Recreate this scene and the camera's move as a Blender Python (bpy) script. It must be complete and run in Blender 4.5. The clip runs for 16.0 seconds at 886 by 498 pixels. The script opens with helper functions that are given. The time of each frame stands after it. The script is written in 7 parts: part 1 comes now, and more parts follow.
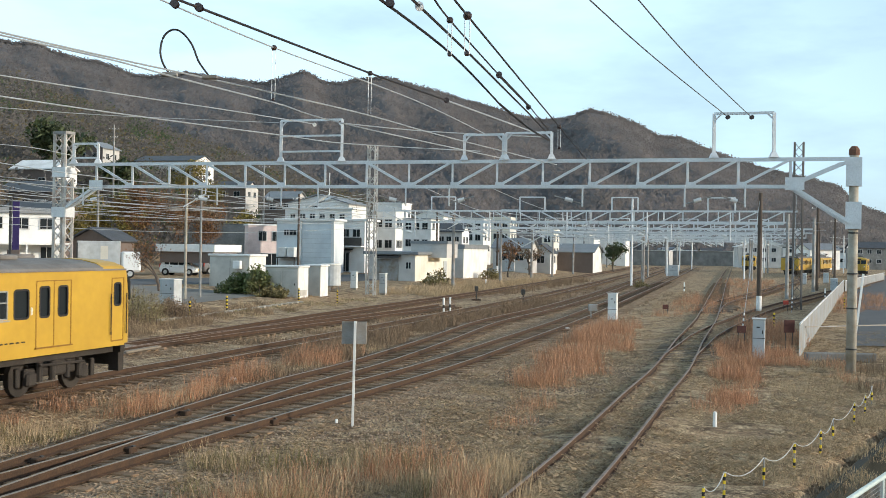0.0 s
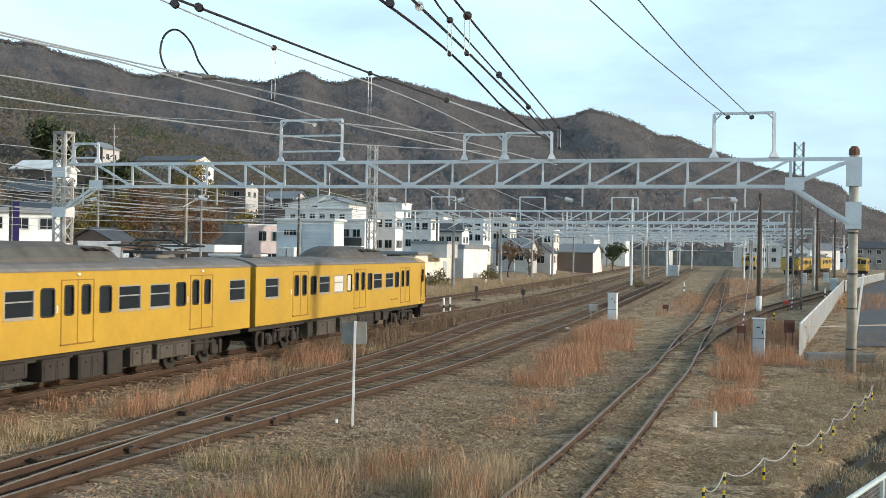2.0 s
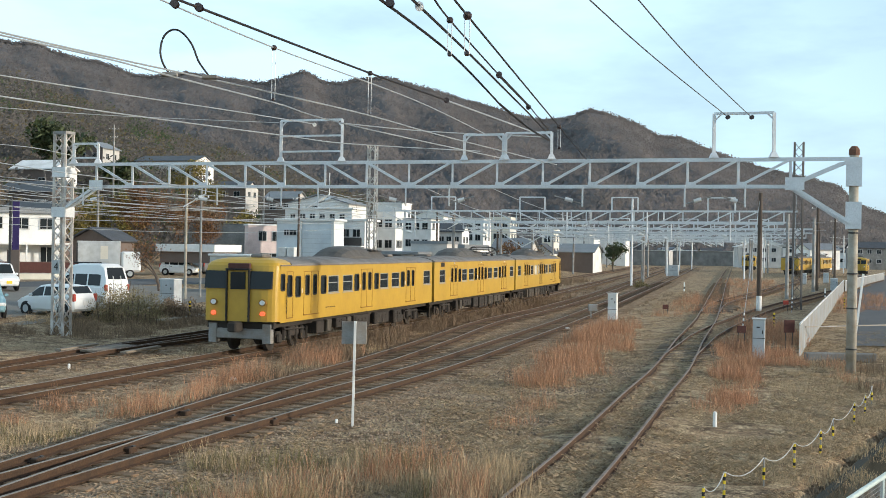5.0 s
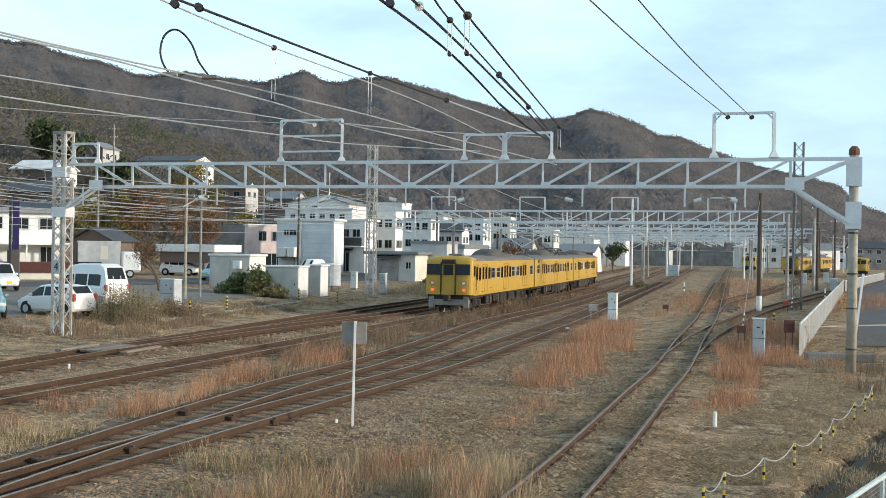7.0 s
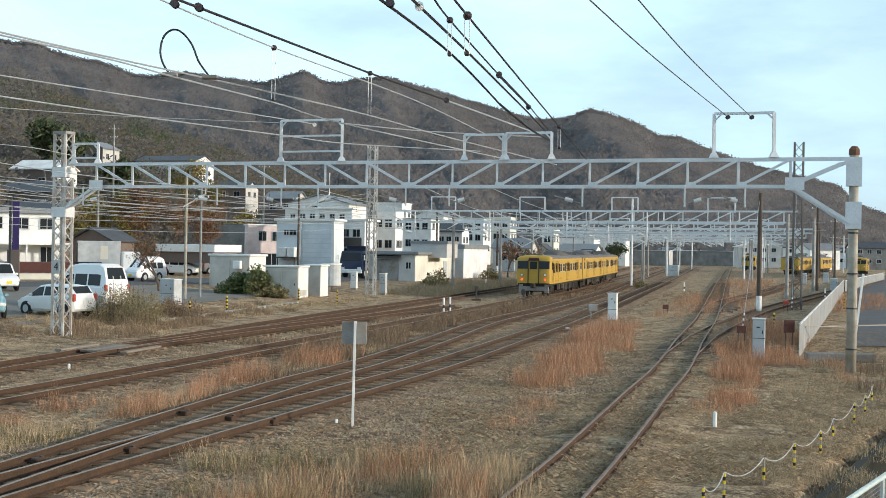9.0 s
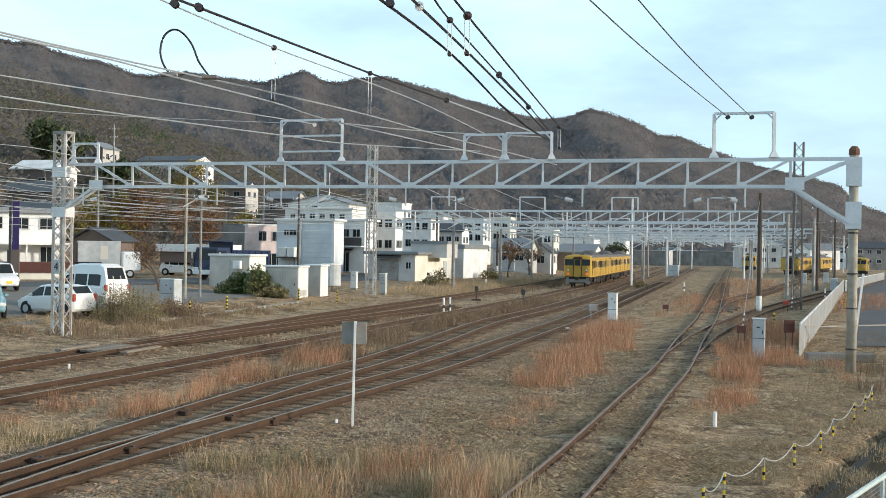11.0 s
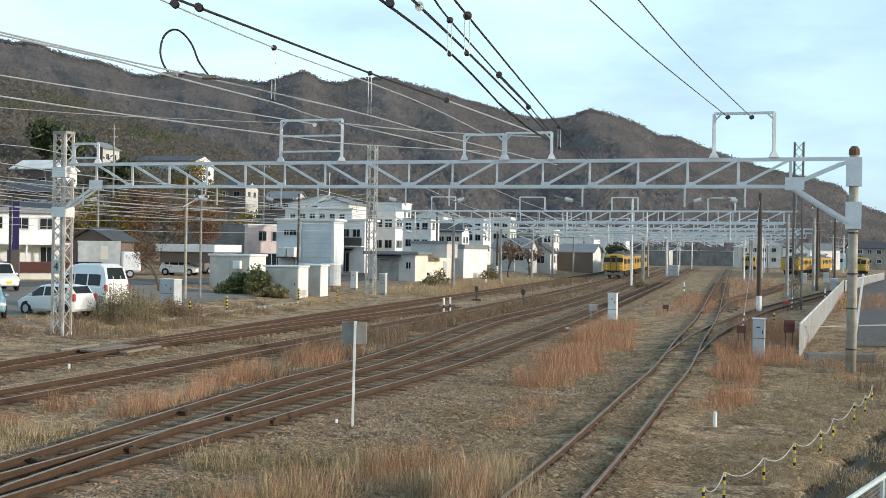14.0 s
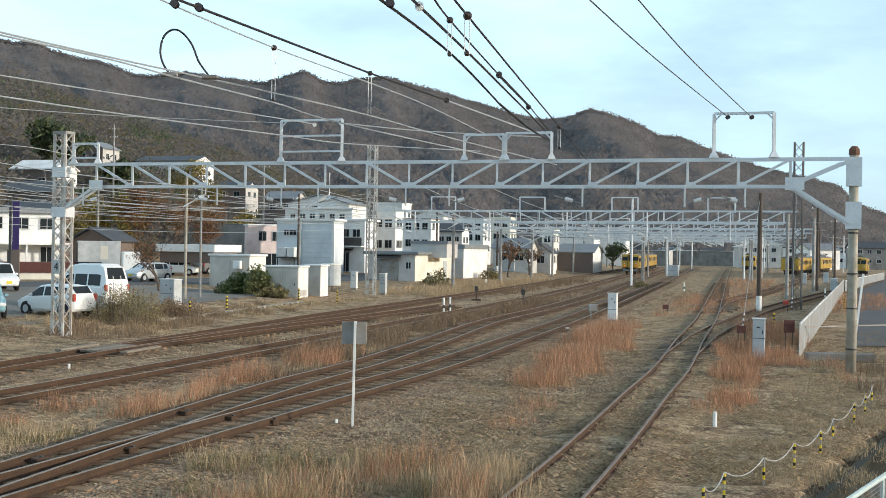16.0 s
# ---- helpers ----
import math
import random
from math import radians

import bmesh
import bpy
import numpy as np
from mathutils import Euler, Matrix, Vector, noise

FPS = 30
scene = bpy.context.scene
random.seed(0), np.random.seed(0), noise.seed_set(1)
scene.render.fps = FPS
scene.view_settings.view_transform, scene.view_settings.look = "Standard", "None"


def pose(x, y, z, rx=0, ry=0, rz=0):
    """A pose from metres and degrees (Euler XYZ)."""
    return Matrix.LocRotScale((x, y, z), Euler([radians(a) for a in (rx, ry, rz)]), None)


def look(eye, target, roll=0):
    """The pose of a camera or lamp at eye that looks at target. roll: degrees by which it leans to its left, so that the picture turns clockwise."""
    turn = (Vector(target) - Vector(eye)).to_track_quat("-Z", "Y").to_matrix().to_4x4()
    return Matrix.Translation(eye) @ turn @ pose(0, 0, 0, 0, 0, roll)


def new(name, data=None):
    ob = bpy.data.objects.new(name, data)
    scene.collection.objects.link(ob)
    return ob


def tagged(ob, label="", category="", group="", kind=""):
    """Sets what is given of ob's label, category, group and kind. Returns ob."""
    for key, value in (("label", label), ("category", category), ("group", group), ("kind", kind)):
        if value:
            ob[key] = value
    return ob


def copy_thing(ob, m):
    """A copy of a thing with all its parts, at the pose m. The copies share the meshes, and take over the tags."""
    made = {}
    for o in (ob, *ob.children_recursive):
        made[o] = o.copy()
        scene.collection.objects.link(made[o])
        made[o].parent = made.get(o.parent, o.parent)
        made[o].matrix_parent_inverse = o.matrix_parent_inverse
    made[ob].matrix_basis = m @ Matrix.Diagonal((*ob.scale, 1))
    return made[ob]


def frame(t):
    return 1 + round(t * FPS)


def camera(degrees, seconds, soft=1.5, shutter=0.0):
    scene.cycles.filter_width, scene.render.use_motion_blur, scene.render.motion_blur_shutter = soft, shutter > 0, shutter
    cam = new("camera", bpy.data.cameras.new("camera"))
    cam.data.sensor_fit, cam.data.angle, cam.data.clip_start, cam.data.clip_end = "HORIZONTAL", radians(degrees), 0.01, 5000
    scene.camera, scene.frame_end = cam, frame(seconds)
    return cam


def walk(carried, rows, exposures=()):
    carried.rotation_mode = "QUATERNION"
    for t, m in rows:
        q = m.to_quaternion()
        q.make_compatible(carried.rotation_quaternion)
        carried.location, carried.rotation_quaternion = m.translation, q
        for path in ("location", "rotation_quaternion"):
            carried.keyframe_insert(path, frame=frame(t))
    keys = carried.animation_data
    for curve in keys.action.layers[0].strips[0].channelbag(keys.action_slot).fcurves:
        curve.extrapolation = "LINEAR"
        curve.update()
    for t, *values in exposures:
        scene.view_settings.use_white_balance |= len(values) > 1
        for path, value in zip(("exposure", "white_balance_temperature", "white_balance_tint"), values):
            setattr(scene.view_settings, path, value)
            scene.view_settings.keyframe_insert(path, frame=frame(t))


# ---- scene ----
cam = camera(41.64, 16.0, soft=0.8, shutter=0.1)
CAM = pose(0, 0, 3.70, 89.965, 0, 0) @ pose(0, 0, 0, 0, 0, 0.913)
walk(cam, [(0, CAM), (16, CAM)])

# ---- sky, sun, exposure ----
SUN_AZ, SUN_EL = radians(104), radians(13.5)
world = bpy.data.worlds.new("sky")
scene.world = world
world.use_nodes = True
wn, wl = world.node_tree.nodes, world.node_tree.links
bg = wn["Background"]
sky = wn.new("ShaderNodeTexSky")
sky.sky_type, sky.sun_disc = "NISHITA", False
sky.sun_elevation, sky.sun_rotation = radians(14), SUN_AZ
sky.air_density, sky.dust_density, sky.ozone_density = 1.0, 1.6, 2.0
# thin bright cloud over most of the sky, with a clearer blue gap
wc = wn.new("ShaderNodeTexCoord")
wmap = wn.new("ShaderNodeMapping")
wmap.inputs["Scale"].default_value = (1.2, 1.2, 4.0)
wmap.inputs["Location"].default_value = (0.35, 0.0, 0.2)
wl.new(wc.outputs["Generated"], wmap.inputs["Vector"])
wnoise = wn.new("ShaderNodeTexNoise")
wnoise.inputs["Scale"].default_value, wnoise.inputs["Detail"].default_value = 2.2, 6
wnoise.inputs["Roughness"].default_value = 0.55
wl.new(wmap.outputs["Vector"], wnoise.inputs["Vector"])
wramp = wn.new("ShaderNodeValToRGB")
wramp.color_ramp.elements[0].position, wramp.color_ramp.elements[0].color = 0.36, (0.62, 0.62, 0.62, 1)
wramp.color_ramp.elements[1].position, wramp.color_ramp.elements[1].color = 0.56, (1, 1, 1, 1)
wl.new(wnoise.outputs["Fac"], wramp.inputs["Fac"])
wmix = wn.new("ShaderNodeMix")
wmix.data_type = "RGBA"
wsep = wn.new("ShaderNodeSeparateXYZ")
wl.new(wc.outputs["Generated"], wsep.inputs["Vector"])
wsum = wn.new("ShaderNodeMath")
wsum.operation = "MULTIPLY_ADD"
wl.new(wsep.outputs["Z"], wsum.inputs[0]), wl.new(wsep.outputs["X"], wsum.inputs[2])
wsum.inputs[1].default_value = 1.2
wclear = wn.new("ShaderNodeMapRange")
wclear.inputs["From Min"].default_value, wclear.inputs["From Max"].default_value = 0.30, 0.85
wclear.inputs["To Min"].default_value, wclear.inputs["To Max"].default_value = 0.0, 0.75
wl.new(wsum.outputs["Value"], wclear.inputs["Value"])
wsub = wn.new("ShaderNodeMath")
wsub.operation, wsub.use_clamp = "SUBTRACT", True
wl.new(wramp.outputs["Color"], wsub.inputs[0]), wl.new(wclear.outputs["Result"], wsub.inputs[1])
wl.new(wsub.outputs["Value"], wmix.inputs["Factor"])
wl.new(sky.outputs["Color"], wmix.inputs["A"])
wmix.inputs["B"].default_value = (6.35, 9.0, 10.8, 1)
wl.new(wmix.outputs["Result"], bg.inputs["Color"])
bg.inputs["Strength"].default_value = 0.12

sun = new("sun", bpy.data.lights.new("sun", "SUN"))
sun.data.energy, sun.data.angle, sun.data.color = 3.2, radians(2.5), (1.0, 0.92, 0.80)
to_sun = Vector((math.sin(SUN_AZ) * math.cos(SUN_EL), math.cos(SUN_AZ) * math.cos(SUN_EL), math.sin(SUN_EL)))
sun.matrix_world = look(to_sun * 200, (0, 0, 0))
scene.view_settings.exposure = 0.15


# ---- materials ----
def mat(name, base, rough=0.7, metal=0.0, var=0.25, scale=6.0, bump=0.15, tint=None, fine=60.0, rnd=0.0, island=0.0, spec=0.4, spots=None):
    """Two-scale procedural surface: base colour, broad stains towards tint, fine grain and relief."""
    m = bpy.data.materials.new(name)
    m.use_nodes = True
    n, l = m.node_tree.nodes, m.node_tree.links
    b = n["Principled BSDF"]
    tc = n.new("ShaderNodeTexCoord")
    big = n.new("ShaderNodeTexNoise")
    big.inputs["Scale"].default_value, big.inputs["Detail"].default_value, big.inputs["Roughness"].default_value = scale, 5, 0.6
    small = n.new("ShaderNodeTexNoise")
    small.inputs["Scale"].default_value, small.inputs["Detail"].default_value = fine, 3
    for t in (big, small):
        l.new(tc.outputs["Object"], t.inputs["Vector"])
    ramp = n.new("ShaderNodeValToRGB")
    ramp.color_ramp.elements[0].position, ramp.color_ramp.elements[1].position = 0.38, 0.68
    l.new(big.outputs["Fac"], ramp.inputs["Fac"])
    mix = n.new("ShaderNodeMix")
    mix.data_type = "RGBA"
    tint = tint or tuple(c * (1 - var) for c in base)
    mix.inputs["A"].default_value, mix.inputs["B"].default_value = (*base, 1), (*tint, 1)
    l.new(ramp.outputs["Color"], mix.inputs["Factor"])
    out = mix.outputs["Result"]
    hsv = n.new("ShaderNodeHueSaturation")
    l.new(out, hsv.inputs["Color"])
    mr = n.new("ShaderNodeMapRange")
    mr.inputs["From Min"].default_value, mr.inputs["From Max"].default_value = 0.25, 0.75
    mr.inputs["To Min"].default_value, mr.inputs["To Max"].default_value = 1 - var, 1 + var
    l.new(small.outputs["Fac"], mr.inputs["Value"])
    val = mr.outputs["Result"]
    if rnd or island:
        src = n.new("ShaderNodeNewGeometry").outputs["Random Per Island"] if island else n.new("ShaderNodeObjectInfo").outputs["Random"]
        r2 = n.new("ShaderNodeMapRange")
        amt = island or rnd
        r2.inputs["To Min"].default_value, r2.inputs["To Max"].default_value = 1 - amt, 1 + amt
        l.new(src, r2.inputs["Value"])
        mul = n.new("ShaderNodeMath")
        mul.operation = "MULTIPLY"
        l.new(val, mul.inputs[0]), l.new(r2.outputs["Result"], mul.inputs[1])
        val = mul.outputs["Value"]
    l.new(val, hsv.inputs["Value"])
    l.new(hsv.outputs["Color"], b.inputs["Base Color"])
    b.inputs["Roughness"].default_value, b.inputs["Metallic"].default_value = rough, metal
    b.inputs["Specular IOR Level"].default_value = spec
    if bump:
        bp = n.new("ShaderNodeBump")
        bp.inputs["Strength"].default_value, bp.inputs["Distance"].default_value = bump, 0.05
        l.new(small.outputs["Fac"], bp.inputs["Height"])
        l.new(bp.outputs["Normal"], b.inputs["Normal"])
    return m


def multi(name, cols, scales, rough=0.95, bump=0.6, fine=30.0, dist=0.05):
    """Ground made of several soils and litter that mix at different scales."""
    m = bpy.data.materials.new(name)
    m.use_nodes = True
    n, l = m.node_tree.nodes, m.node_tree.links
    b = n["Principled BSDF"]
    tc = n.new("ShaderNodeTexCoord")
    out = None
    for i, (c, s) in enumerate(zip(cols, scales)):
        if out is None:
            rgb = n.new("ShaderNodeRGB")
            rgb.outputs[0].default_value = (*c, 1)
            out = rgb.outputs[0]
            continue
        t = n.new("ShaderNodeTexNoise")
        t.inputs["Scale"].default_value, t.inputs["Detail"].default_value, t.inputs["Roughness"].default_value = s, 6, 0.65
        mp = n.new("ShaderNodeMapping")
        mp.inputs["Location"].default_value = (7.3 * i, 3.1 * i, 0)
        l.new(tc.outputs["Object"], mp.inputs["Vector"]), l.new(mp.outputs["Vector"], t.inputs["Vector"])
        r = n.new("ShaderNodeValToRGB")
        r.color_ramp.elements[0].position, r.color_ramp.elements[1].position = 0.46, 0.60
        l.new(t.outputs["Fac"], r.inputs["Fac"])
        x = n.new("ShaderNodeMix")
        x.data_type = "RGBA"
        l.new(r.outputs["Color"], x.inputs["Factor"]), l.new(out, x.inputs["A"])
        x.inputs["B"].default_value = (*c, 1)
        out = x.outputs["Result"]
    v = n.new("ShaderNodeTexVoronoi")
    v.inputs["Scale"].default_value = fine
    l.new(tc.outputs["Object"], v.inputs["Vector"])
    sep = n.new("ShaderNodeSeparateColor")
    l.new(v.outputs["Color"], sep.inputs["Color"])
    mr = n.new("ShaderNodeMapRange")
    mr.inputs["To Min"].default_value, mr.inputs["To Max"].default_value = 0.55, 1.45
    l.new(sep.outputs[0], mr.inputs["Value"])
    hsv = n.new("ShaderNodeHueSaturation")
    l.new(out, hsv.inputs["Color"]), l.new(mr.outputs["Result"], hsv.inputs["Value"])
    l.new(hsv.outputs["Color"], b.inputs["Base Color"])
    b.inputs["Roughness"].default_value, b.inputs["Specular IOR Level"].default_value = rough, 0.2
    bp = n.new("ShaderNodeBump")
    bp.inputs["Strength"].default_value, bp.inputs["Distance"].default_value = bump, dist
    l.new(v.outputs["Distance"], bp.inputs["Height"]), l.new(bp.outputs["Normal"], b.inputs["Normal"])
    return m


M = {}
M["ground"] = multi("dry_ground", [(0.275, 0.182, 0.107), (0.37, 0.262, 0.157), (0.140, 0.092, 0.056), (0.45, 0.338, 0.207)], [0, 0.35, 0.9, 2.3], fine=22)
M["ballast"] = multi("ballast_stone", [(0.250, 0.165, 0.098), (0.145, 0.092, 0.053), (0.32, 0.236, 0.156)], [0, 0.6, 2.5], bump=0.9, fine=14, dist=0.08)
M["asphalt"] = mat("asphalt", (0.11, 0.11, 0.11), 0.9, var=0.15, scale=0.4, fine=40, bump=0.2)
M["parking"] = mat("parking_gravel", (0.21, 0.195, 0.17), 0.92, var=0.2, scale=0.5, fine=14, bump=0.4)
M["rust"] = mat("rail_rust", (0.075, 0.041, 0.022), 0.85, var=0.3, scale=3, fine=30, tint=(0.048, 0.029, 0.018))
M["rust_pale"] = mat("oiled_rust", (0.27, 0.21, 0.17), 0.8, var=0.3, scale=3, fine=30)
M["rail_top"] = mat("rail_head", (0.32, 0.265, 0.215), 0.5, metal=0.4, var=0.2, scale=4)
M["sleeper"] = mat("sleeper_wood", (0.205, 0.125, 0.068), 0.9, var=0.35, scale=5, fine=40, rnd=0.35, tint=(0.20, 0.135, 0.085))
M["galv"] = mat("galvanised_steel", (0.72, 0.735, 0.74), 0.55, metal=0.15, var=0.12, scale=2, fine=25, bump=0.05)
M["galv_dull"] = mat("weathered_galvanised", (0.30, 0.31, 0.31), 0.6, metal=0.15, var=0.2, scale=1.5, tint=(0.22, 0.18, 0.14))
M["steel_dark"] = mat("dark_steel", (0.07, 0.068, 0.066), 0.6, metal=0.3, var=0.3)
M["concrete"] = mat("pole_concrete", (0.42, 0.39, 0.33), 0.85, var=0.15, scale=2, tint=(0.27, 0.23, 0.17))
M["rust_cap"] = mat("rusty_cap", (0.17, 0.085, 0.055), 0.85, var=0.3)
M["white"] = mat("white_paint", (0.80, 0.80, 0.78), 0.5, var=0.06, scale=2, tint=(0.68, 0.67, 0.63))
M["wallw"] = mat("white_wall", (0.82, 0.82, 0.80), 0.85, var=0.06, scale=0.6, tint=(0.68, 0.67, 0.64), fine=9)
M["wallc"] = mat("cream_wall", (0.76, 0.73, 0.64), 0.85, var=0.07, scale=0.5, tint=(0.63, 0.60, 0.51), fine=8)
M["wallg"] = mat("grey_wall", (0.56, 0.55, 0.53), 0.85, var=0.08, scale=0.5, tint=(0.42, 0.41, 0.39), fine=8)
M["wallb"] = mat("blue_grey_wall", (0.68, 0.73, 0.75), 0.75, var=0.06, scale=0.5, tint=(0.55, 0.60, 0.63), fine=8)
M["wallp"] = mat("pink_wall", (0.80, 0.66, 0.62), 0.85, var=0.08, scale=0.8, tint=(0.60, 0.47, 0.44), fine=8)
M["wallbrown"] = mat("brown_wall", (0.17, 0.13, 0.11), 0.8, var=0.15, scale=1)
M["conc_dark"] = mat("stained_concrete", (0.25, 0.245, 0.235), 0.9, var=0.2, scale=0.5, tint=(0.14, 0.138, 0.13), fine=6)
M["hut"] = mat("hut_panel", (0.56, 0.54, 0.49), 0.7, var=0.06, scale=0.8, tint=(0.40, 0.385, 0.35))
M["cabinet"] = mat("cabinet_paint", (0.50, 0.53, 0.54), 0.5, var=0.06, scale=2, tint=(0.40, 0.42, 0.42))
M["roofd"] = mat("dark_tile_roof", (0.075, 0.08, 0.088), 0.6, var=0.25, scale=1, fine=12)
M["roofg"] = mat("grey_metal_roof", (0.24, 0.255, 0.265), 0.5, metal=0.2, var=0.15, scale=0.7)
M["glassd"] = mat("dark_window", (0.022, 0.027, 0.030), 0.12, var=0.2, scale=0.5, bump=0, spec=0.22)
M["frame"] = mat("window_frame", (0.55, 0.55, 0.54), 0.45, metal=0.3, var=0.1)
M["yellow"] = mat("train_yellow", (0.51, 0.315, 0.040), 0.42, var=0.05, scale=0.7, tint=(0.44, 0.268, 0.036), fine=5, bump=0.02)
# Darker yellow puts the shadow lines of seams, sills and rims into the colour.
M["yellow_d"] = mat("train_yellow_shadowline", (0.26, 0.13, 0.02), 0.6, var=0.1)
M["troof"] = mat("train_roof", (0.20, 0.19, 0.18), 0.75, var=0.2, scale=1.2, tint=(0.13, 0.115, 0.10))
M["sooty"] = mat("sooty_cowl", (0.115, 0.110, 0.102), 0.75, var=0.25, scale=1.4, tint=(0.07, 0.065, 0.058))
M["under"] = mat("underframe", (0.042, 0.035, 0.029), 0.85, var=0.35, scale=2)
M["under_box"] = mat("underframe_box", (0.085, 0.072, 0.056), 0.8, var=0.25, scale=2)
M["black"] = mat("black_rubber", (0.02, 0.02, 0.02), 0.7, var=0.2)
M["wire"] = mat("copper_wire", (0.11, 0.115, 0.12), 0.5, metal=0.4, var=0.1, bump=0)
M["wire_b"] = mat("black_cable", (0.025, 0.022, 0.022), 0.6, var=0.1, bump=0)
M["wire_l"] = mat("bright_wire", (0.42, 0.45, 0.46), 0.45, metal=0.3, var=0.08, bump=0)
M["insul"] = mat("brown_porcelain", (0.045, 0.03, 0.028), 0.25, var=0.15, bump=0)
M["insul_w"] = mat("white_porcelain", (0.75, 0.75, 0.73), 0.25, var=0.05, bump=0)
M["stripe_y"] = mat("yellow_band", (0.78, 0.55, 0.03), 0.55, var=0.12)
M["red"] = mat("faded_red", (0.42, 0.06, 0.04), 0.6, var=0.15)
M["redbrown"] = mat("red_brown_paint", (0.10, 0.035, 0.028), 0.7, var=0.2)
M["carw"] = mat("car_white", (0.78, 0.80, 0.80), 0.25, var=0.03, bump=0, spec=0.6)
M["cars"] = mat("car_silver", (0.52, 0.55, 0.56), 0.3, metal=0.4, var=0.04, bump=0)
M["carg"] = mat("car_grey", (0.30, 0.31, 0.32), 0.35, metal=0.3, var=0.05, bump=0)
M["carb"] = mat("car_pale_blue", (0.26, 0.44, 0.50), 0.3, metal=0.2, var=0.04, bump=0)
M["carn"] = mat("truck_navy", (0.014, 0.028, 0.075), 0.35, var=0.1, bump=0)
M["tyre"] = mat("tyre", (0.022, 0.022, 0.023), 0.85, var=0.1)
M["bark"] = mat("bark", (0.13, 0.10, 0.08), 0.9, var=0.3)
M["reed"] = mat("russet_grass", (0.47, 0.255, 0.150), 0.9, var=0.2, scale=0.8, island=0.4, bump=0, tint=(0.36, 0.20, 0.115))
M["straw"] = mat("straw_grass", (0.45, 0.340, 0.215), 0.9, var=0.2, scale=0.6, island=0.4, bump=0, tint=(0.34, 0.255, 0.15))
M["olive"] = mat("olive_grass", (0.215, 0.18, 0.08), 0.9, var=0.2, scale=0.8, island=0.4, bump=0)
M["weed"] = mat("brown_weed", (0.24, 0.17, 0.11), 0.9, var=0.25, scale=0.8, island=0.4, bump=0)
M["leaf_g"] = mat("green_leaves", (0.058, 0.078, 0.030), 0.7, var=0.3, scale=0.7, island=0.28, bump=0)
M["creeper"] = mat("creeper_leaves", (0.095, 0.130, 0.040), 0.6, var=0.3, scale=0.9, island=0.35, bump=0, tint=(0.14, 0.13, 0.05))
M["withered"] = mat("withered_leaves", (0.29, 0.225, 0.125), 0.85, var=0.25, scale=0.9, island=0.35, bump=0, tint=(0.21, 0.19, 0.09))
M["leaf_o"] = mat("orange_leaves", (0.20, 0.085, 0.035), 0.8, var=0.3, scale=0.5, island=0.4, bump=0, tint=(0.14, 0.09, 0.04))
M["leaf_y"] = mat("yellow_leaves", (0.23, 0.165, 0.04), 0.8, var=0.3, scale=0.5, island=0.4, bump=0, tint=(0.12, 0.12, 0.03))
# Woods and hill are greyed: distance haze is put into their colours.
M["woods"] = mat("winter_woods", (0.142, 0.126, 0.121), 0.95, var=0.12, scale=0.012, island=0.16, bump=0, fine=0.2, tint=(0.098, 0.090, 0.087))
M["thicket"] = mat("brown_thicket", (0.118, 0.104, 0.092), 0.9, var=0.2, scale=0.05, island=0.14, bump=0, tint=(0.092, 0.083, 0.072))
M["scrub"] = mat("olive_scrub", (0.125, 0.102, 0.054), 0.9, var=0.25, scale=0.1, island=0.18, bump=0, tint=(0.085, 0.06, 0.035))
M["hill"] = mat("hill_woods", (0.118, 0.105, 0.102), 0.95, var=0.2, scale=0.012, fine=0.16, bump=0, tint=(0.078, 0.071, 0.068))


def glow(name, col, strength):
    m = mat(name, col, 0.3, bump=0)
    b = m.node_tree.nodes["Principled BSDF"]
    b.inputs["Emission Color"].default_value, b.inputs["Emission Strength"].default_value = (*col, 1), strength
    return m


M["taillight"] = glow("tail_lamp", (1.0, 0.10, 0.04), 1.6)


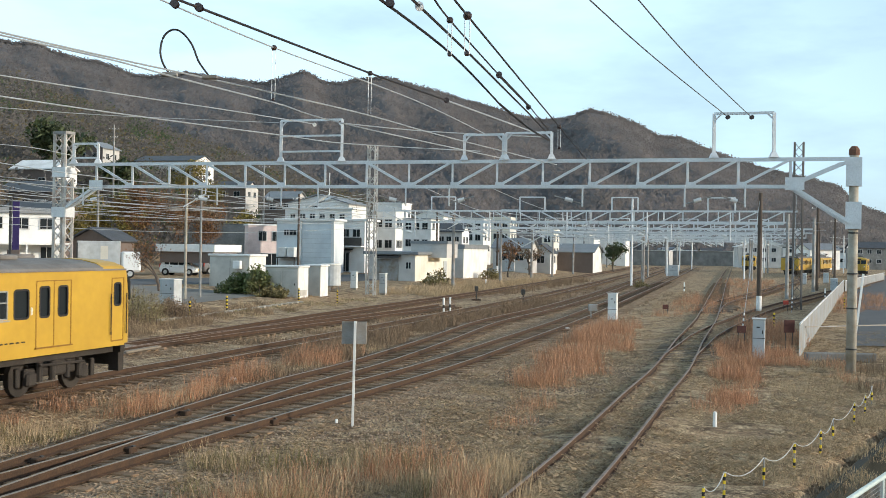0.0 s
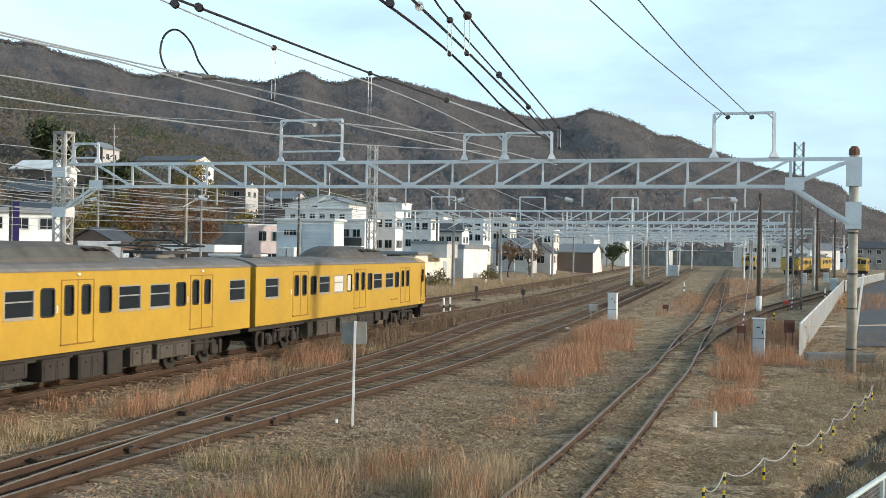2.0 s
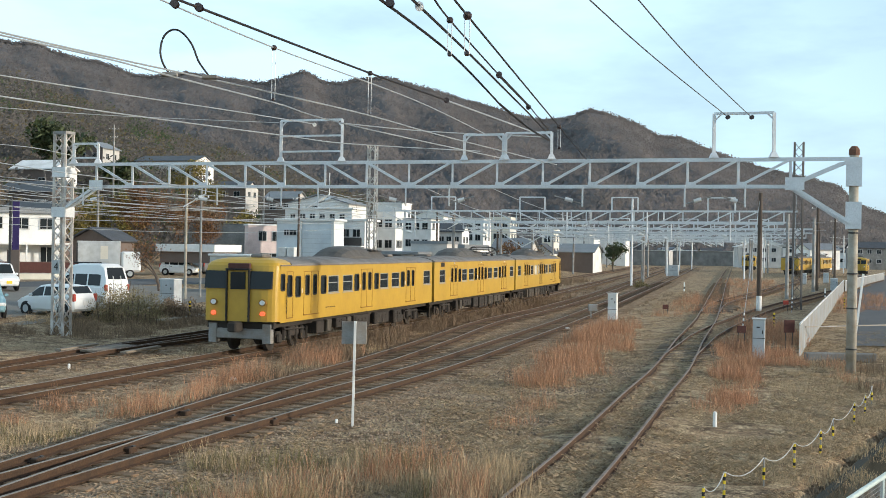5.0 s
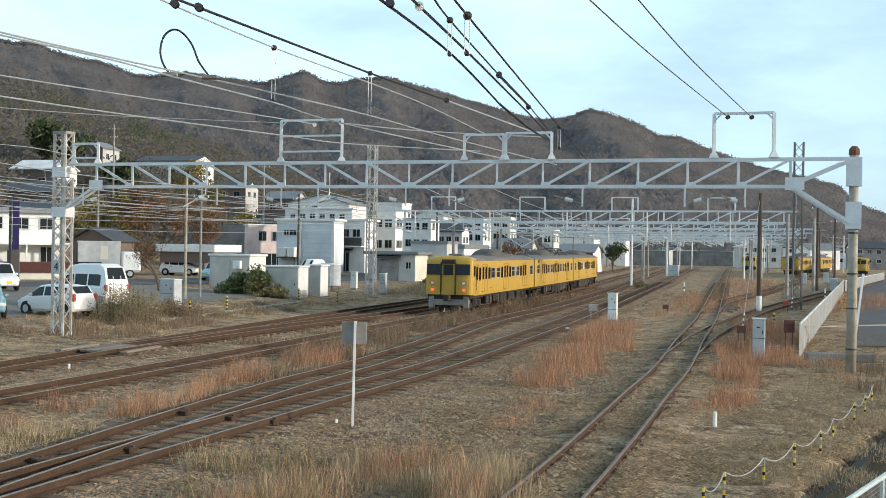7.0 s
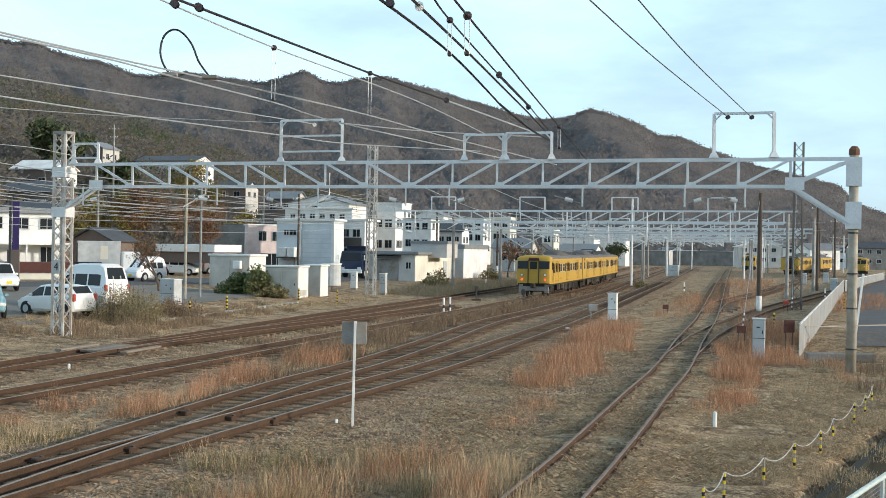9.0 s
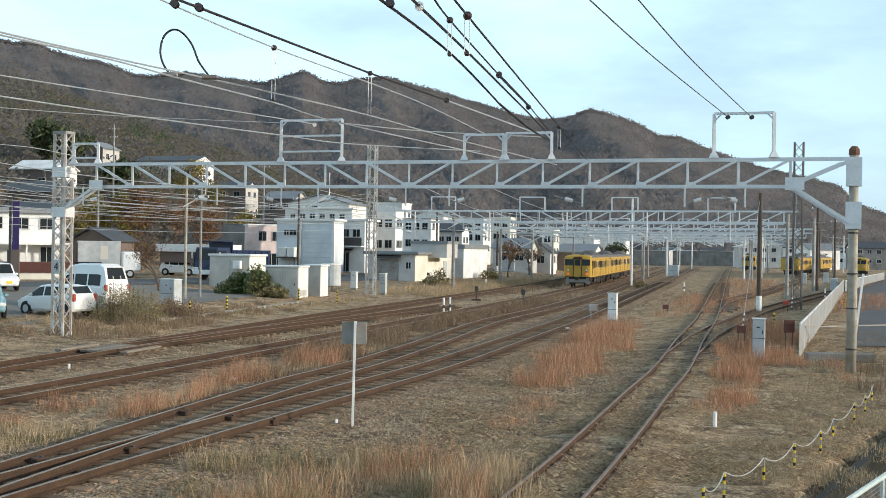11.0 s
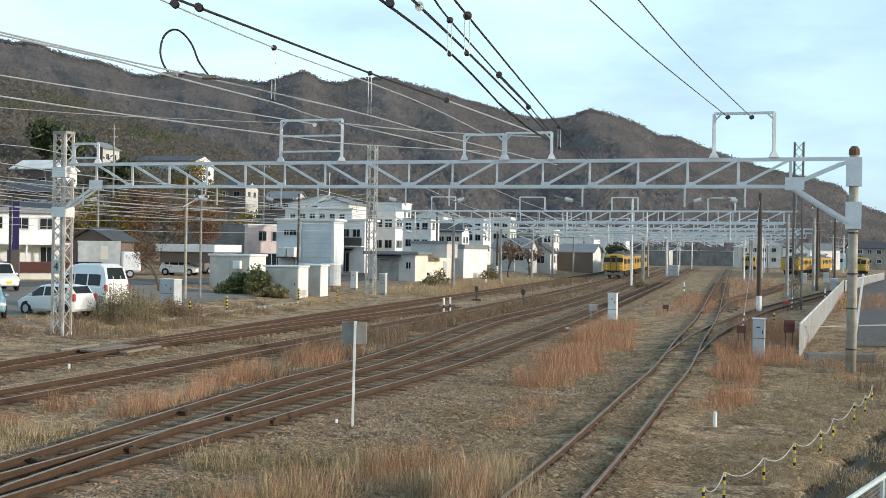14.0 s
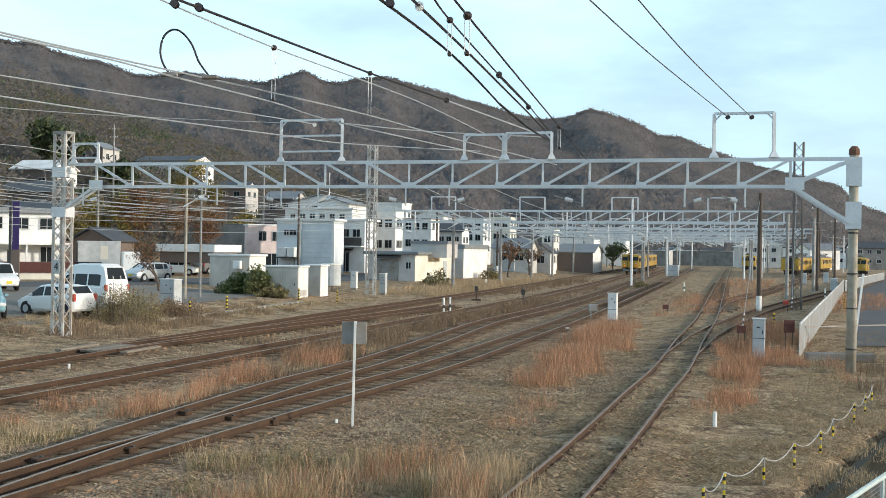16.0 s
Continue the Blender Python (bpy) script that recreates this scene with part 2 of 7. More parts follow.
# ---- mesh building ----
class MB:
    """Collects boxes, beams, tubes and strips into one mesh."""

    def __init__(self):
        self.v, self.f, self.mi = [], [], []

    def add(self, verts, faces, mi=0):
        o = len(self.v)
        self.v += [tuple(p) for p in verts]
        self.f += [tuple(i + o for i in q) for q in faces]
        self.mi += [mi] * len(faces)
        return self

    def box(self, c, s, mi=0, m=None, top=(1, 1)):
        x, y, z = (k / 2 for k in s)
        vs = [Vector((sx * x * (top[0] if sz > 0 else 1), sy * y * (top[1] if sz > 0 else 1), sz * z)) for sz in (-1, 1) for sy in (-1, 1) for sx in (-1, 1)]
        if m is not None:
            vs = [m @ p for p in vs]
        vs = [p + Vector(c) for p in vs]
        return self.add(vs, [(0, 2, 3, 1), (4, 5, 7, 6), (0, 1, 5, 4), (2, 6, 7, 3), (0, 4, 6, 2), (1, 3, 7, 5)], mi)

    def bbox(self, c, s, b=0.02, mi=0):
        """A box with chamfered edges."""
        x, y, z = (k / 2 for k in s)
        b = min(b, x * 0.9, y * 0.9, z * 0.9)
        cx, cy, cz = c
        rings = []
        for dz, ins in ((-z, b), (-z + b, 0), (z - b, 0), (z, b)):
            a, e = x - ins, y - ins
            rings.append([(cx - a + b, cy - e, cz + dz), (cx + a - b, cy - e, cz + dz), (cx + a, cy - e + b, cz + dz), (cx + a, cy + e - b, cz + dz),
                          (cx + a - b, cy + e, cz + dz), (cx - a + b, cy + e, cz + dz), (cx - a, cy + e - b, cz + dz), (cx - a, cy - e + b, cz + dz)])
        return self.loft(rings, mi=mi)

    def loft(self, rings, mi=0, close=True, caps=True):
        k = len(rings[0])
        vs = [p for r in rings for p in r]
        fs = []
        for i in range(len(rings) - 1):
            for j in range(k if close else k - 1):
                a, b2 = i * k + j, i * k + (j + 1) % k
                fs.append((a, b2, b2 + k, a + k))
        if caps and close:
            fs.append(tuple(range(k - 1, -1, -1)))
            fs.append(tuple((len(rings) - 1) * k + j for j in range(k)))
        return self.add(vs, fs, mi)

    def beam(self, p0, p1, w, h=None, mi=0, up=(0, 0, 1)):
        p0, p1 = Vector(p0), Vector(p1)
        h = h or w
        d = (p1 - p0).normalized()
        u = Vector(up)
        if abs(d.dot(u)) > 0.98:
            u = Vector((1, 0, 0))
        s = d.cross(u).normalized()
        u = s.cross(d)
        q = [(-w / 2, -h / 2), (w / 2, -h / 2), (w / 2, h / 2), (-w / 2, h / 2)]
        return self.loft([[p + s * a + u * b2 for a, b2 in q] for p in (p0, p1)], mi)

    def tube(self, pts, r, n=6, mi=0, caps=True):
        pts = [Vector(p) for p in pts]
        rs = r if isinstance(r, (list, tuple)) else [r] * len(pts)
        rings = []
        for i, p in enumerate(pts):
            d = (pts[min(i + 1, len(pts) - 1)] - pts[max(i - 1, 0)]).normalized()
            u = Vector((0, 0, 1)) if abs(d.z) < 0.95 else Vector((1, 0, 0))
            s = d.cross(u).normalized()
            u = s.cross(d)
            rings.append([p + (s * math.cos(2 * math.pi * k / n) + u * math.sin(2 * math.pi * k / n)) * rs[i] for k in range(n)])
        return self.loft(rings, mi, True, caps)

    def ball(self, c, r, n=8, mi=0, sq=1.0):
        c = Vector(c)
        rings = []
        for i in range(1, 5):
            a = math.pi * i / 5
            rings.append([c + Vector((r * math.sin(a) * math.cos(2 * math.pi * k / n), r * math.sin(a) * math.sin(2 * math.pi * k / n), -r * sq * math.cos(a))) for k in range(n)])
        return self.loft(rings, mi)

    def prism(self, poly, p0, p1, mi=0):
        """poly: (a, b) pairs, a along x, b along z, swept along y from p0 to p1."""
        return self.loft([[(a, y, b2) for a, b2 in poly] for y in (p0, p1)], mi)

    def weld(self):
        """Join corners that lie at the same place."""
        seen, back, vs = {}, [], []
        for p in self.v:
            k = tuple(round(c, 4) for c in p)
            if k not in seen:
                seen[k] = len(vs)
                vs.append(p)
            back.append(seen[k])
        self.v, self.f = vs, [tuple(back[i] for i in q) for q in self.f]
        return self

    def mesh(self, name, mats, smooth=False):
        me = bpy.data.meshes.new(name)
        me.from_pydata(self.v, [], self.f)
        for q in mats:
            me.materials.append(q)
        if len(mats) > 1:
            me.polygons.foreach_set("material_index", self.mi)
        if smooth:
            me.polygons.foreach_set("use_smooth", [True] * len(me.polygons))
        me.update()
        return me


def part(name, mb, material, parent=None, label="", smooth=False, at=None, mesh=None):
    me = mesh or mb.mesh(name, material if isinstance(material, (list, tuple)) else [material], smooth)
    ob = new(name, me)
    if parent is not None:
        ob.parent = parent
    if at is not None:
        ob.matrix_basis = at if isinstance(at, Matrix) else Matrix.Translation(at)
    if label:
        ob["label"] = label
    return ob


def thing(name, label, category, at=None, group="", kind=""):
    ob = new(name)
    ob.empty_display_size = 0.2
    if at is not None:
        ob.matrix_basis = at if isinstance(at, Matrix) else Matrix.Translation(at)
    return tagged(ob, label, category, group, kind)


# ---- the lie of the land ----
def train_x(y):
    """Centre line of the through track."""
    m = 0.23456 - (-0.00064350) * max(0.0, 130 - y)
    s = -12.405 + 0.23456 * y - 0.5 * 0.00064350 * max(0.0, 130 - y) ** 2
    return s - 1.475 * math.sqrt(1 + m * m)


def sm(a, b2, x):
    t = min(1.0, max(0.0, (x - a) / (b2 - a)))
    return t * t * (3 - 2 * t)


def land(x, y):
    u = train_x(min(max(y, 0), 400)) - x
    z = -0.25 + 0.55 * sm(9, 17, u) + 0.5 * sm(17, 32, u)
    z += 0.33 * max(0.0, min(u - 60, 200)) * sm(60, 120, y)
    # soil has crept up round the siding
    if 2 < y < 95:
        z += 0.12 * (1 - sm(0.9, 2.0, abs(x - TRACKS["siding"](y)))) * (1 - sm(85, 95, y))
    return z


def through_track(rows):
    """Smooth centre line x(y) through a few plan points."""
    ys = [r[1] for r in rows]
    xs = [r[0] for r in rows]
    k = []
    for i in range(len(ys)):
        a, b2 = max(i - 1, 0), min(i + 1, len(ys) - 1)
        k.append((xs[b2] - xs[a]) / (ys[b2] - ys[a]))

    def fn(y):
        if y <= ys[0]:
            return xs[0] + k[0] * (y - ys[0])
        if y >= ys[-1]:
            return xs[-1] + k[-1] * (y - ys[-1])
        i = max(j for j in range(len(ys) - 1) if ys[j] <= y)
        h = ys[i + 1] - ys[i]
        t = (y - ys[i]) / h
        return ((2 * t**3 - 3 * t * t + 1) * xs[i] + (t**3 - 2 * t * t + t) * h * k[i] + (-2 * t**3 + 3 * t * t) * xs[i + 1] + (t**3 - t * t) * h * k[i + 1])

    return fn


TRACKS = {
    "outer": through_track([(-14.9, 28), (-13.35, 34.5), (-11.9, 41.2), (-9.9, 49.5), (-6.95, 62), (-3.55, 75), (3.1, 100), (10.6, 130), (22.5, 180), (52, 305)]),
    "crossover": through_track([(-12.4, 39.0), (-11.55, 42.2), (-10.2, 46), (-8.35, 51.5), (-5.6, 59.0), (-1.95, 69.5), (0.9, 79.5)]),
    "through": train_x,
    "main": through_track([(-7.9, 14), (-7.0, 18.55), (-4.25, 31.2), (-2.45, 37.5), (-0.2, 47.5), (2.4, 60), (6.5, 74), (9.4, 85), (13.9, 103), (26.0, 155), (61.0, 305)]),
    "loop": through_track([(-8.3, 12), (-6.7, 17.75), (-3.65, 26.95), (-0.35, 36.6), (2.8, 47.9), (6.5, 61.5), (10.3, 76.5), (20.1, 116), (33.5, 170), (66.0, 305)]),
    "siding": through_track([(-3.2, 2), (1.73, 18.0), (2.82, 21.6), (4.16, 26.2), (5.24, 30), (7.4, 37.4), (10.6, 49.7), (15.4, 67.6), (35.0, 146), (74.0, 300)]),
    "branch": through_track([(8.05, 40), (9.05, 43.5), (10.2, 47.2), (12.0, 53), (14.9, 61), (22, 79), (45, 130), (70, 185)]),
    "yard": through_track([(15.5, 68), (17.15, 74.2), (18.95, 81), (21.25, 88.4), (24.4, 96.8), (30.6, 112), (41.5, 141), (60, 190), (90, 270)]),
}


def normal(fn, y):
    m = (fn(y + 0.3) - fn(y - 0.3)) / 0.6
    k = math.hypot(1, m)
    return m, Vector((1 / k, -m / k, 0)), Vector((m / k, 1 / k, 0))


def spaced(fn, y0, y1, step):
    y, out = y0, []
    while y < y1:
        out.append(y)
        m, _, _ = normal(fn, y)
        y += step / math.hypot(1, m)
    return out


# ---- ground and hills ----
def axis(stops):
    out = []
    for a, b2, step in stops:
        n = max(1, round((b2 - a) / step))
        out += [a + (b2 - a) * i / n for i in range(n)]
    return out + [stops[-1][1]]


def ground():
    xs = axis([(-2600, -400, 200), (-400, -100, 20), (-100, -30, 3), (-30, 30, 0.6), (30, 120, 3), (120, 400, 20), (400, 2600, 200)])
    ys = axis([(-300, -20, 40), (-20, 8, 4), (8, 60, 0.6), (60, 140, 2), (140, 420, 10), (420, 4200, 180)])
    mb = MB()
    vs = []
    for y in ys:
        for x in xs:
            near = (1 - sm(60, 160, abs(y))) * (1 - sm(7, 10.5, train_x(min(max(y, 0), 400)) - x))
            z = land(x, y) + near * (0.06 * noise.noise((x * 0.5, y * 0.5, 0)) + 0.035 * noise.noise((x * 1.7, y * 1.7, 4)))
            # bank down to the ditch beside the lane
            d = x - (6.6 + 0.56 * (y - 19))
            if y < 47:
                z -= 1.15 * sm(-0.75, -0.1, d) * (1 - sm(30, 44, y))
            vs.append((x, y, z))
    k = len(xs)
    mb.add(vs, [(j * k + i, j * k + i + 1, (j + 1) * k + i + 1, (j + 1) * k + i) for j in range(len(ys) - 1) for i in range(k - 1)])
    tagged(part("ground", mb, M["ground"], smooth=True), "dry brown gravelly yard ground with withered grass", "ground", kind="structure")


ground()

RIDGE_K = [-0.46, -0.381, -0.371, -0.36, -0.349, -0.339, -0.315, -0.302, -0.289, -0.275, -0.267, -0.25, -0.24, -0.223, -0.213, -0.2, -0.174, -0.161, -0.152, -0.132, -0.122, -0.113, -0.106, -0.097, -0.085, -0.076, -0.051, -0.043, -0.036, -0.009, 0.026, 0.062, 0.083, 0.105, 0.124, 0.136, 0.153, 0.168, 0.183, 0.2, 0.231, 0.266, 0.29, 0.312, 0.339, 0.346, 0.358, 0.38, 0.5]
RIDGE_Z = [218, 210, 207, 208, 206, 200, 192, 190, 186, 180, 176, 175, 177, 179, 178, 175, 172, 170, 171, 179, 183, 178, 173, 171, 172, 175, 178, 176, 172, 165, 153, 141, 136, 139, 148, 145, 139, 132, 122, 121, 107, 93, 86, 81, 73, 64, 54, 44, 20]


def hill_z(k, t):
    """Height at bearing k and way t up from the foot (0) to the ridge (1)."""
    top = float(np.interp(k, RIDGE_K, RIDGE_Z))
    # spurs and gullies that run down the slope at a slant
    a = k + 0.10 * t
    g = 0.05 * (1 - 2 * abs(noise.noise((a * 11, t * 1.5, 1.5)))) + 0.045 * noise.noise((a * 26, t * 4.5, 4.5)) + 0.025 * noise.noise((a * 75, t * 14, 7.5)) - 0.02
    rise = t ** 1.15 + g * math.sin(math.pi * t)
    return 1 + (top - 2) * rise


def hills():
    ks = [-0.62 + 1.2 * i / 640 for i in range(641)]
    ts = [i / 90 for i in range(91)]
    vs = []
    for t in ts:
        for k in ks:
            y = 430 + 770 * t
            vs.append((k * y, y, hill_z(k, t) + 1.6 * noise.noise((k * 300, t * 60, 3)) + 1.0 * noise.noise((k * 700, t * 140, 8))))
    for k in ks:
        vs.append((k * 1500, 1500, hill_z(k, 1) - 60))
    n = len(ks)
    mb = MB().add(vs, [(j * n + i, j * n + i + 1, (j + 1) * n + i + 1, (j + 1) * n + i) for j in range(len(ts)) for i in range(n - 1)])
    tagged(part("hillside", mb, M["hill"], smooth=True), "long dark brown wooded hill ridge", "hill", kind="structure")
    # bare winter trees that cover the slope
    rnd = random.Random(5)
    vs, fs = [], []
    for i in range(30000):
        t = rnd.random() ** 0.8
        if i % 5 == 0:
            t = 1.0
        k = rnd.uniform(-0.43, 0.43)
        y = 430 + 770 * t + rnd.uniform(-6, 6)
        r = rnd.uniform(1.2, 2.6)
        z = hill_z(k, t) + r * 0.5
        for _ in range(6):
            px, py, pz = k * y + rnd.gauss(0, 0.55) * r, y + rnd.gauss(0, 0.5) * r, z + rnd.gauss(0, 0.5) * r
            h = r * rnd.uniform(0.2, 0.42)
            ax, ay, bx, by = rnd.uniform(0.5, 1) * h, rnd.uniform(-0.1, 0.45) * h, rnd.uniform(-0.4, 0.4) * h, rnd.uniform(0.1, 0.7) * h
            n0 = len(vs)
            vs += [(px - ax, py - ay, pz - 0.1 * h), (px - bx, py - by, pz - h), (px + ax, py + ay, pz + 0.1 * h), (px + bx, py + by, pz + h)]
            fs.append((n0, n0 + 1, n0 + 2, n0 + 3))
    mb = MB().add(vs, fs)
    tagged(part("winter_woods", mb, M["woods"]), "leafless brown woods covering the hill slope", "woods", kind="stuff")


hills()


def slope_woods():
    rnd = random.Random(8)
    for name, lab, m, n in (("slope_thicket", "brown autumn thicket on the slope behind the town", "thicket", 15000), ("slope_shrubs", "olive and yellow shrubs on the slope behind the town", "scrub", 2600), ("slope_evergreens", "dark evergreen scrub on the slope behind the town", "leaf_g", 1700)):
        mb = MB()
        done = 0
        while done < n:
            y = rnd.uniform(115, 420)
            x = rnd.uniform(-0.46, 0.0) * y
            u = train_x(min(y, 400)) - x
            if u < 62 or noise.noise((x * 0.05, y * 0.05, n * 0.001)) < -0.1:
                continue
            done += 1
            r = rnd.uniform(0.5, 1.5) * (1 + y / 400)
            c = Vector((x, y, land(x, y) + r * rnd.uniform(0.2, 1.3)))
            for _ in range(22):
                p = c + Vector((rnd.gauss(0, 0.5), rnd.gauss(0, 0.5), rnd.gauss(0, 0.5))) * r
                h = r * rnd.uniform(0.09, 0.2)
                a = Vector((rnd.uniform(0.5, 1), rnd.uniform(-0.2, 0.4), rnd.uniform(-0.3, 0.3))) * h
                b2 = Vector((rnd.uniform(-0.4, 0.4), rnd.uniform(0.1, 0.8), rnd.uniform(0.5, 1))) * h
                mb.add([p - a, p + b2, p + a, p - b2], [(0, 1, 2, 3)])
        tagged(part(name, mb, M[m]), lab, "shrubs", kind="stuff")


slope_woods()


# ---- tracks ----
RAIL = [(-0.0625, -0.15), (0.0625, -0.15), (0.0625, -0.138), (0.012, -0.12), (0.012, -0.045), (0.0325, -0.035), (0.0325, -0.006), (0.026, 0.0), (-0.026, 0.0), (-0.0325, -0.006), (-0.0325, -0.035), (-0.012, -0.045), (-0.012, -0.12), (-0.0625, -0.138)]
SLEEPER = MB().bbox((0, 0, -0.215), (2.1, 0.22, 0.14), 0.018).mesh("sleeper", [M["sleeper"]])


def track(key, y0, y1, label, shiny, near, bed=True, part_to=75):
    fn = TRACKS[key]
    tr = thing("railway_track", label, "track", group="tracks of the yard")
    ys = spaced(fn, y0, min(y1, 90), 1.2) + spaced(fn, 90, y1, 6)
    for sgn in (-0.566, 0.566):
        mb = MB()
        rings = []
        for y in ys:
            m, nn, d = normal(fn, y)
            c = Vector((fn(y), y, -0.006 if key in ("branch", "yard", "loop", "crossover") else 0)) + nn * sgn
            rings.append([c + nn * a + Vector((0, 0, b2)) for a, b2 in RAIL])
        mb.loft(rings)
        k = len(RAIL)
        for i, f in enumerate(mb.f[: (len(rings) - 1) * k]):
            if i % k in (6, 7, 8):
                mb.mi[i] = 1
        part("rail", mb, [M["rust"], M["rail_top"] if shiny else M["rust_pale"]], tr)
    rnd = random.Random(hash_key(key))
    for y in spaced(fn, y0, part_to, 0.62):
        m, nn, d = normal(fn, y)
        yy = y + rnd.uniform(-0.03, 0.03)
        sunk = 0.02 if key == "siding" else 0.10 if key in ("branch", "yard") else 0.012 if key == "crossover" else 0.0
        part("sleeper", None, None, tr, mesh=SLEEPER, at=Matrix.Translation((fn(yy), yy, rnd.uniform(-0.018, 0.0) - sunk)) @ Matrix.Rotation(-math.atan(m) + rnd.uniform(-0.02, 0.02), 4, "Z"))
    mb = MB()
    for y in spaced(fn, part_to, min(y1, 150), 0.64):
        m, nn, d = normal(fn, y)
        mb.box((fn(y), y, -0.215), (2.1, 0.22, 0.14), m=Matrix.Rotation(-math.atan(m), 4, "Z"))
    if mb.v:
        tagged(part("far_sleeper", mb, M["sleeper"], tr), kind="stuff")
    if bed:
        mb = MB()
        prof = [(-2.3, -0.32), (-1.75, -0.215), (-0.75, -0.187), (0, -0.19), (0.75, -0.187), (1.75, -0.215), (2.3, -0.32)]
        rings = []
        for y in ys:
            m, nn, d = normal(fn, y)
            rings.append([Vector((fn(y), y, 0)) + nn * (a + 0.15 * noise.noise((a, y, 2))) + Vector((0, 0, b2 + 0.02 * noise.noise((a * 3, y * 2, 0)) + bed_lift(key))) for a, b2 in prof])
        mb.loft(rings, close=False)
        tagged(part("ballast_bed", mb, M["ballast"], smooth=True), "grey brown crushed stone ballast under the rails", "ballast", kind="structure")
    return tr


def hash_key(s):
    return sum(ord(c) * (i + 1) for i, c in enumerate(s))


def bed_lift(key):
    return {"outer": 0.0, "through": 0.002, "main": 0.004, "loop": 0.008, "siding": -0.012, "branch": -0.02, "crossover": 0.0, "yard": -0.016}[key]


track("outer", 28, 300, "rusty outer railway track in weedy ballast", False, 0, part_to=70)
track("crossover", 41, 78, "rusty crossover track between outer and through track", False, 0, bed=False, part_to=70)
track("through", 16, 300, "through railway track used by the yellow train", True, 0, part_to=70)
track("main", 14, 300, "main railway track with worn bright rail heads", True, 0, part_to=80)
track("loop", 12, 300, "loop railway track joining the main track at a turnout", True, 0, part_to=80)
track("siding", 2, 298, "rusty siding track half sunk in dry grass", False, 0, bed=False, part_to=80)
track("branch", 40, 180, "rusty branch track leaving the siding", False, 0, bed=False, part_to=60)
track("yard", 73, 265, "rusty yard track leaving the siding", False, 0, bed=False, part_to=84)


# ---- the yellow train ----
def side_panel(mb, x, openings, y0, y1, z0, z1, mi=0):
    """A flat wall in the plane x with rectangular openings (ya, yb, za, zb) left free."""
    cuts = sorted({y0, y1, *[o[0] for o in openings], *[o[1] for o in openings]})
    for a, b2 in zip(cuts, cuts[1:]):
        zs = [z0]
        for o in openings:
            if o[0] < b2 - 1e-4 and o[1] > a + 1e-4:
                zs += [o[2], o[3]]
        zs.append(z1)
        for c, d in zip(zs[::2], zs[1::2]):
            mb.add([(x, a, c), (x, b2, c), (x, b2, d), (x, a, d)], [(0, 1, 2, 3) if x > 0 else (3, 2, 1, 0)], mi)


def window_spec(kind):
    """Openings along a car, from its rear end: (centre, width, low, high, type)."""
    out = []
    doors = [3.85, 9.95, 16.25] if kind == "mid" else [3.9, 9.95, 16.0] if kind == "tail" else [3.75, 9.95, 16.0]
    if kind != "tail":
        out.append((1.55 if kind == "mid" else 1.3, 1.1, 1.95, 2.68, "w"))
    if kind in ("mid", "tail"):
        out.append((18.6, 1.1, 1.95, 2.68, "w"))
    for d in doors:
        out += [(d - 0.36, 0.36, 1.95, 2.72, "d"), (d + 0.36, 0.36, 1.95, 2.72, "d")]
    for a, b2 in zip(doors, doors[1:]):
        mid = (a + b2) / 2
        out += [(a + 1.22, 0.52, 1.95, 2.66, "n"), (mid - 0.78, 1.1, 1.95, 2.66, "w"), (mid + 0.78, 1.1, 1.95, 2.66, "w"), (b2 - 1.22, 0.52, 1.95, 2.66, "n")]
    if kind == "tail":
        out += [(1.34, 0.34, 2.18, 2.80, "n"), (1.95, 0.36, 1.93, 2.74, "n"), (2.68, 0.46, 1.90, 2.68, "n")]
    if kind == "lead":
        out += [(18.72, 0.3, 2.12, 2.74, "n")]
    return out, doors


def round_rim(xo, xi, y, z, w, h, r=0.10):
    """A rubber seal with rounded corners round an opening in the plane x."""
    def loop(x, grow, rad):
        a, b2 = w / 2 + grow - rad, h / 2 + grow - rad
        return [(x, y + sy * a + rad * math.cos(t), z + sz * b2 + rad * math.sin(t)) for sy, sz, t0 in ((1, 1, 0), (-1, 1, 0.5), (-1, -1, 1), (1, -1, 1.5)) for t in (math.pi * (t0 + k / 6) for k in range(4))]
    return MB().loft([loop(xi, 0.028, r), loop(xo, 0.028, r), loop(xo, -0.022, r * 0.62), loop(xi, -0.022, r * 0.62)], caps=False)


M["blind"] = mat("window_blind", (0.62, 0.60, 0.55), 0.7, var=0.06, scale=1)
M["alu"] = mat("dull_aluminium", (0.42, 0.42, 0.40), 0.4, metal=0.4, var=0.1)


TAIL_CUT = 0.7  # the rear driving car is a little shorter


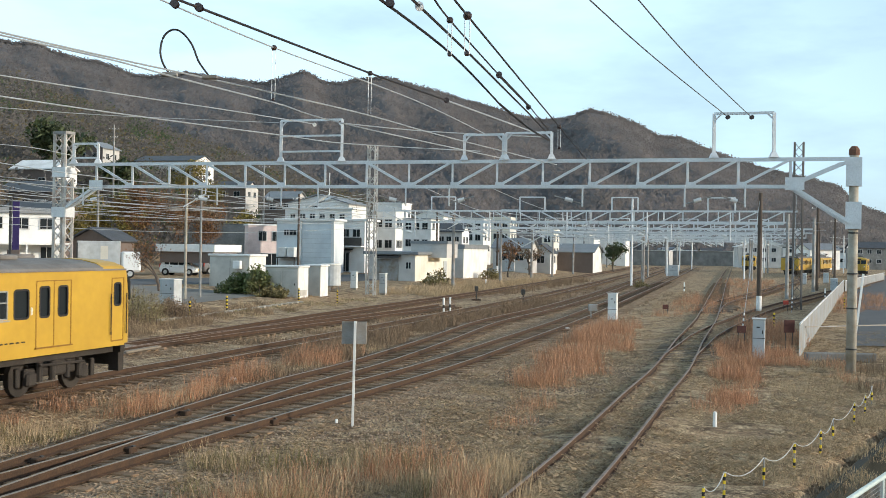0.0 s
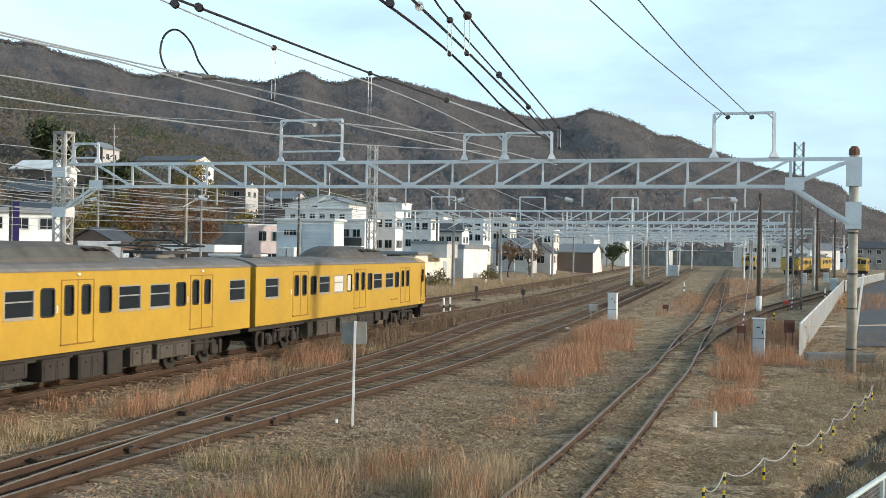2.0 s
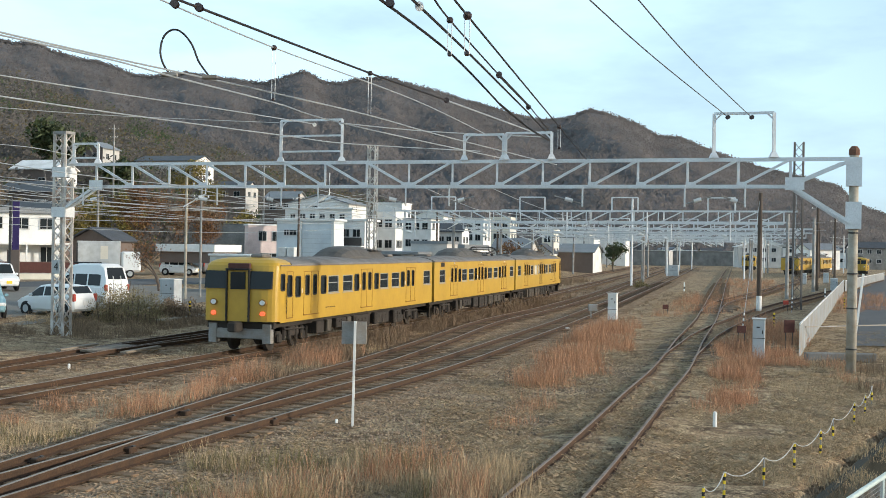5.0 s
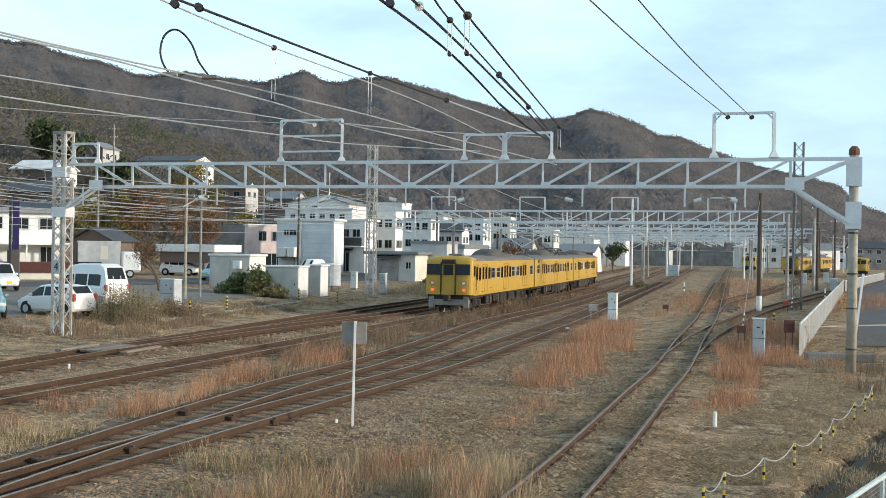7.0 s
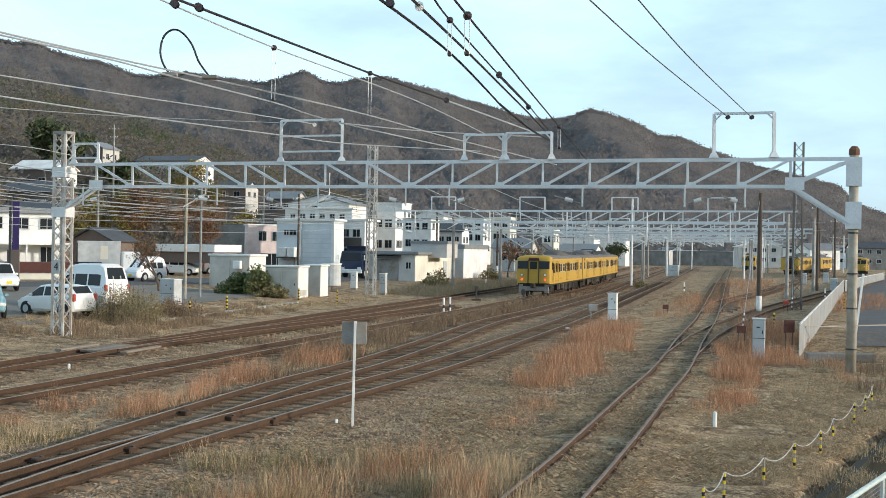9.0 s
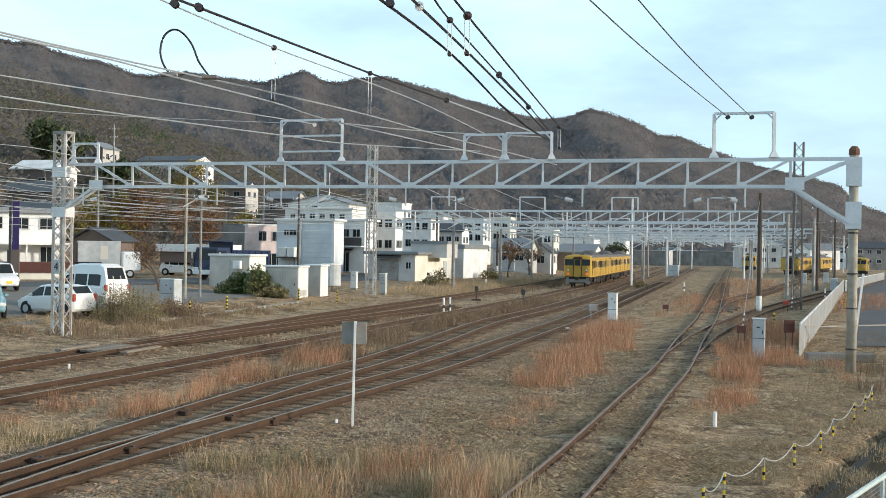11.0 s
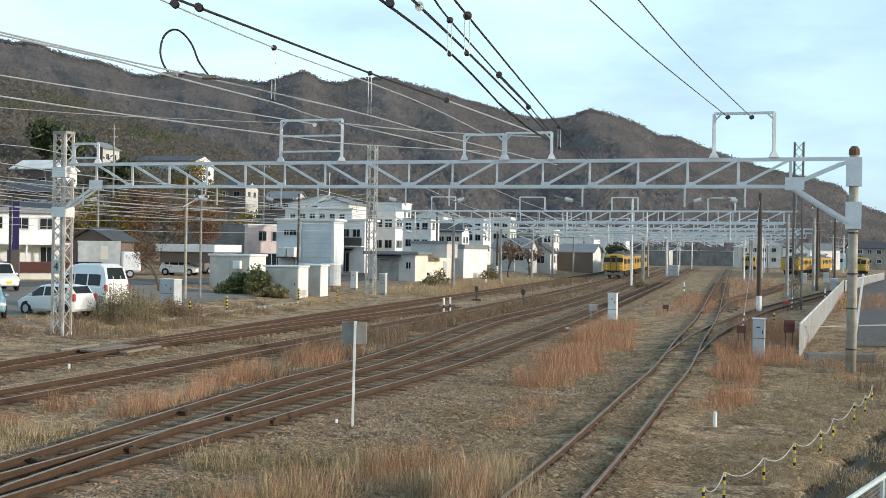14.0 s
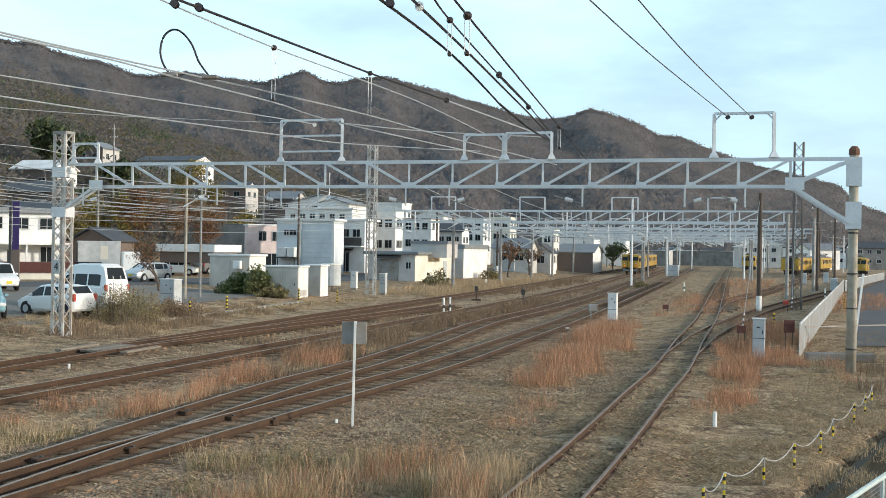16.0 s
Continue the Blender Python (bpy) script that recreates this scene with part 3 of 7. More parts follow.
def rail_car(kind, label):
    """A 19.5 m steel suburban car; origin at rail level under its middle, +y is forward."""
    car = thing("train_car", label, "train car", group="cars of the yellow train")
    L, W, Z0, Z1, ZT = 9.75, 1.38, 0.96, 3.15, 3.44
    spec, doors = window_spec(kind)
    ops = sorted((c - w / 2 - L, c + w / 2 - L, a, b2) for c, w, a, b2, _ in spec)
    mb = MB()
    ya, yb = -L + (0.43 + TAIL_CUT if kind == "tail" else 0), L - (0.43 if kind == "lead" else 0)
    for x in (-W, W):
        side_panel(mb, x, ops, ya, yb, Z0, Z1)
        # reveals of the openings
        for a, b2, c, d in ops:
            s = 1 if x > 0 else -1
            xi = x - s * 0.06
            mb.add([(x, a, c), (x, b2, c), (x, b2, d), (x, a, d), (xi, a, c), (xi, b2, c), (xi, b2, d), (xi, a, d)], [(0, 4, 5, 1), (1, 5, 6, 2), (2, 6, 7, 3), (3, 7, 4, 0)], 0)
        # door leaf seams and sill strip
    mb.add([(-W, ya, Z0), (W, ya, Z0), (W, yb, Z0), (-W, yb, Z0)], [(0, 1, 2, 3)])
    for y, cab in ((ya, kind == "tail"), (yb, kind == "lead")):
        if not cab:
            mb.add([(-W, y, Z0), (W, y, Z0), (W, y, Z1), (-W, y, Z1)], [(0, 1, 2, 3)])
    part("body", mb.weld(), M["yellow"], car, "plain yellow painted steel sides")
    for d in doors:
        for x in (-W, W):
            s = 1 if x > 0 else -1
            q = MB()
            y = d - L
            for yy in (y - 0.68, y, y + 0.68):
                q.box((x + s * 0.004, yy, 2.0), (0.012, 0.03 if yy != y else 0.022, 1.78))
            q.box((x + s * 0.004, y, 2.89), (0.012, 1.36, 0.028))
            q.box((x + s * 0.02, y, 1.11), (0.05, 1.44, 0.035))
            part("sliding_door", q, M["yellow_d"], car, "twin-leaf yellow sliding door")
            if kind == "mid":
                part("door_lamp", MB().bbox((x + s * 0.02, y, 3.04), (0.05, 0.12, 0.08), 0.015), M["white"], car)
            part("door_handle", MB().bbox((x + s * 0.012, y - 0.86, 2.12), (0.03, 0.05, 0.2), 0.01), M["white"], car, "white recessed hand cock")
    for c, w, a, b2, ty in spec:
        for x in (-W, W):
            s = 1 if x > 0 else -1
            y = c - L
            blind = kind == "lead" and 7.4 < c < 8.9
            win = part("window", MB().box((x - s * 0.05, y, (a + b2) / 2), (0.02, w, b2 - a)), M["blind"] if blind else M["glassd"], car)
            if ty == "w":
                q = MB()
                t = 0.035
                for zz in (a + t / 2, b2 - t / 2, (a + b2) / 2 + 0.06):
                    q.box((x - s * 0.02, y, zz), (0.04, w, t))
                for yy in (y - w / 2 + t / 2, y + w / 2 - t / 2):
                    q.box((x - s * 0.02, yy, (a + b2) / 2), (0.04, t, b2 - a))
                q.box((x + s * 0.012, y, a - 0.03), (0.03, w + 0.08, 0.035))
                part("window_frame", q, M["alu"], win)
            else:
                part("window_seal", round_rim(x + s * 0.008, x - s * 0.03, y, (a + b2) / 2, w, b2 - a), M["black"], win, "rounded black rubber seal")
    # roof
    prof = [(-W - 0.01, Z1 - 0.02), (-W + 0.02, 3.21), (-1.12, 3.31), (-0.7, 3.40), (0, ZT), (0.7, 3.40), (1.12, 3.31), (W - 0.02, 3.21), (W + 0.01, Z1 - 0.02)]
    mb = MB().prism(prof, ya + (1.0 if kind == "tail" else 0), yb - (1.0 if kind == "lead" else 0))
    part("roof", mb, M["troof"], car, "sooty grey rounded roof")
    q = MB()
    for x in (-W - 0.012, W + 0.012):
        q.box((x, (ya + yb) / 2, Z1 + 0.0), (0.04, yb - ya, 0.045))
    part("rain_gutter", q, M["troof"], car)
    # rooftop equipment
    ac = MB()
    h0, h1, h2 = {"tail": (-0.9, 2.2, 4.2), "mid": (-2.6, 1.2, 3.0), "lead": (-1.6, 1.8, 5.0)}[kind]
    hump = [(-0.95, 0.0), (-0.88, 0.16), (-0.66, 0.36), (-0.34, 0.47), (0.34, 0.47), (0.66, 0.36), (0.88, 0.16), (0.95, 0.0)]
    ac.loft([[(a * kx, yy, 3.26 + b2 * kz * 1.32) for a, b2 in hump] for yy, kx, kz in ((h0, 0.8, 0.25), (h0 + 0.35, 0.92, 0.62), (h0 + 0.9, 1, 0.9), (h0 + 1.6, 1, 1.0), (h1 - 0.25, 1, 1.0), (h1, 0.97, 0.9))])
    ac.loft([[(a * 0.96, yy, 3.26 + b2 * kz) for a, b2 in hump] for yy, kz in ((h1, 1.16), (h2 - 0.2, 1.06), (h2, 0.6))])
    fins = MB()
    for i in range(3):
        for j in range(5):
            fins.box((0.62, h1 + 0.25 + i * (h2 - h1 - 0.5) / 3 + (h2 - h1) * 0.12, 3.67 + j * 0.02), (0.3 - j * 0.05, (h2 - h1) * 0.2, 0.01))
    part("cooling_grille", fins, M["under"], car, "dark louvred cooling grille")
    part("air_conditioner", ac, M["sooty"], car, "sooty grey rooftop air-conditioning cowl")
    for i, yv in enumerate((-8.0, -6.5, 5.6, 7.2)):
        part("roof_vent", MB().bbox((0.35 * (-1) ** i, yv, 3.47), (0.5, 0.7, 0.14), 0.04), M["troof"], car)
    if kind == "mid":
        for sx in (-1, 1):
            sign = part("destination_sign", MB().bbox((sx * (W + 0.004), 1.55 - L, 2.97), (0.03, 0.66, 0.22), 0.01), M["black"], car, "small dark destination sign")
            part("sign_rim", MB().bbox((sx * (W + 0.002), 1.55 - L, 2.97), (0.02, 0.74, 0.29), 0.008), M["yellow_d"], sign)
        p = MB()
        py = 6.3
        p.box((0, py, 3.60), (1.3, 1.7, 0.09))
        for sx in (-0.5, 0.5):
            for sy in (-0.65, 0.65):
                p.tube([(sx, py + sy, 3.36), (sx, py + sy, 3.62)], [0.09, 0.06], 8)
            p.tube([(sx, py - 0.15, 3.68), (sx * 1.5, py - 1.5, 3.80), (sx * 0.9, py - 0.1, 3.94)], 0.038, 6)
            p.tube([(sx, py + 0.15, 3.68), (sx * 1.5, py + 1.5, 3.80), (sx * 0.9, py + 0.1, 3.94)], 0.038, 6)
        for sy in (-1.5, 1.5):
            p.tube([(-0.75, py + sy, 3.80), (0.75, py + sy, 3.80)], 0.035, 6)
        for sy in (-0.18, 0.18):
            p.tube([(-0.9, py + sy, 3.80), (-0.6, py + sy, 3.98), (0.6, py + sy, 3.98), (0.9, py + sy, 3.80)], 0.036, 6)
        part("pantograph", p, M["steel_dark"], car, "folded dark steel pantograph")
    # underframe
    rnd = random.Random(hash_key(kind))
    part("floor_frame", MB().box((0, (ya + yb) / 2, 0.88), (2.2, yb - ya - 0.2, 0.14)), M["under"], car)
    y = -5.0
    while y < 4.6:
        ln = rnd.choice((0.45, 0.7, 1.1, 1.9))
        hh = rnd.uniform(0.34, 0.60)
        pale = rnd.random() < 0.45
        for s in (-1, 1):
            box_ = part("equipment_box", MB().bbox((s * 0.98, y + ln / 2, 0.86 - hh / 2), (0.62, ln, hh), 0.03), M["under_box"] if pale else M["under"], car)
            if ln > 1:
                q = MB()
                for k in range(2):
                    yc = y + ln * (0.27 + 0.46 * k)
                    for dy in (-ln * 0.2, ln * 0.2):
                        q.box((s * 1.294, yc + dy, 0.86 - hh / 2), (0.012, 0.03, hh * 0.84))
                    q.box((s * 1.294, yc, 0.86 - hh * 0.1), (0.012, ln * 0.4, 0.025))
                    q.tube([(s * 1.29, yc, 0.86 - hh * 0.3), (s * 1.31, yc, 0.86 - hh * 0.3)], 0.035, 8)
                part("box_lid", q, M["under"], box_)
        if rnd.random() < 0.6:
            part("air_pipe", MB().tube([(1.12, y + ln, 0.78), (1.12, y + ln + 0.12, 0.5), (1.12, y + ln + 0.3, 0.5), (1.12, y + ln + 0.36, 0.8)], 0.03, 6), M["under"], car)
        y += ln + rnd.uniform(0.12, 0.7)
    for by in (-6.9, 6.9):
        bo = part("bogie", MB().box((0, by, 0.55), (1.5, 0.6, 0.25)), M["under"], car, "dark grimy bogie")
        q = MB()
        for s in (-1, 1):
            q.bbox((s * 0.98, by, 0.56), (0.14, 2.5, 0.22), 0.04)
            for dy in (-1.05, 1.05):
                q.bbox((s * 1.02, by + dy, 0.43), (0.2, 0.36, 0.34), 0.05)
            q.bbox((s * 1.05, by, 0.62), (0.16, 0.7, 0.36), 0.05)
            for dy in (-0.3, 0.3, -0.8, 0.8):
                q.tube([(s * 1.1, by + dy, 0.36), (s * 1.1, by + dy, 0.80)], 0.085, 8)
            for dy in (-1.5, 1.5):
                q.bbox((s * 1.0, by + dy, 0.5), (0.1, 0.16, 0.44), 0.02)
            q.tube([(s * 1.18, by - 0.9, 0.74), (s * 1.18, by + 0.9, 0.70)], 0.035, 6)
        part("side_frame", q, M["under"], bo)
        for dy in (-1.05, 1.05):
            q = MB()
            for s in (-1, 1):
                q.tube([(s * 0.60, by + dy, 0.43), (s * 0.73, by + dy, 0.43)], 0.43, 16)
            q.tube([(-0.6, by + dy, 0.43), (0.6, by + dy, 0.43)], 0.08, 6)
            part("wheelset", q, M["under"], bo)
    if kind == "mid" or kind == "lead":
        part("gangway", MB().box((0, -L - 0.2, 2.15), (1.1, 0.4, 2.1)), M["black"], car, "black folded gangway bellows")
    if kind != "mid":
        cab_end(car, -1 if kind == "tail" else 1, kind)
    set_heights(car)
    return car


def set_heights(car):
    """Bring sill, doors, windows, gutter and roof of the car to their true heights."""
    old = (0, 0.8, 0.96, 1.1, 1.93, 2.72, 2.89, 3.15, 3.44, 4.2)
    true = (0, 0.82, 1.02, 1.2, 1.91, 2.64, 2.78, 3.01, 3.29, 4.03)
    for ob in car.children_recursive:
        for v in ob.data.vertices:
            v.co.z = float(np.interp(v.co.z, old, true))


def cab_end(car, s, kind):
    """The driving end with its rounded corners, set-back windscreens and centre door."""
    L, W = 9.75 - (TAIL_CUT if kind == "tail" else 0), 1.38
    plan = []
    for i in range(13):
        a = math.pi * i / 12
        plan.append((W * math.copysign(abs(math.cos(a)) ** 0.35, math.cos(a)), (L - 0.42) + 0.42 * math.sin(a) ** 0.7))
    levels = [(1.0, 1.0, 0.0), (1.95, 1.0, 0.0), (2.42, 1.0, 0.02), (2.98, 1.0, 0.10), (3.14, 0.99, 0.14), (3.25, 0.93, 0.22), (3.34, 0.80, 0.36), (3.41, 0.55, 0.6), (3.44, 0.22, 0.85)]
    mb = MB()
    rings = []
    for z, k, back in levels:
        ring = [(x * k, s * (y - back * (0.55 + 0.45 * (y - (L - 0.42)) / 0.42)), z) for x, y in plan]
        rear = L - 0.44 if z < 3.13 else L - 1.42
        ring += [(-W * k, s * rear, z), (W * k, s * rear, z)]
        rings.append(ring if s > 0 else ring[::-1])
    mb.loft(rings)
    end = part("cab_front", mb, M["yellow"], car, "yellow driving end with centre door")
    face = L + 0.004
    for sx in (-1, 1):
        q = MB().box((sx * 0.83, s * (face - 0.035), 2.58), (0.86, 0.09, 0.68), m=Matrix.Rotation(s * 0.09, 4, "X"))
        part("windscreen", q, M["glassd"], end, "dark windscreen pane")
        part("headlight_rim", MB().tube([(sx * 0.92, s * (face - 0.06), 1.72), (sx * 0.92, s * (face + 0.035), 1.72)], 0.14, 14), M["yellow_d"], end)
        part("headlight", MB().tube([(sx * 0.92, s * (face - 0.06), 1.72), (sx * 0.92, s * (face + 0.045), 1.72)], 0.10, 14), M["white"], end, "round glass headlight")
        part("marker_lamp", MB().tube([(sx * 0.92, s * (face - 0.05), 1.28), (sx * 0.92, s * (face + 0.04), 1.28)], 0.085, 12), M["taillight"] if kind == "tail" else M["red"], end, "red tail lamp")
    q = MB()
    for x in (-0.42, 0.42):
        q.box((x, s * (face + 0.03), 1.98), (0.05, 0.10, 1.96))
    q.box((0, s * (face + 0.0), 2.99), (0.9, 0.2, 0.06))
    part("door_surround", q, M["black"], end)
    part("centre_door", MB().box((0, s * (face - 0.03), 1.95), (0.78, 0.08, 1.9)), M["yellow"], end)
    part("door_window", MB().box((0, s * (face + 0.004), 2.55), (0.56, 0.08, 0.66)), M["glassd"], end)
    part("destination_sign", MB().bbox((0, s * (face - 0.09), 3.12), (0.82, 0.16, 0.2), 0.02), M["redbrown"], end, "dark destination sign box")
    part("skirt", MB().bbox((0, s * (L - 0.2), 0.62), (2.2, 0.12, 0.34), 0.03), M["galv_dull"] if kind == "tail" else M["under"], car, "grimy snow plough skirt")
    part("coupler", MB().bbox((0, s * (L + 0.2), 0.85), (0.34, 0.6, 0.3), 0.05), M["under"], car)
    part("buffer_beam", MB().box((0, s * (L - 0.3), 0.9), (2.5, 0.2, 0.2)), M["under"], car)
    for x in (-1.02, 1.02):
        part("step_plate", MB().box((x, s * (L - 0.25), 0.62), (0.3, 0.25, 0.62)), M["galv_dull"] if kind == "tail" else M["under"], car)
    for sx in (-1, 1):
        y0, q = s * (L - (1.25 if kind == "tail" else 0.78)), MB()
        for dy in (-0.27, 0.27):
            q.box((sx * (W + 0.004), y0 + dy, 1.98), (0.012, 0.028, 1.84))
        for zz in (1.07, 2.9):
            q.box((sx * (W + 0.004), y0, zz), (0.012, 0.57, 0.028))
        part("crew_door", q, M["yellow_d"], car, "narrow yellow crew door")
        for dy in (-0.36,) if kind == "tail" else (-0.36, 0.36):
            part("grab_rail", MB().tube([(sx * (W + 0.05), y0 + dy, 1.25), (sx * (W + 0.05), y0 + dy, 2.45)], 0.016, 6), M["black"], car)
        q = MB()
        for i, wd in enumerate((0.16, 0.1, 0.14, 0.12, 0.14)):
            q.box((sx * (W + 0.004), s * 4.3 + i * 0.2, 1.32), (0.01, wd, 0.04))
        part("car_lettering", q, M["under"], car, "small dark lettering bars")


CARS = [rail_car("lead", "yellow train car with driving cab, front of the train"), rail_car("mid", "yellow train car with rooftop pantograph, middle of the train"), rail_car("tail", "yellow train car with driving cab and lit red tail lamp")]

_ys = np.linspace(-60, 420, 4801)
_xs = np.array([train_x(float(y)) for y in _ys])
_ss = np.concatenate([[0], np.cumsum(np.hypot(np.diff(_xs), np.diff(_ys)))])
_ss -= np.interp(0, _ys, _ss)


def on_track(s):
    y = float(np.interp(s, _ss, _ys))
    return Vector((train_x(y), y, 0))


def train_rows():
    rows = [[], [], []]
    for i in range(33):
        t = i * 0.5
        head = 32.226 + 13.2457 * t + 0.22012 * t**2 - 0.033339 * t**3 + 0.00136256 * t**4 + 0.85 * (1 - sm(1.0, 4.2, t))
        for j in range(3):
            c = head - 9.75 - 19.9 * j
            a, b2 = on_track(c - 6.9), on_track(c + 6.9)
            d = b2 - a
            mid = (a + b2) / 2 + Vector((d.y, -d.x, 0)).normalized() * 0.06
            rows[j].append((t, Matrix.Translation(mid) @ Matrix.Rotation(-math.atan2(d.x, d.y), 4, "Z")))
    return rows


# ---- gantries over the tracks ----
def lattice_post(mb, x, y, z0, z1, w, ang, member=0.075, bay=0.75):
    r = Matrix.Rotation(ang, 4, "Z")
    c = [Vector((x, y, 0)) + r @ Vector((sx * w / 2, sy * w / 2, 0)) for sx, sy in ((-1, -1), (1, -1), (1, 1), (-1, 1))]
    for p in c:
        mb.beam((p.x, p.y, z0), (p.x, p.y, z1), member)
    n = max(2, round((z1 - z0) / bay))
    for k in range(4):
        a, b2 = c[k], c[(k + 1) % 4]
        for i in range(n):
            za, zb = z0 + (z1 - z0) * i / n, z0 + (z1 - z0) * (i + 1) / n
            if i % 2:
                a2, b3 = b2, a
            else:
                a2, b3 = a, b2
            mb.beam((a2.x, a2.y, za), (b3.x, b3.y, zb), member * 0.55, member * 0.4)


def truss(gan, pl, pr, zt_l, zt_r, depth, panels, i0, i1, member, flip=None):
    """A plane lattice girder between two plan points; chords, posts and diagonals."""
    pl, pr = Vector((*pl, 0)), Vector((*pr, 0))
    d = (pr - pl).normalized()
    face = Vector((d.y, -d.x, 0)) * member * 0.75

    def at(k, low):
        z = zt_l + (zt_r - zt_l) * k - (depth if low else 0)
        return pl + (pr - pl) * k + Vector((0, 0, z))

    part("top_chord", MB().beam(at(0, 0), at(1, 0), member * 1.5, member * 1.7), M["galv"], gan)
    part("bottom_chord", MB().beam(at(i0, 1), at(i1, 1), member * 1.5, member * 1.7), M["galv"], gan)
    flip = panels // 2 if flip is None else flip
    for i in range(panels + 1):
        k = i0 + (i1 - i0) * i / panels
        part("upright", MB().beam(at(k, 1), at(k, 0), member * 1.35, member), M["galv"], gan)
        if i < panels:
            k2 = i0 + (i1 - i0) * (i + 1) / panels
            lo, hi = (k2, k) if i < flip else (k, k2)
            part("diagonal", MB().beam(at(hi, 0) + face * 0.4, at(lo, 1) + face * 0.4, member, member * 1.15), M["galv"], gan)
            # bolted gusset plate where the diagonal meets the bottom chord
            g = at(lo, 1) + face * 1.15 + d * (-0.12 if i < flip else 0.12)
            part("gusset_plate", MB().beam(g - d * 0.17 + Vector((0, 0, 0.06)), g + d * 0.17 + Vector((0, 0, 0.06)), 0.02, 0.2), M["galv"], gan)
    return at


def portal_frame(gan, p0, p1, z0, z1, bars=(), member=0.085):
    fr = part("wire_frame", MB().beam((*p0, z1), (*p1, z1), member), M["galv"], gan, "pale steel wire support frame")
    a, b2 = Vector((*p0, 0)), Vector((*p1, 0))
    d = (b2 - a).normalized()
    for p, sg in ((p0, 1), (p1, -1)):
        part("frame_post", MB().beam((*p, z0), (*p, z1), member * 1.2), M["galv"], fr)
        part("frame_foot", MB().box((p[0], p[1], z0 + 0.09), (0.3, 0.3, 0.18), top=(0.5, 0.5)), M["galv"], fr)
        part("frame_brace", MB().beam((*p, z1 - 0.25), Vector((*p, z1)) + d * 0.25 * sg, member * 0.6), M["galv"], fr)
    for z in bars:
        part("frame_bar", MB().beam((*p0, z), (*p1, z), member * 0.8), M["galv"], fr)


GL, GR = Vector((-15.83, 48.46)), Vector((13.58, 38.61))
GANG = math.atan2(GR.y - GL.y, GR.x - GL.x)


def on_gantry(k):
    p = GL + (GR - GL) * k
    return (p.x, p.y)


M["galv_warm"] = mat("chalky_galvanised", (0.60, 0.59, 0.56), 0.65, metal=0.05, var=0.15, scale=1.5, tint=(0.36, 0.30, 0.25))


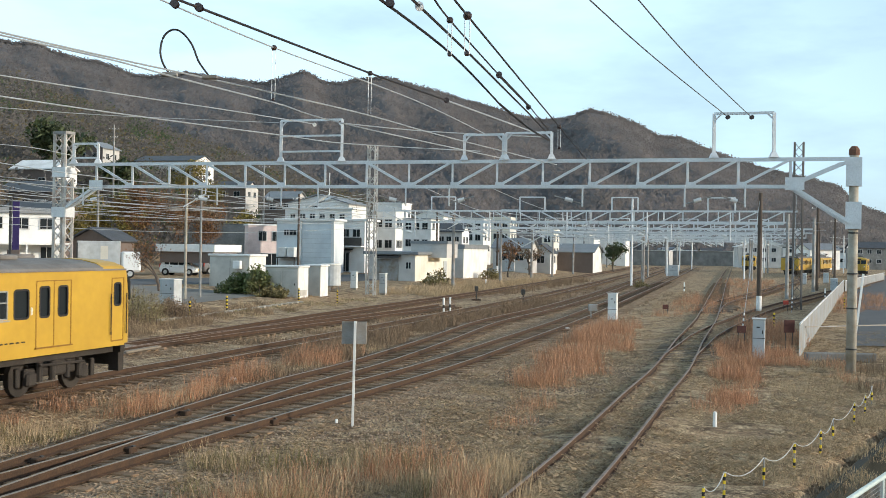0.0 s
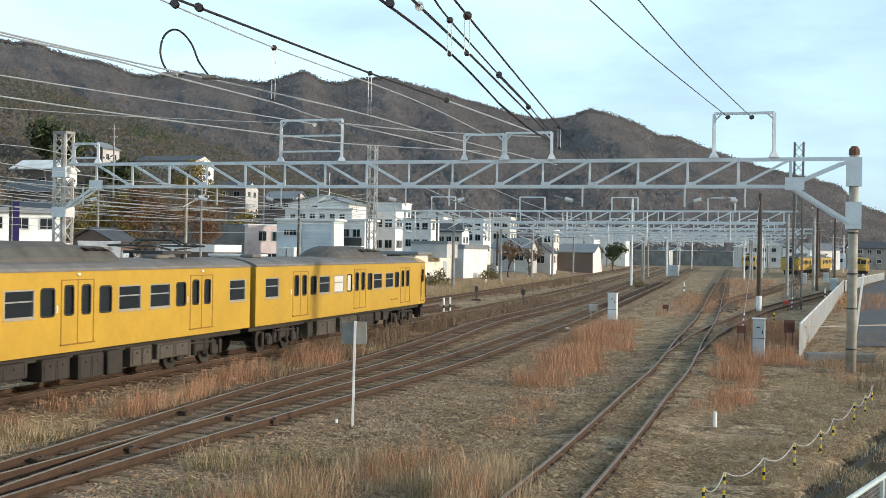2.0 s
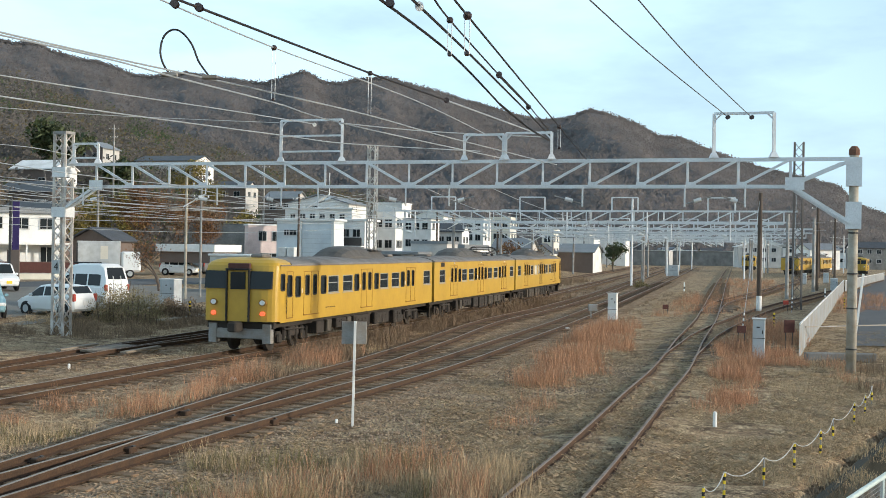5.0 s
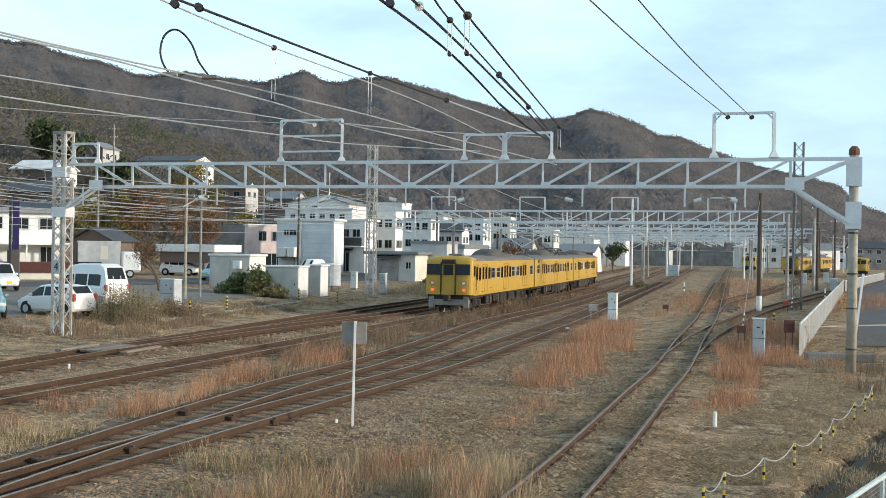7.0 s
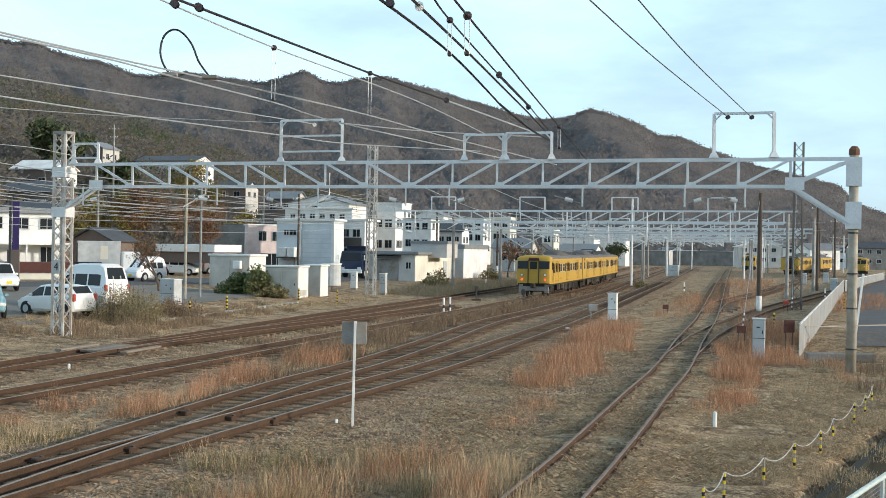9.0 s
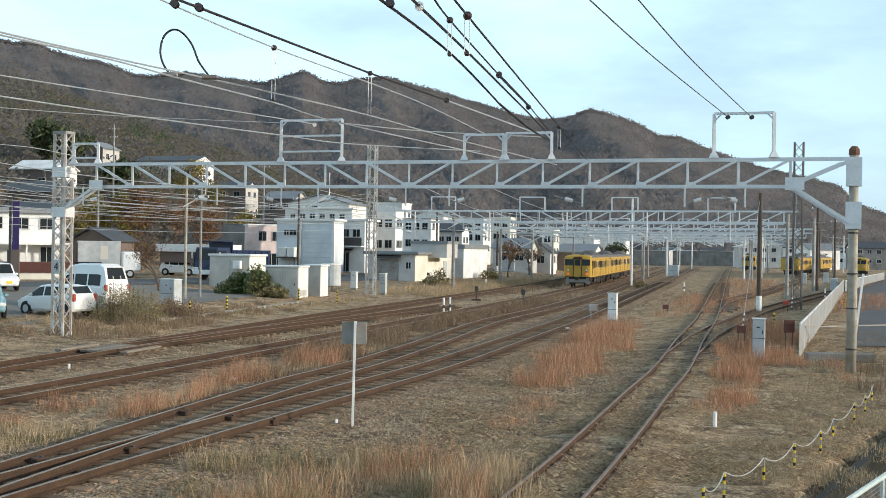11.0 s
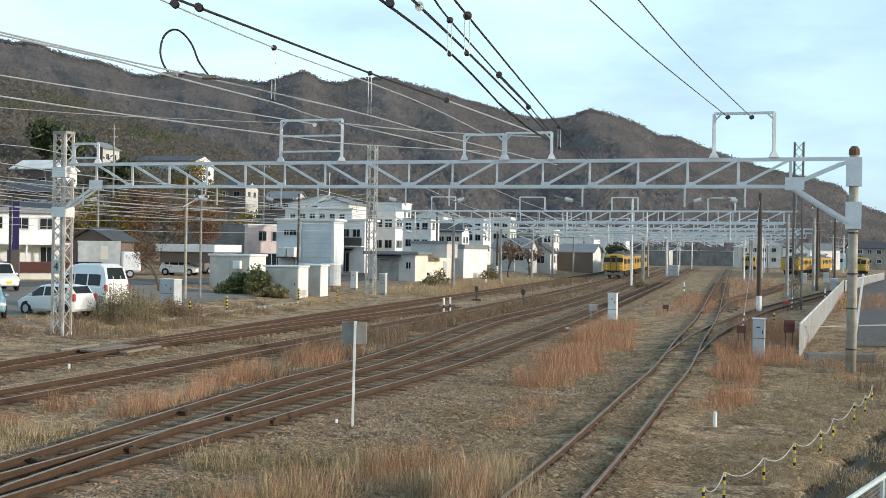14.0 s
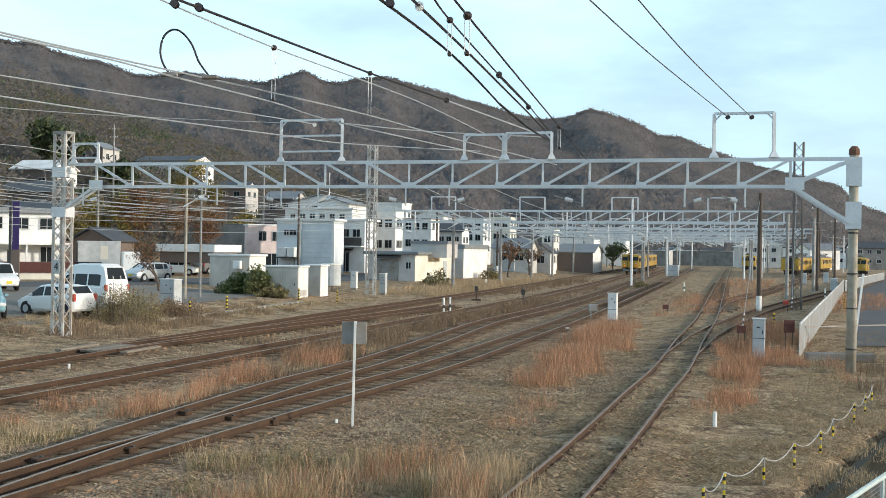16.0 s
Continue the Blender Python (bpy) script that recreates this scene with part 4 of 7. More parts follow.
def near_gantry():
    gan = thing("catenary_gantry", "pale galvanised lattice gantry spanning the tracks", "gantry")
    at = truss(gan, GL, GR, 6.93, 6.88, 0.92, 16, 0.052, 0.935, 0.075)
    q = MB()
    lattice_post(q, GL.x, GL.y, -0.4, 8.27, 0.52, GANG, 0.10, 0.45)
    part("lattice_post", q, M["galv_warm"], gan, "weathered steel lattice post")
    for z in (6.6, 4.95):
        part("clamp_plate", MB().box((GL.x, GL.y, z), (0.66, 0.66, 0.42), m=Matrix.Rotation(GANG, 4, "Z")), M["galv"], gan)
    part("post_head", MB().box((GL.x, GL.y, 8.24), (0.64, 0.64, 0.12), m=Matrix.Rotation(GANG, 4, "Z")), M["galv_dull"], gan)
    part("post_number_plate", MB().box((GL.x - 0.1, GL.y - 0.45, 2.68), (0.36, 0.02, 0.56), m=Matrix.Rotation(GANG, 4, "Z")), M["cabinet"], gan, "small grey plate with a number")
    cu = bpy.data.curves.new("plate_digit", "FONT")
    cu.body, cu.size, cu.align_x, cu.align_y, cu.extrude = "4", 0.46, "CENTER", "CENTER", 0.002
    cu.materials.append(M["black"])
    tx = new("plate_digit", cu)
    tx.parent = gan
    tx.matrix_basis = Matrix.Translation((GL.x - 0.1, GL.y - 0.468, 2.68)) @ Matrix.Rotation(GANG, 4, "Z") @ Matrix.Rotation(math.pi / 2, 4, "X")
    q = MB()
    q.tube([(GR.x, GR.y, -0.5), (GR.x, GR.y, 3.0), (GR.x, GR.y, 7.0)], [0.17, 0.16, 0.15], 14)
    part("round_post", q, M["concrete"], gan, "tall tapered concrete post", smooth=True)
    for z in (0.55, 1.9, 3.05, 4.4):
        part("band", MB().tube([(GR.x, GR.y, z), (GR.x, GR.y, z + 0.05)], 0.185, 12), M["steel_dark"], gan)
    part("post_cap", MB().tube([(GR.x, GR.y, 7.0), (GR.x, GR.y, 7.18), (GR.x, GR.y, 7.3)], [0.175, 0.175, 0.09], 10), M["rust_cap"], gan, "rusted post cap")
    for z, hgt in ((6.45, 0.95), (5.0, 0.9)):
        part("clamp_plate", MB().box((GR.x, GR.y, z), (0.5, 0.44, hgt), m=Matrix.Rotation(GANG, 4, "Z")), M["galv"], gan, "perforated clamp plate")
    # end braces
    for k0, z0, k1, z1 in ((0.052, 5.98, 0.0, 5.0), (0.935, 5.96, 0.995, 4.75), (0.942, 6.1, 0.99, 6.75)):
        a, b2 = on_gantry(k0), on_gantry(k1)
        q = MB()
        for sg in (-0.22, 0.22):
            q.beam((a[0], a[1] + sg, z0), (b2[0], b2[1] + sg, z1), 0.13, 0.11)
        part("brace", q, M["galv"], gan)
    for k in (0.054, 0.937):
        a = on_gantry(k)
        part("gusset", MB().box((a[0], a[1] - 0.27, 6.05), (0.62, 0.03, 0.42), m=Matrix.Rotation(GANG, 4, "Z")), M["galv"], gan)
    # insulated brackets under the girder
    for k, dx in ((0.035, 0.9), (0.235, -1.1), (0.325, -0.9), (0.375, 0.8), (0.49, -1.0), (0.545, 0.9), (0.705, -1.0), (0.82, 0.9), (0.885, -0.8)):
        x, y = on_gantry(k)
        dt = part("drop_tube", MB().tube([(x, y - 0.3, 6.0), (x, y - 0.3, 5.25)], 0.035, 6), M["galv"], gan)
        part("steady_arm", MB().tube([(x, y - 0.3, 5.35), (x + dx, y - 0.35, 5.62)], 0.025, 5), M["galv_dull"], dt)
        part("insulator", MB().tube([(x + dx * 0.35, y - 0.32, 5.45), (x + dx * 0.62, y - 0.33, 5.52)], 0.075, 8), M["insul_w"], dt)
    gs = lambda x0, x1: (on_gantry(x0), on_gantry(x1))
    for a, b2, z1, bars in ((0.322, 0.405, 8.55, (7.35, 7.95)), (0.563, 0.611, 7.88, ()), (0.614, 0.669, 7.92, ()), (0.853, 0.917, 8.47, ()), (0.016, 0.054, 7.78, (7.2,))):
        portal_frame(gan, *gs(a, b2), 6.95, z1, bars)
    return gan


near_gantry()


M["steel_brown"] = mat("weathered_brown_steel", (0.16, 0.14, 0.125), 0.7, metal=0.1, var=0.2, scale=1.5)


def far_gantry(pl, pr, z, depth, panels, zl, zr, lattice=True, over=0.03):
    pl, pr = Vector(pl), Vector(pr)
    ang = math.atan2(pr.y - pl.y, pr.x - pl.x)
    gan = thing("catenary_gantry", "distant galvanised lattice gantry over the tracks", "gantry", group="far gantries")
    truss(gan, pl, pr, z, z + 0.15, depth, panels, over, 1 - over, 0.075)
    for p, h in ((pl, zl), (pr, zr)):
        q = MB()
        if lattice:
            lattice_post(q, p.x, p.y, land(p.x, p.y) - 0.2, h, 0.6, ang, 0.11, 0.7)
        else:
            q.tube([(p.x, p.y, land(p.x, p.y) - 0.2), (p.x, p.y, h)], [0.17, 0.14], 10)
        part("post", q, (M["galv_warm"] if p is pl else M["steel_brown"]) if lattice else M["galv_dull"], gan)
    for i in range(4):
        k = (i + 0.7) / 4.6
        a = pl + (pr - pl) * k
        b2 = pl + (pr - pl) * (k + 0.06)
        fr = part("wire_frame", MB().beam((a.x, a.y, z + 1.1), (b2.x, b2.y, z + 1.1), 0.09), M["galv"], gan)
        part("frame_post", MB().beam((a.x, a.y, z), (a.x, a.y, z + 1.1), 0.1), M["galv"], fr)
        part("frame_post", MB().beam((b2.x, b2.y, z), (b2.x, b2.y, z + 1.1), 0.1), M["galv"], fr)
    # drop tubes with insulated brackets under the girder
    for i in range(5):
        k = (i + 0.6) / 5.4
        a = pl + (pr - pl) * k
        dt = part("drop_tube", MB().tube([(a.x, a.y - 0.3, z), (a.x, a.y - 0.3, z - depth - 1.1)], 0.05, 6), M["galv"], gan)
        part("bracket", MB().beam((a.x, a.y - 0.3, z - depth - 0.9), (a.x - 1.6, a.y - 0.1, z - depth - 0.35), 0.06), M["galv"], dt)
        part("bracket", MB().beam((a.x, a.y - 0.3, z - depth - 0.2), (a.x - 1.5, a.y - 0.1, z - depth - 0.4), 0.05), M["galv"], dt)
        part("insulator", MB().tube([(a.x - 0.25, a.y - 0.3, z - depth - 0.8), (a.x - 0.6, a.y - 0.25, z - depth - 0.68)], 0.09, 7), M["insul_w"], dt)
    return gan


far_gantry((-5.6, 91), (25.1, 82.5), 6.55, 0.88, 17, 11.6, 11.6)
far_gantry((6.5, 131), (38.5, 121), 6.15, 0.6, 16, 7.0, 7.4, False)
far_gantry((16, 170), (43, 162), 6.3, 0.6, 14, 7.4, 7.4, False)
far_gantry((26, 215), (62, 205), 6.4, 0.6, 14, 7.6, 7.6, False)
far_gantry((38, 270), (72, 261), 6.6, 0.6, 14, 7.8, 7.8, False)
far_gantry((1.0, 111), (30.3, 102.5), 6.3, 0.65, 16, 7.2, 7.2, False)
far_gantry((11.5, 151), (45, 141), 6.1, 0.6, 16, 7.2, 7.2, False)
far_gantry((21.5, 192), (48.5, 184), 6.4, 0.6, 15, 7.4, 7.4, False)
far_gantry((32, 242), (65, 233), 6.5, 0.6, 14, 7.6, 7.6, False)


# ---- town beside the line ----
TOWN = -radians(15.6)


def framed_window(parent, c, w, h, axis_x, mat_frame="frame", bars=1):
    """A window on a wall face: a proud frame with dark panes; axis_x: the wall runs along x (else along y)."""
    x, y, z = c

    def put(q, du, dz, sw, sh, out, th):
        if axis_x:
            q.box((x + du, y - out, z + dz), (sw, th, sh))
        else:
            q.box((x + out, y + du, z + dz), (th, sw, sh))

    q = MB()
    put(q, 0, 0, w, h, 0.012, 0.02)
    win = part("window", q, M["glassd"], parent)
    q = MB()
    t = 0.07
    put(q, 0, h / 2, w + t, t, 0.03, 0.06)
    put(q, 0, -h / 2, w + t * 2, t, 0.05, 0.1)
    for s in (-1, 1):
        put(q, s * w / 2, 0, t, h, 0.03, 0.06)
    for i in range(bars):
        put(q, (i + 1) * w / (bars + 1) - w / 2, 0, 0.05, h, 0.025, 0.05)
    part("window_frame", q, M[mat_frame], win)


def building(label, corner, w, l, z0, z1, front="wallw", side="wallw", fwin=(), swin=(), roof="flat", eave=0.12, over=0.35, rise=1.6, roofmat="roofg", category="building", ang=TOWN, name="building"):
    """A house: origin at the corner nearest the tracks; it runs w to the left of it and l back along the line."""
    b = thing(name, label, category, Matrix.Translation((corner[0], corner[1], 0)) @ Matrix.Rotation(ang, 4, "Z"), group="buildings of the town")
    q = MB().box((-w / 2, l / 2, (z0 + z1) / 2 - 0.3), (w, l, z1 - z0 + 0.6))
    # The track side has its own material, often paler, with sunlight in its colour.
    for i, m in enumerate((0, 0, 0, 0, 0, 1)):
        q.mi[i] = m
    part("wall", q, [M[front], M[side]], b)
    if roof == "flat":
        q = MB()
        for c, s in (((-w / 2, -0.02, z1 + eave / 2), (w + 0.2, 0.24, eave + 0.18)), ((-w / 2, l + 0.02, z1 + eave / 2), (w + 0.2, 0.24, eave + 0.18)), ((0.02, l / 2, z1 + eave / 2), (0.24, l + 0.2, eave + 0.18)), ((-w - 0.02, l / 2, z1 + eave / 2), (0.24, l + 0.2, eave + 0.18)), ((-w / 2, l / 2, z1 + 0.02), (w, l, 0.06))):
            q.box(c, s)
        part("roof", q, M[roofmat], b)
    elif roof == "slab":
        part("roof", MB().bbox((-w / 2, l / 2, z1 + eave / 2), (w + 2 * over, l + 2 * over, eave), 0.03), M[roofmat], b)
    else:
        q = MB()
        if roof == "gable_x":
            t = 0.14
            q.loft([[(x, -over, z1 - 0.1), (x, l / 2, z1 + rise), (x, l + over, z1 - 0.1), (x, l + over, z1 - 0.1 + t), (x, l / 2, z1 + rise + t), (x, -over, z1 - 0.1 + t)] for x in (-w - over, over)])
            part("roof", q, M[roofmat], b)
            part("gable_wall", MB().loft([[(x, 0.02, z1), (x, l - 0.02, z1), (x, l / 2, z1 + rise - 0.06)] for x in (-w + 0.02, -0.02)]), M[side], b)
        else:
            t = 0.14
            q.loft([[(-w - over, y, z1 - 0.1), (-w / 2, y, z1 + rise), (over, y, z1 - 0.1), (over, y, z1 - 0.1 + t), (-w / 2, y, z1 + rise + t), (-w - over, y, z1 - 0.1 + t)] for y in (-over, l + over)])
            part("roof", q, M[roofmat], b)
            part("gable_wall", MB().loft([[(-w + 0.02, y, z1), (-0.02, y, z1), (-w / 2, y, z1 + rise - 0.06)] for y in (0.02, l - 0.02)]), M[front], b)
    for cx, cz, ww, hh in fwin:
        framed_window(b, (-cx, 0, cz), ww, hh, True)
    for cy, cz, ww, hh in swin:
        framed_window(b, (0, cy, cz), ww, hh, False)
    return b


def grid(x0, x1, nx, zs, w, h):
    return [(x0 + (x1 - x0) * (i + 0.5) / nx, z, w, h) for z in zs for i in range(nx)]


# railway huts beside the outer track
# The track side of each hut is white: sunlight put into the wall colour.
hut = building("grey panelled relay hut with a white roof edge", (-14.6, 88), 3.3, 3.0, 0.1, 2.85, "hut", "white", roof="slab", eave=0.16, over=0.12, roofmat="white", category="hut", name="relay_hut")
part("ventilator", MB().bbox((-0.9, -0.2, 2.2), (0.62, 0.4, 0.62), 0.04), M["white"], hut, "white box ventilator")
part("panel_joint", MB().box((-1.6, -0.006, 1.4), (0.03, 0.012, 2.6)), M["steel_dark"], hut)
hut = building("beige relay hut with double doors and a pale flat roof", (-9.9, 80), 2.45, 1.8, -0.05, 2.2, "hut", "white", roof="slab", eave=0.14, over=0.1, roofmat="white", category="hut", name="relay_hut")
for dx in (-0.6, -1.75):
    part("door", MB().bbox((dx, -0.02, 1.05), (1.05, 0.04, 1.9), 0.01), M["hut"], hut)
    part("door_handle", MB().box((dx + 0.35, -0.06, 1.05), (0.05, 0.05, 0.16)), M["steel_dark"], hut)
part("louvre", MB().box((0.02, 0.9, 0.45), (0.03, 1.1, 0.4)), M["hut"], hut)
hut = building("narrow beige relay hut, track side coloured paler as if sunlit", (-8.75, 83.5), 1.15, 1.5, 0.0, 2.25, "hut", "white", roof="slab", eave=0.14, over=0.1, roofmat="white", category="hut", name="relay_hut")
tank = thing("storage_tank", "blue-grey upright metal tank on legs", "tank", (-8.6, 90, 0.2))
part("shell", MB().tube([(0, 0, 0.5), (0, 0, 2.1)], 0.75, 18), M["cabinet"], tank, smooth=False)
part("rim", MB().tube([(0, 0, 2.1), (0, 0, 2.2)], 0.82, 18), M["white"], tank)
for a in range(4):
    part("leg", MB().beam((0.55 * math.cos(a * 1.57), 0.55 * math.sin(a * 1.57), -0.1), (0.55 * math.cos(a * 1.57), 0.55 * math.sin(a * 1.57), 0.5), 0.09), M["galv_dull"], tank)

# low depot building with a double door
# Grey front and cream side put shade and sun into the wall colours.
dep = building("low cream depot building with grey slab roof", (-2.8, 118), 5.0, 14.1, 0.0, 3.0, "wallg", "wallc", fwin=[(0.7, 1.9, 0.55, 0.7)], roof="slab", eave=0.32, over=0.45, roofmat="roofg")
part("double_door", MB().box((-2.9, -0.03, 1.25), (2.3, 0.06, 2.5)), M["galv_dull"], dep, "grey double door")
part("door_canopy", MB().loft([[(-4.3, -0.9, 2.62), (-4.3, 0, 2.85), (-4.3, 0, 2.92), (-4.3, -0.9, 2.7)], [(-1.5, -0.9, 2.62), (-1.5, 0, 2.85), (-1.5, 0, 2.92), (-1.5, -0.9, 2.7)]]), M["steel_dark"], dep, "dark canopy over the door")
part("side_door", MB().box((0.03, 11.3, 1.2), (0.06, 1.2, 2.2)), M["cabinet"], dep)
building("grey upper block of the depot", (0.4, 122), 3.9, 4.4, 3.3, 4.25, "wallg", "wallg", roof="flat", roofmat="roofg")
# Grey front, white side: the sunlit face is put into the wall colour.
building("white plastered depot annex with a grey parapet", (2.4, 135), 1.4, 11.7, 0.2, 3.75, "wallg", "wallw", roof="flat", eave=0.35, roofmat="roofg")
# tall blue-grey and white works
wk = building("three-storey blue-grey works with white balconies", (-12.2, 130), 6.9, 3.2, 0.6, 6.5, "wallb", "wallb", fwin=[(5.7, 5.2, 0.6, 0.6), (4.9, 5.2, 0.9, 0.6)], roof="slab", eave=0.3, over=0.25, roofmat="wallw")
part("shutter", MB().box((-1.95, -0.03, 3.0), (3.6, 0.06, 5.0)), M["wallb"], wk, "pale blue rolling shutter")
for i in range(9):
    part("shutter_slat", MB().box((-1.95, -0.07, 0.9 + i * 0.52), (3.6, 0.025, 0.03)), M["cabinet"], wk)
part("pilaster", MB().box((-0.05, -0.1, 3.5), (0.35, 0.3, 6.2)), M["wallw"], wk)
part("pilaster", MB().box((-4.0, -0.1, 3.5), (0.3, 0.3, 6.2)), M["wallw"], wk)
for cx in (-5.8, -4.75):
    part("water_tank", MB().bbox((cx, -0.6, 3.0), (0.9, 0.9, 1.1), 0.05), M["white"], wk, "white water tank")
part("platform", MB().box((-5.3, -0.6, 2.38), (2.4, 1.2, 0.1)), M["steel_dark"], wk)
for cx in (-6.3, -4.3):
    part("platform_leg", MB().beam((cx, -1.0, 0.5), (cx, -1.0, 2.4), 0.1), M["steel_dark"], wk)
b = building("white house with dark balcony rail", (-9.1, 135), 3.1, 4.5, 0.6, 6.7, "wallw", "wallw", fwin=[(1.0, 5.3, 0.9, 0.9), (2.3, 5.3, 0.8, 0.9), (2.3, 1.9, 0.9, 2.2)], roof="slab", eave=0.25, over=0.3, roofmat="wallw")
part("balcony", MB().bbox((-1.55, -0.55, 3.75), (3.1, 1.1, 0.16), 0.02), M["wallw"], b)
part("balcony_rail", MB().box((-1.55, -1.06, 4.3), (3.1, 0.06, 0.95)), M["steel_dark"], b, "dark slatted balcony rail")
part("awning", MB().loft([[(x, -1.1, 3.0), (x, 0, 3.4), (x, 0, 3.5), (x, -1.1, 3.1)] for x in (-3.0, -1.4)]), M["steel_dark"], b)
building("white upper storey with rooftop plant", (-11.5, 146), 9.0, 4.5, 6.0, 8.4, "wallw", "wallw", fwin=grid(0.6, 8.6, 6, [7.5], 0.7, 0.6), roof="slab", eave=0.2, over=0.3, roofmat="wallw")
building("white hall with low gabled roof", (-13.0, 160), 9.0, 8, 5, 9.6, "wallw", "wallw", fwin=[(5.5, 9.0, 1.8, 0.6)], roof="gable_y", rise=1.2, roofmat="roofg")
# pink house and the stained concrete wall
building("faded pink house with two dark windows", (-18.4, 137), 4.6, 3.6, 1.0, 6.0, "wallp", "wallw", fwin=[(1.3, 4.8, 0.95, 1.15), (2.9, 4.8, 0.95, 1.15), (1.8, 2.0, 2.6, 1.6)], roof="slab", eave=0.18, over=0.12, roofmat="wallw", ang=radians(24))
building("tall stained grey concrete retaining block", (-22.6, 136.5), 8.0, 2.5, 0.9, 6.1, "conc_dark", "conc_dark", roof="slab", eave=0.1, over=0.02, roofmat="conc_dark", category="retaining wall", name="retaining_block")
# white house behind the purple banner pole
wh = building("long two-storey white house with a tin roof edge", (-31.2, 96), 16, 8, 0.7, 6.0, "wallw", "wallw", fwin=grid(0.4, 10.4, 5, [5.2], 1.15, 0.95) + [(1.4, 2.6, 1.0, 1.4)], roof="slab", eave=0.45, over=0.35, roofmat="roofg", ang=radians(28))
part("porch_roof", MB().box((-4.2, -0.9, 3.55), (9, 1.9, 0.18)), M["wallw"], wh)
for x in (-0.6, -3.2, -5.8):
    part("porch_post", MB().beam((x, -1.7, 0.6), (x, -1.7, 3.5), 0.12), M["wallw"], wh)
ban = thing("banner_pole", "dark purple vertical banner on a steel pole", "banner", (-31.2, 84.5, 0.7))
part("pole", MB().beam((-0.2, 0, 0), (-0.2, 0, 6.2), 0.16), M["steel_dark"], ban)
M["purple"] = mat("purple_cloth", (0.05, 0.032, 0.13), 0.8, var=0.15)
part("banner", MB().bbox((0.2, 0, 3.9), (0.5, 0.07, 4.0), 0.02), M["purple"], ban)
part("lower_board", MB().bbox((0.05, 0, 1.3), (0.9, 0.12, 2.2), 0.02), M["wallbrown"], ban)
building("small dark house with a low tiled gable", (-30.2, 106), 4.2, 4, 0.8, 3.9, "wallbrown", "wallbrown", roof="gable_y", rise=1.1, roofmat="roofd", category="house")
shed = building("pale carport roof over parked cars", (-20.9, 106), 5.4, 5, 2.6, 3.0, "wallbrown", "wallbrown", roof="slab", eave=0.7, over=0.3, roofmat="wallw", category="carport", name="carport")
for x in (-0.3, -5.0):
    for y in (0.3, 4.7):
        part("post", MB().beam((x, y, 0.7), (x, y, 2.4), 0.12), M["steel_dark"], shed)
building("brick and board boundary wall of the white house", (-27.5, 93.0), 22, 0.25, 0.6, 2.1, "redbrown", "redbrown", roof="slab", eave=0.05, over=0.02, roofmat="wallbrown", category="wall", name="boundary_wall", ang=radians(28))
building("low buff wall along the street", (-27.3, 91.8), 22, 0.2, 0.5, 1.25, "wallc", "wallc", roof="slab", eave=0.05, over=0.02, roofmat="wallg", category="wall", name="street_wall", ang=radians(28))
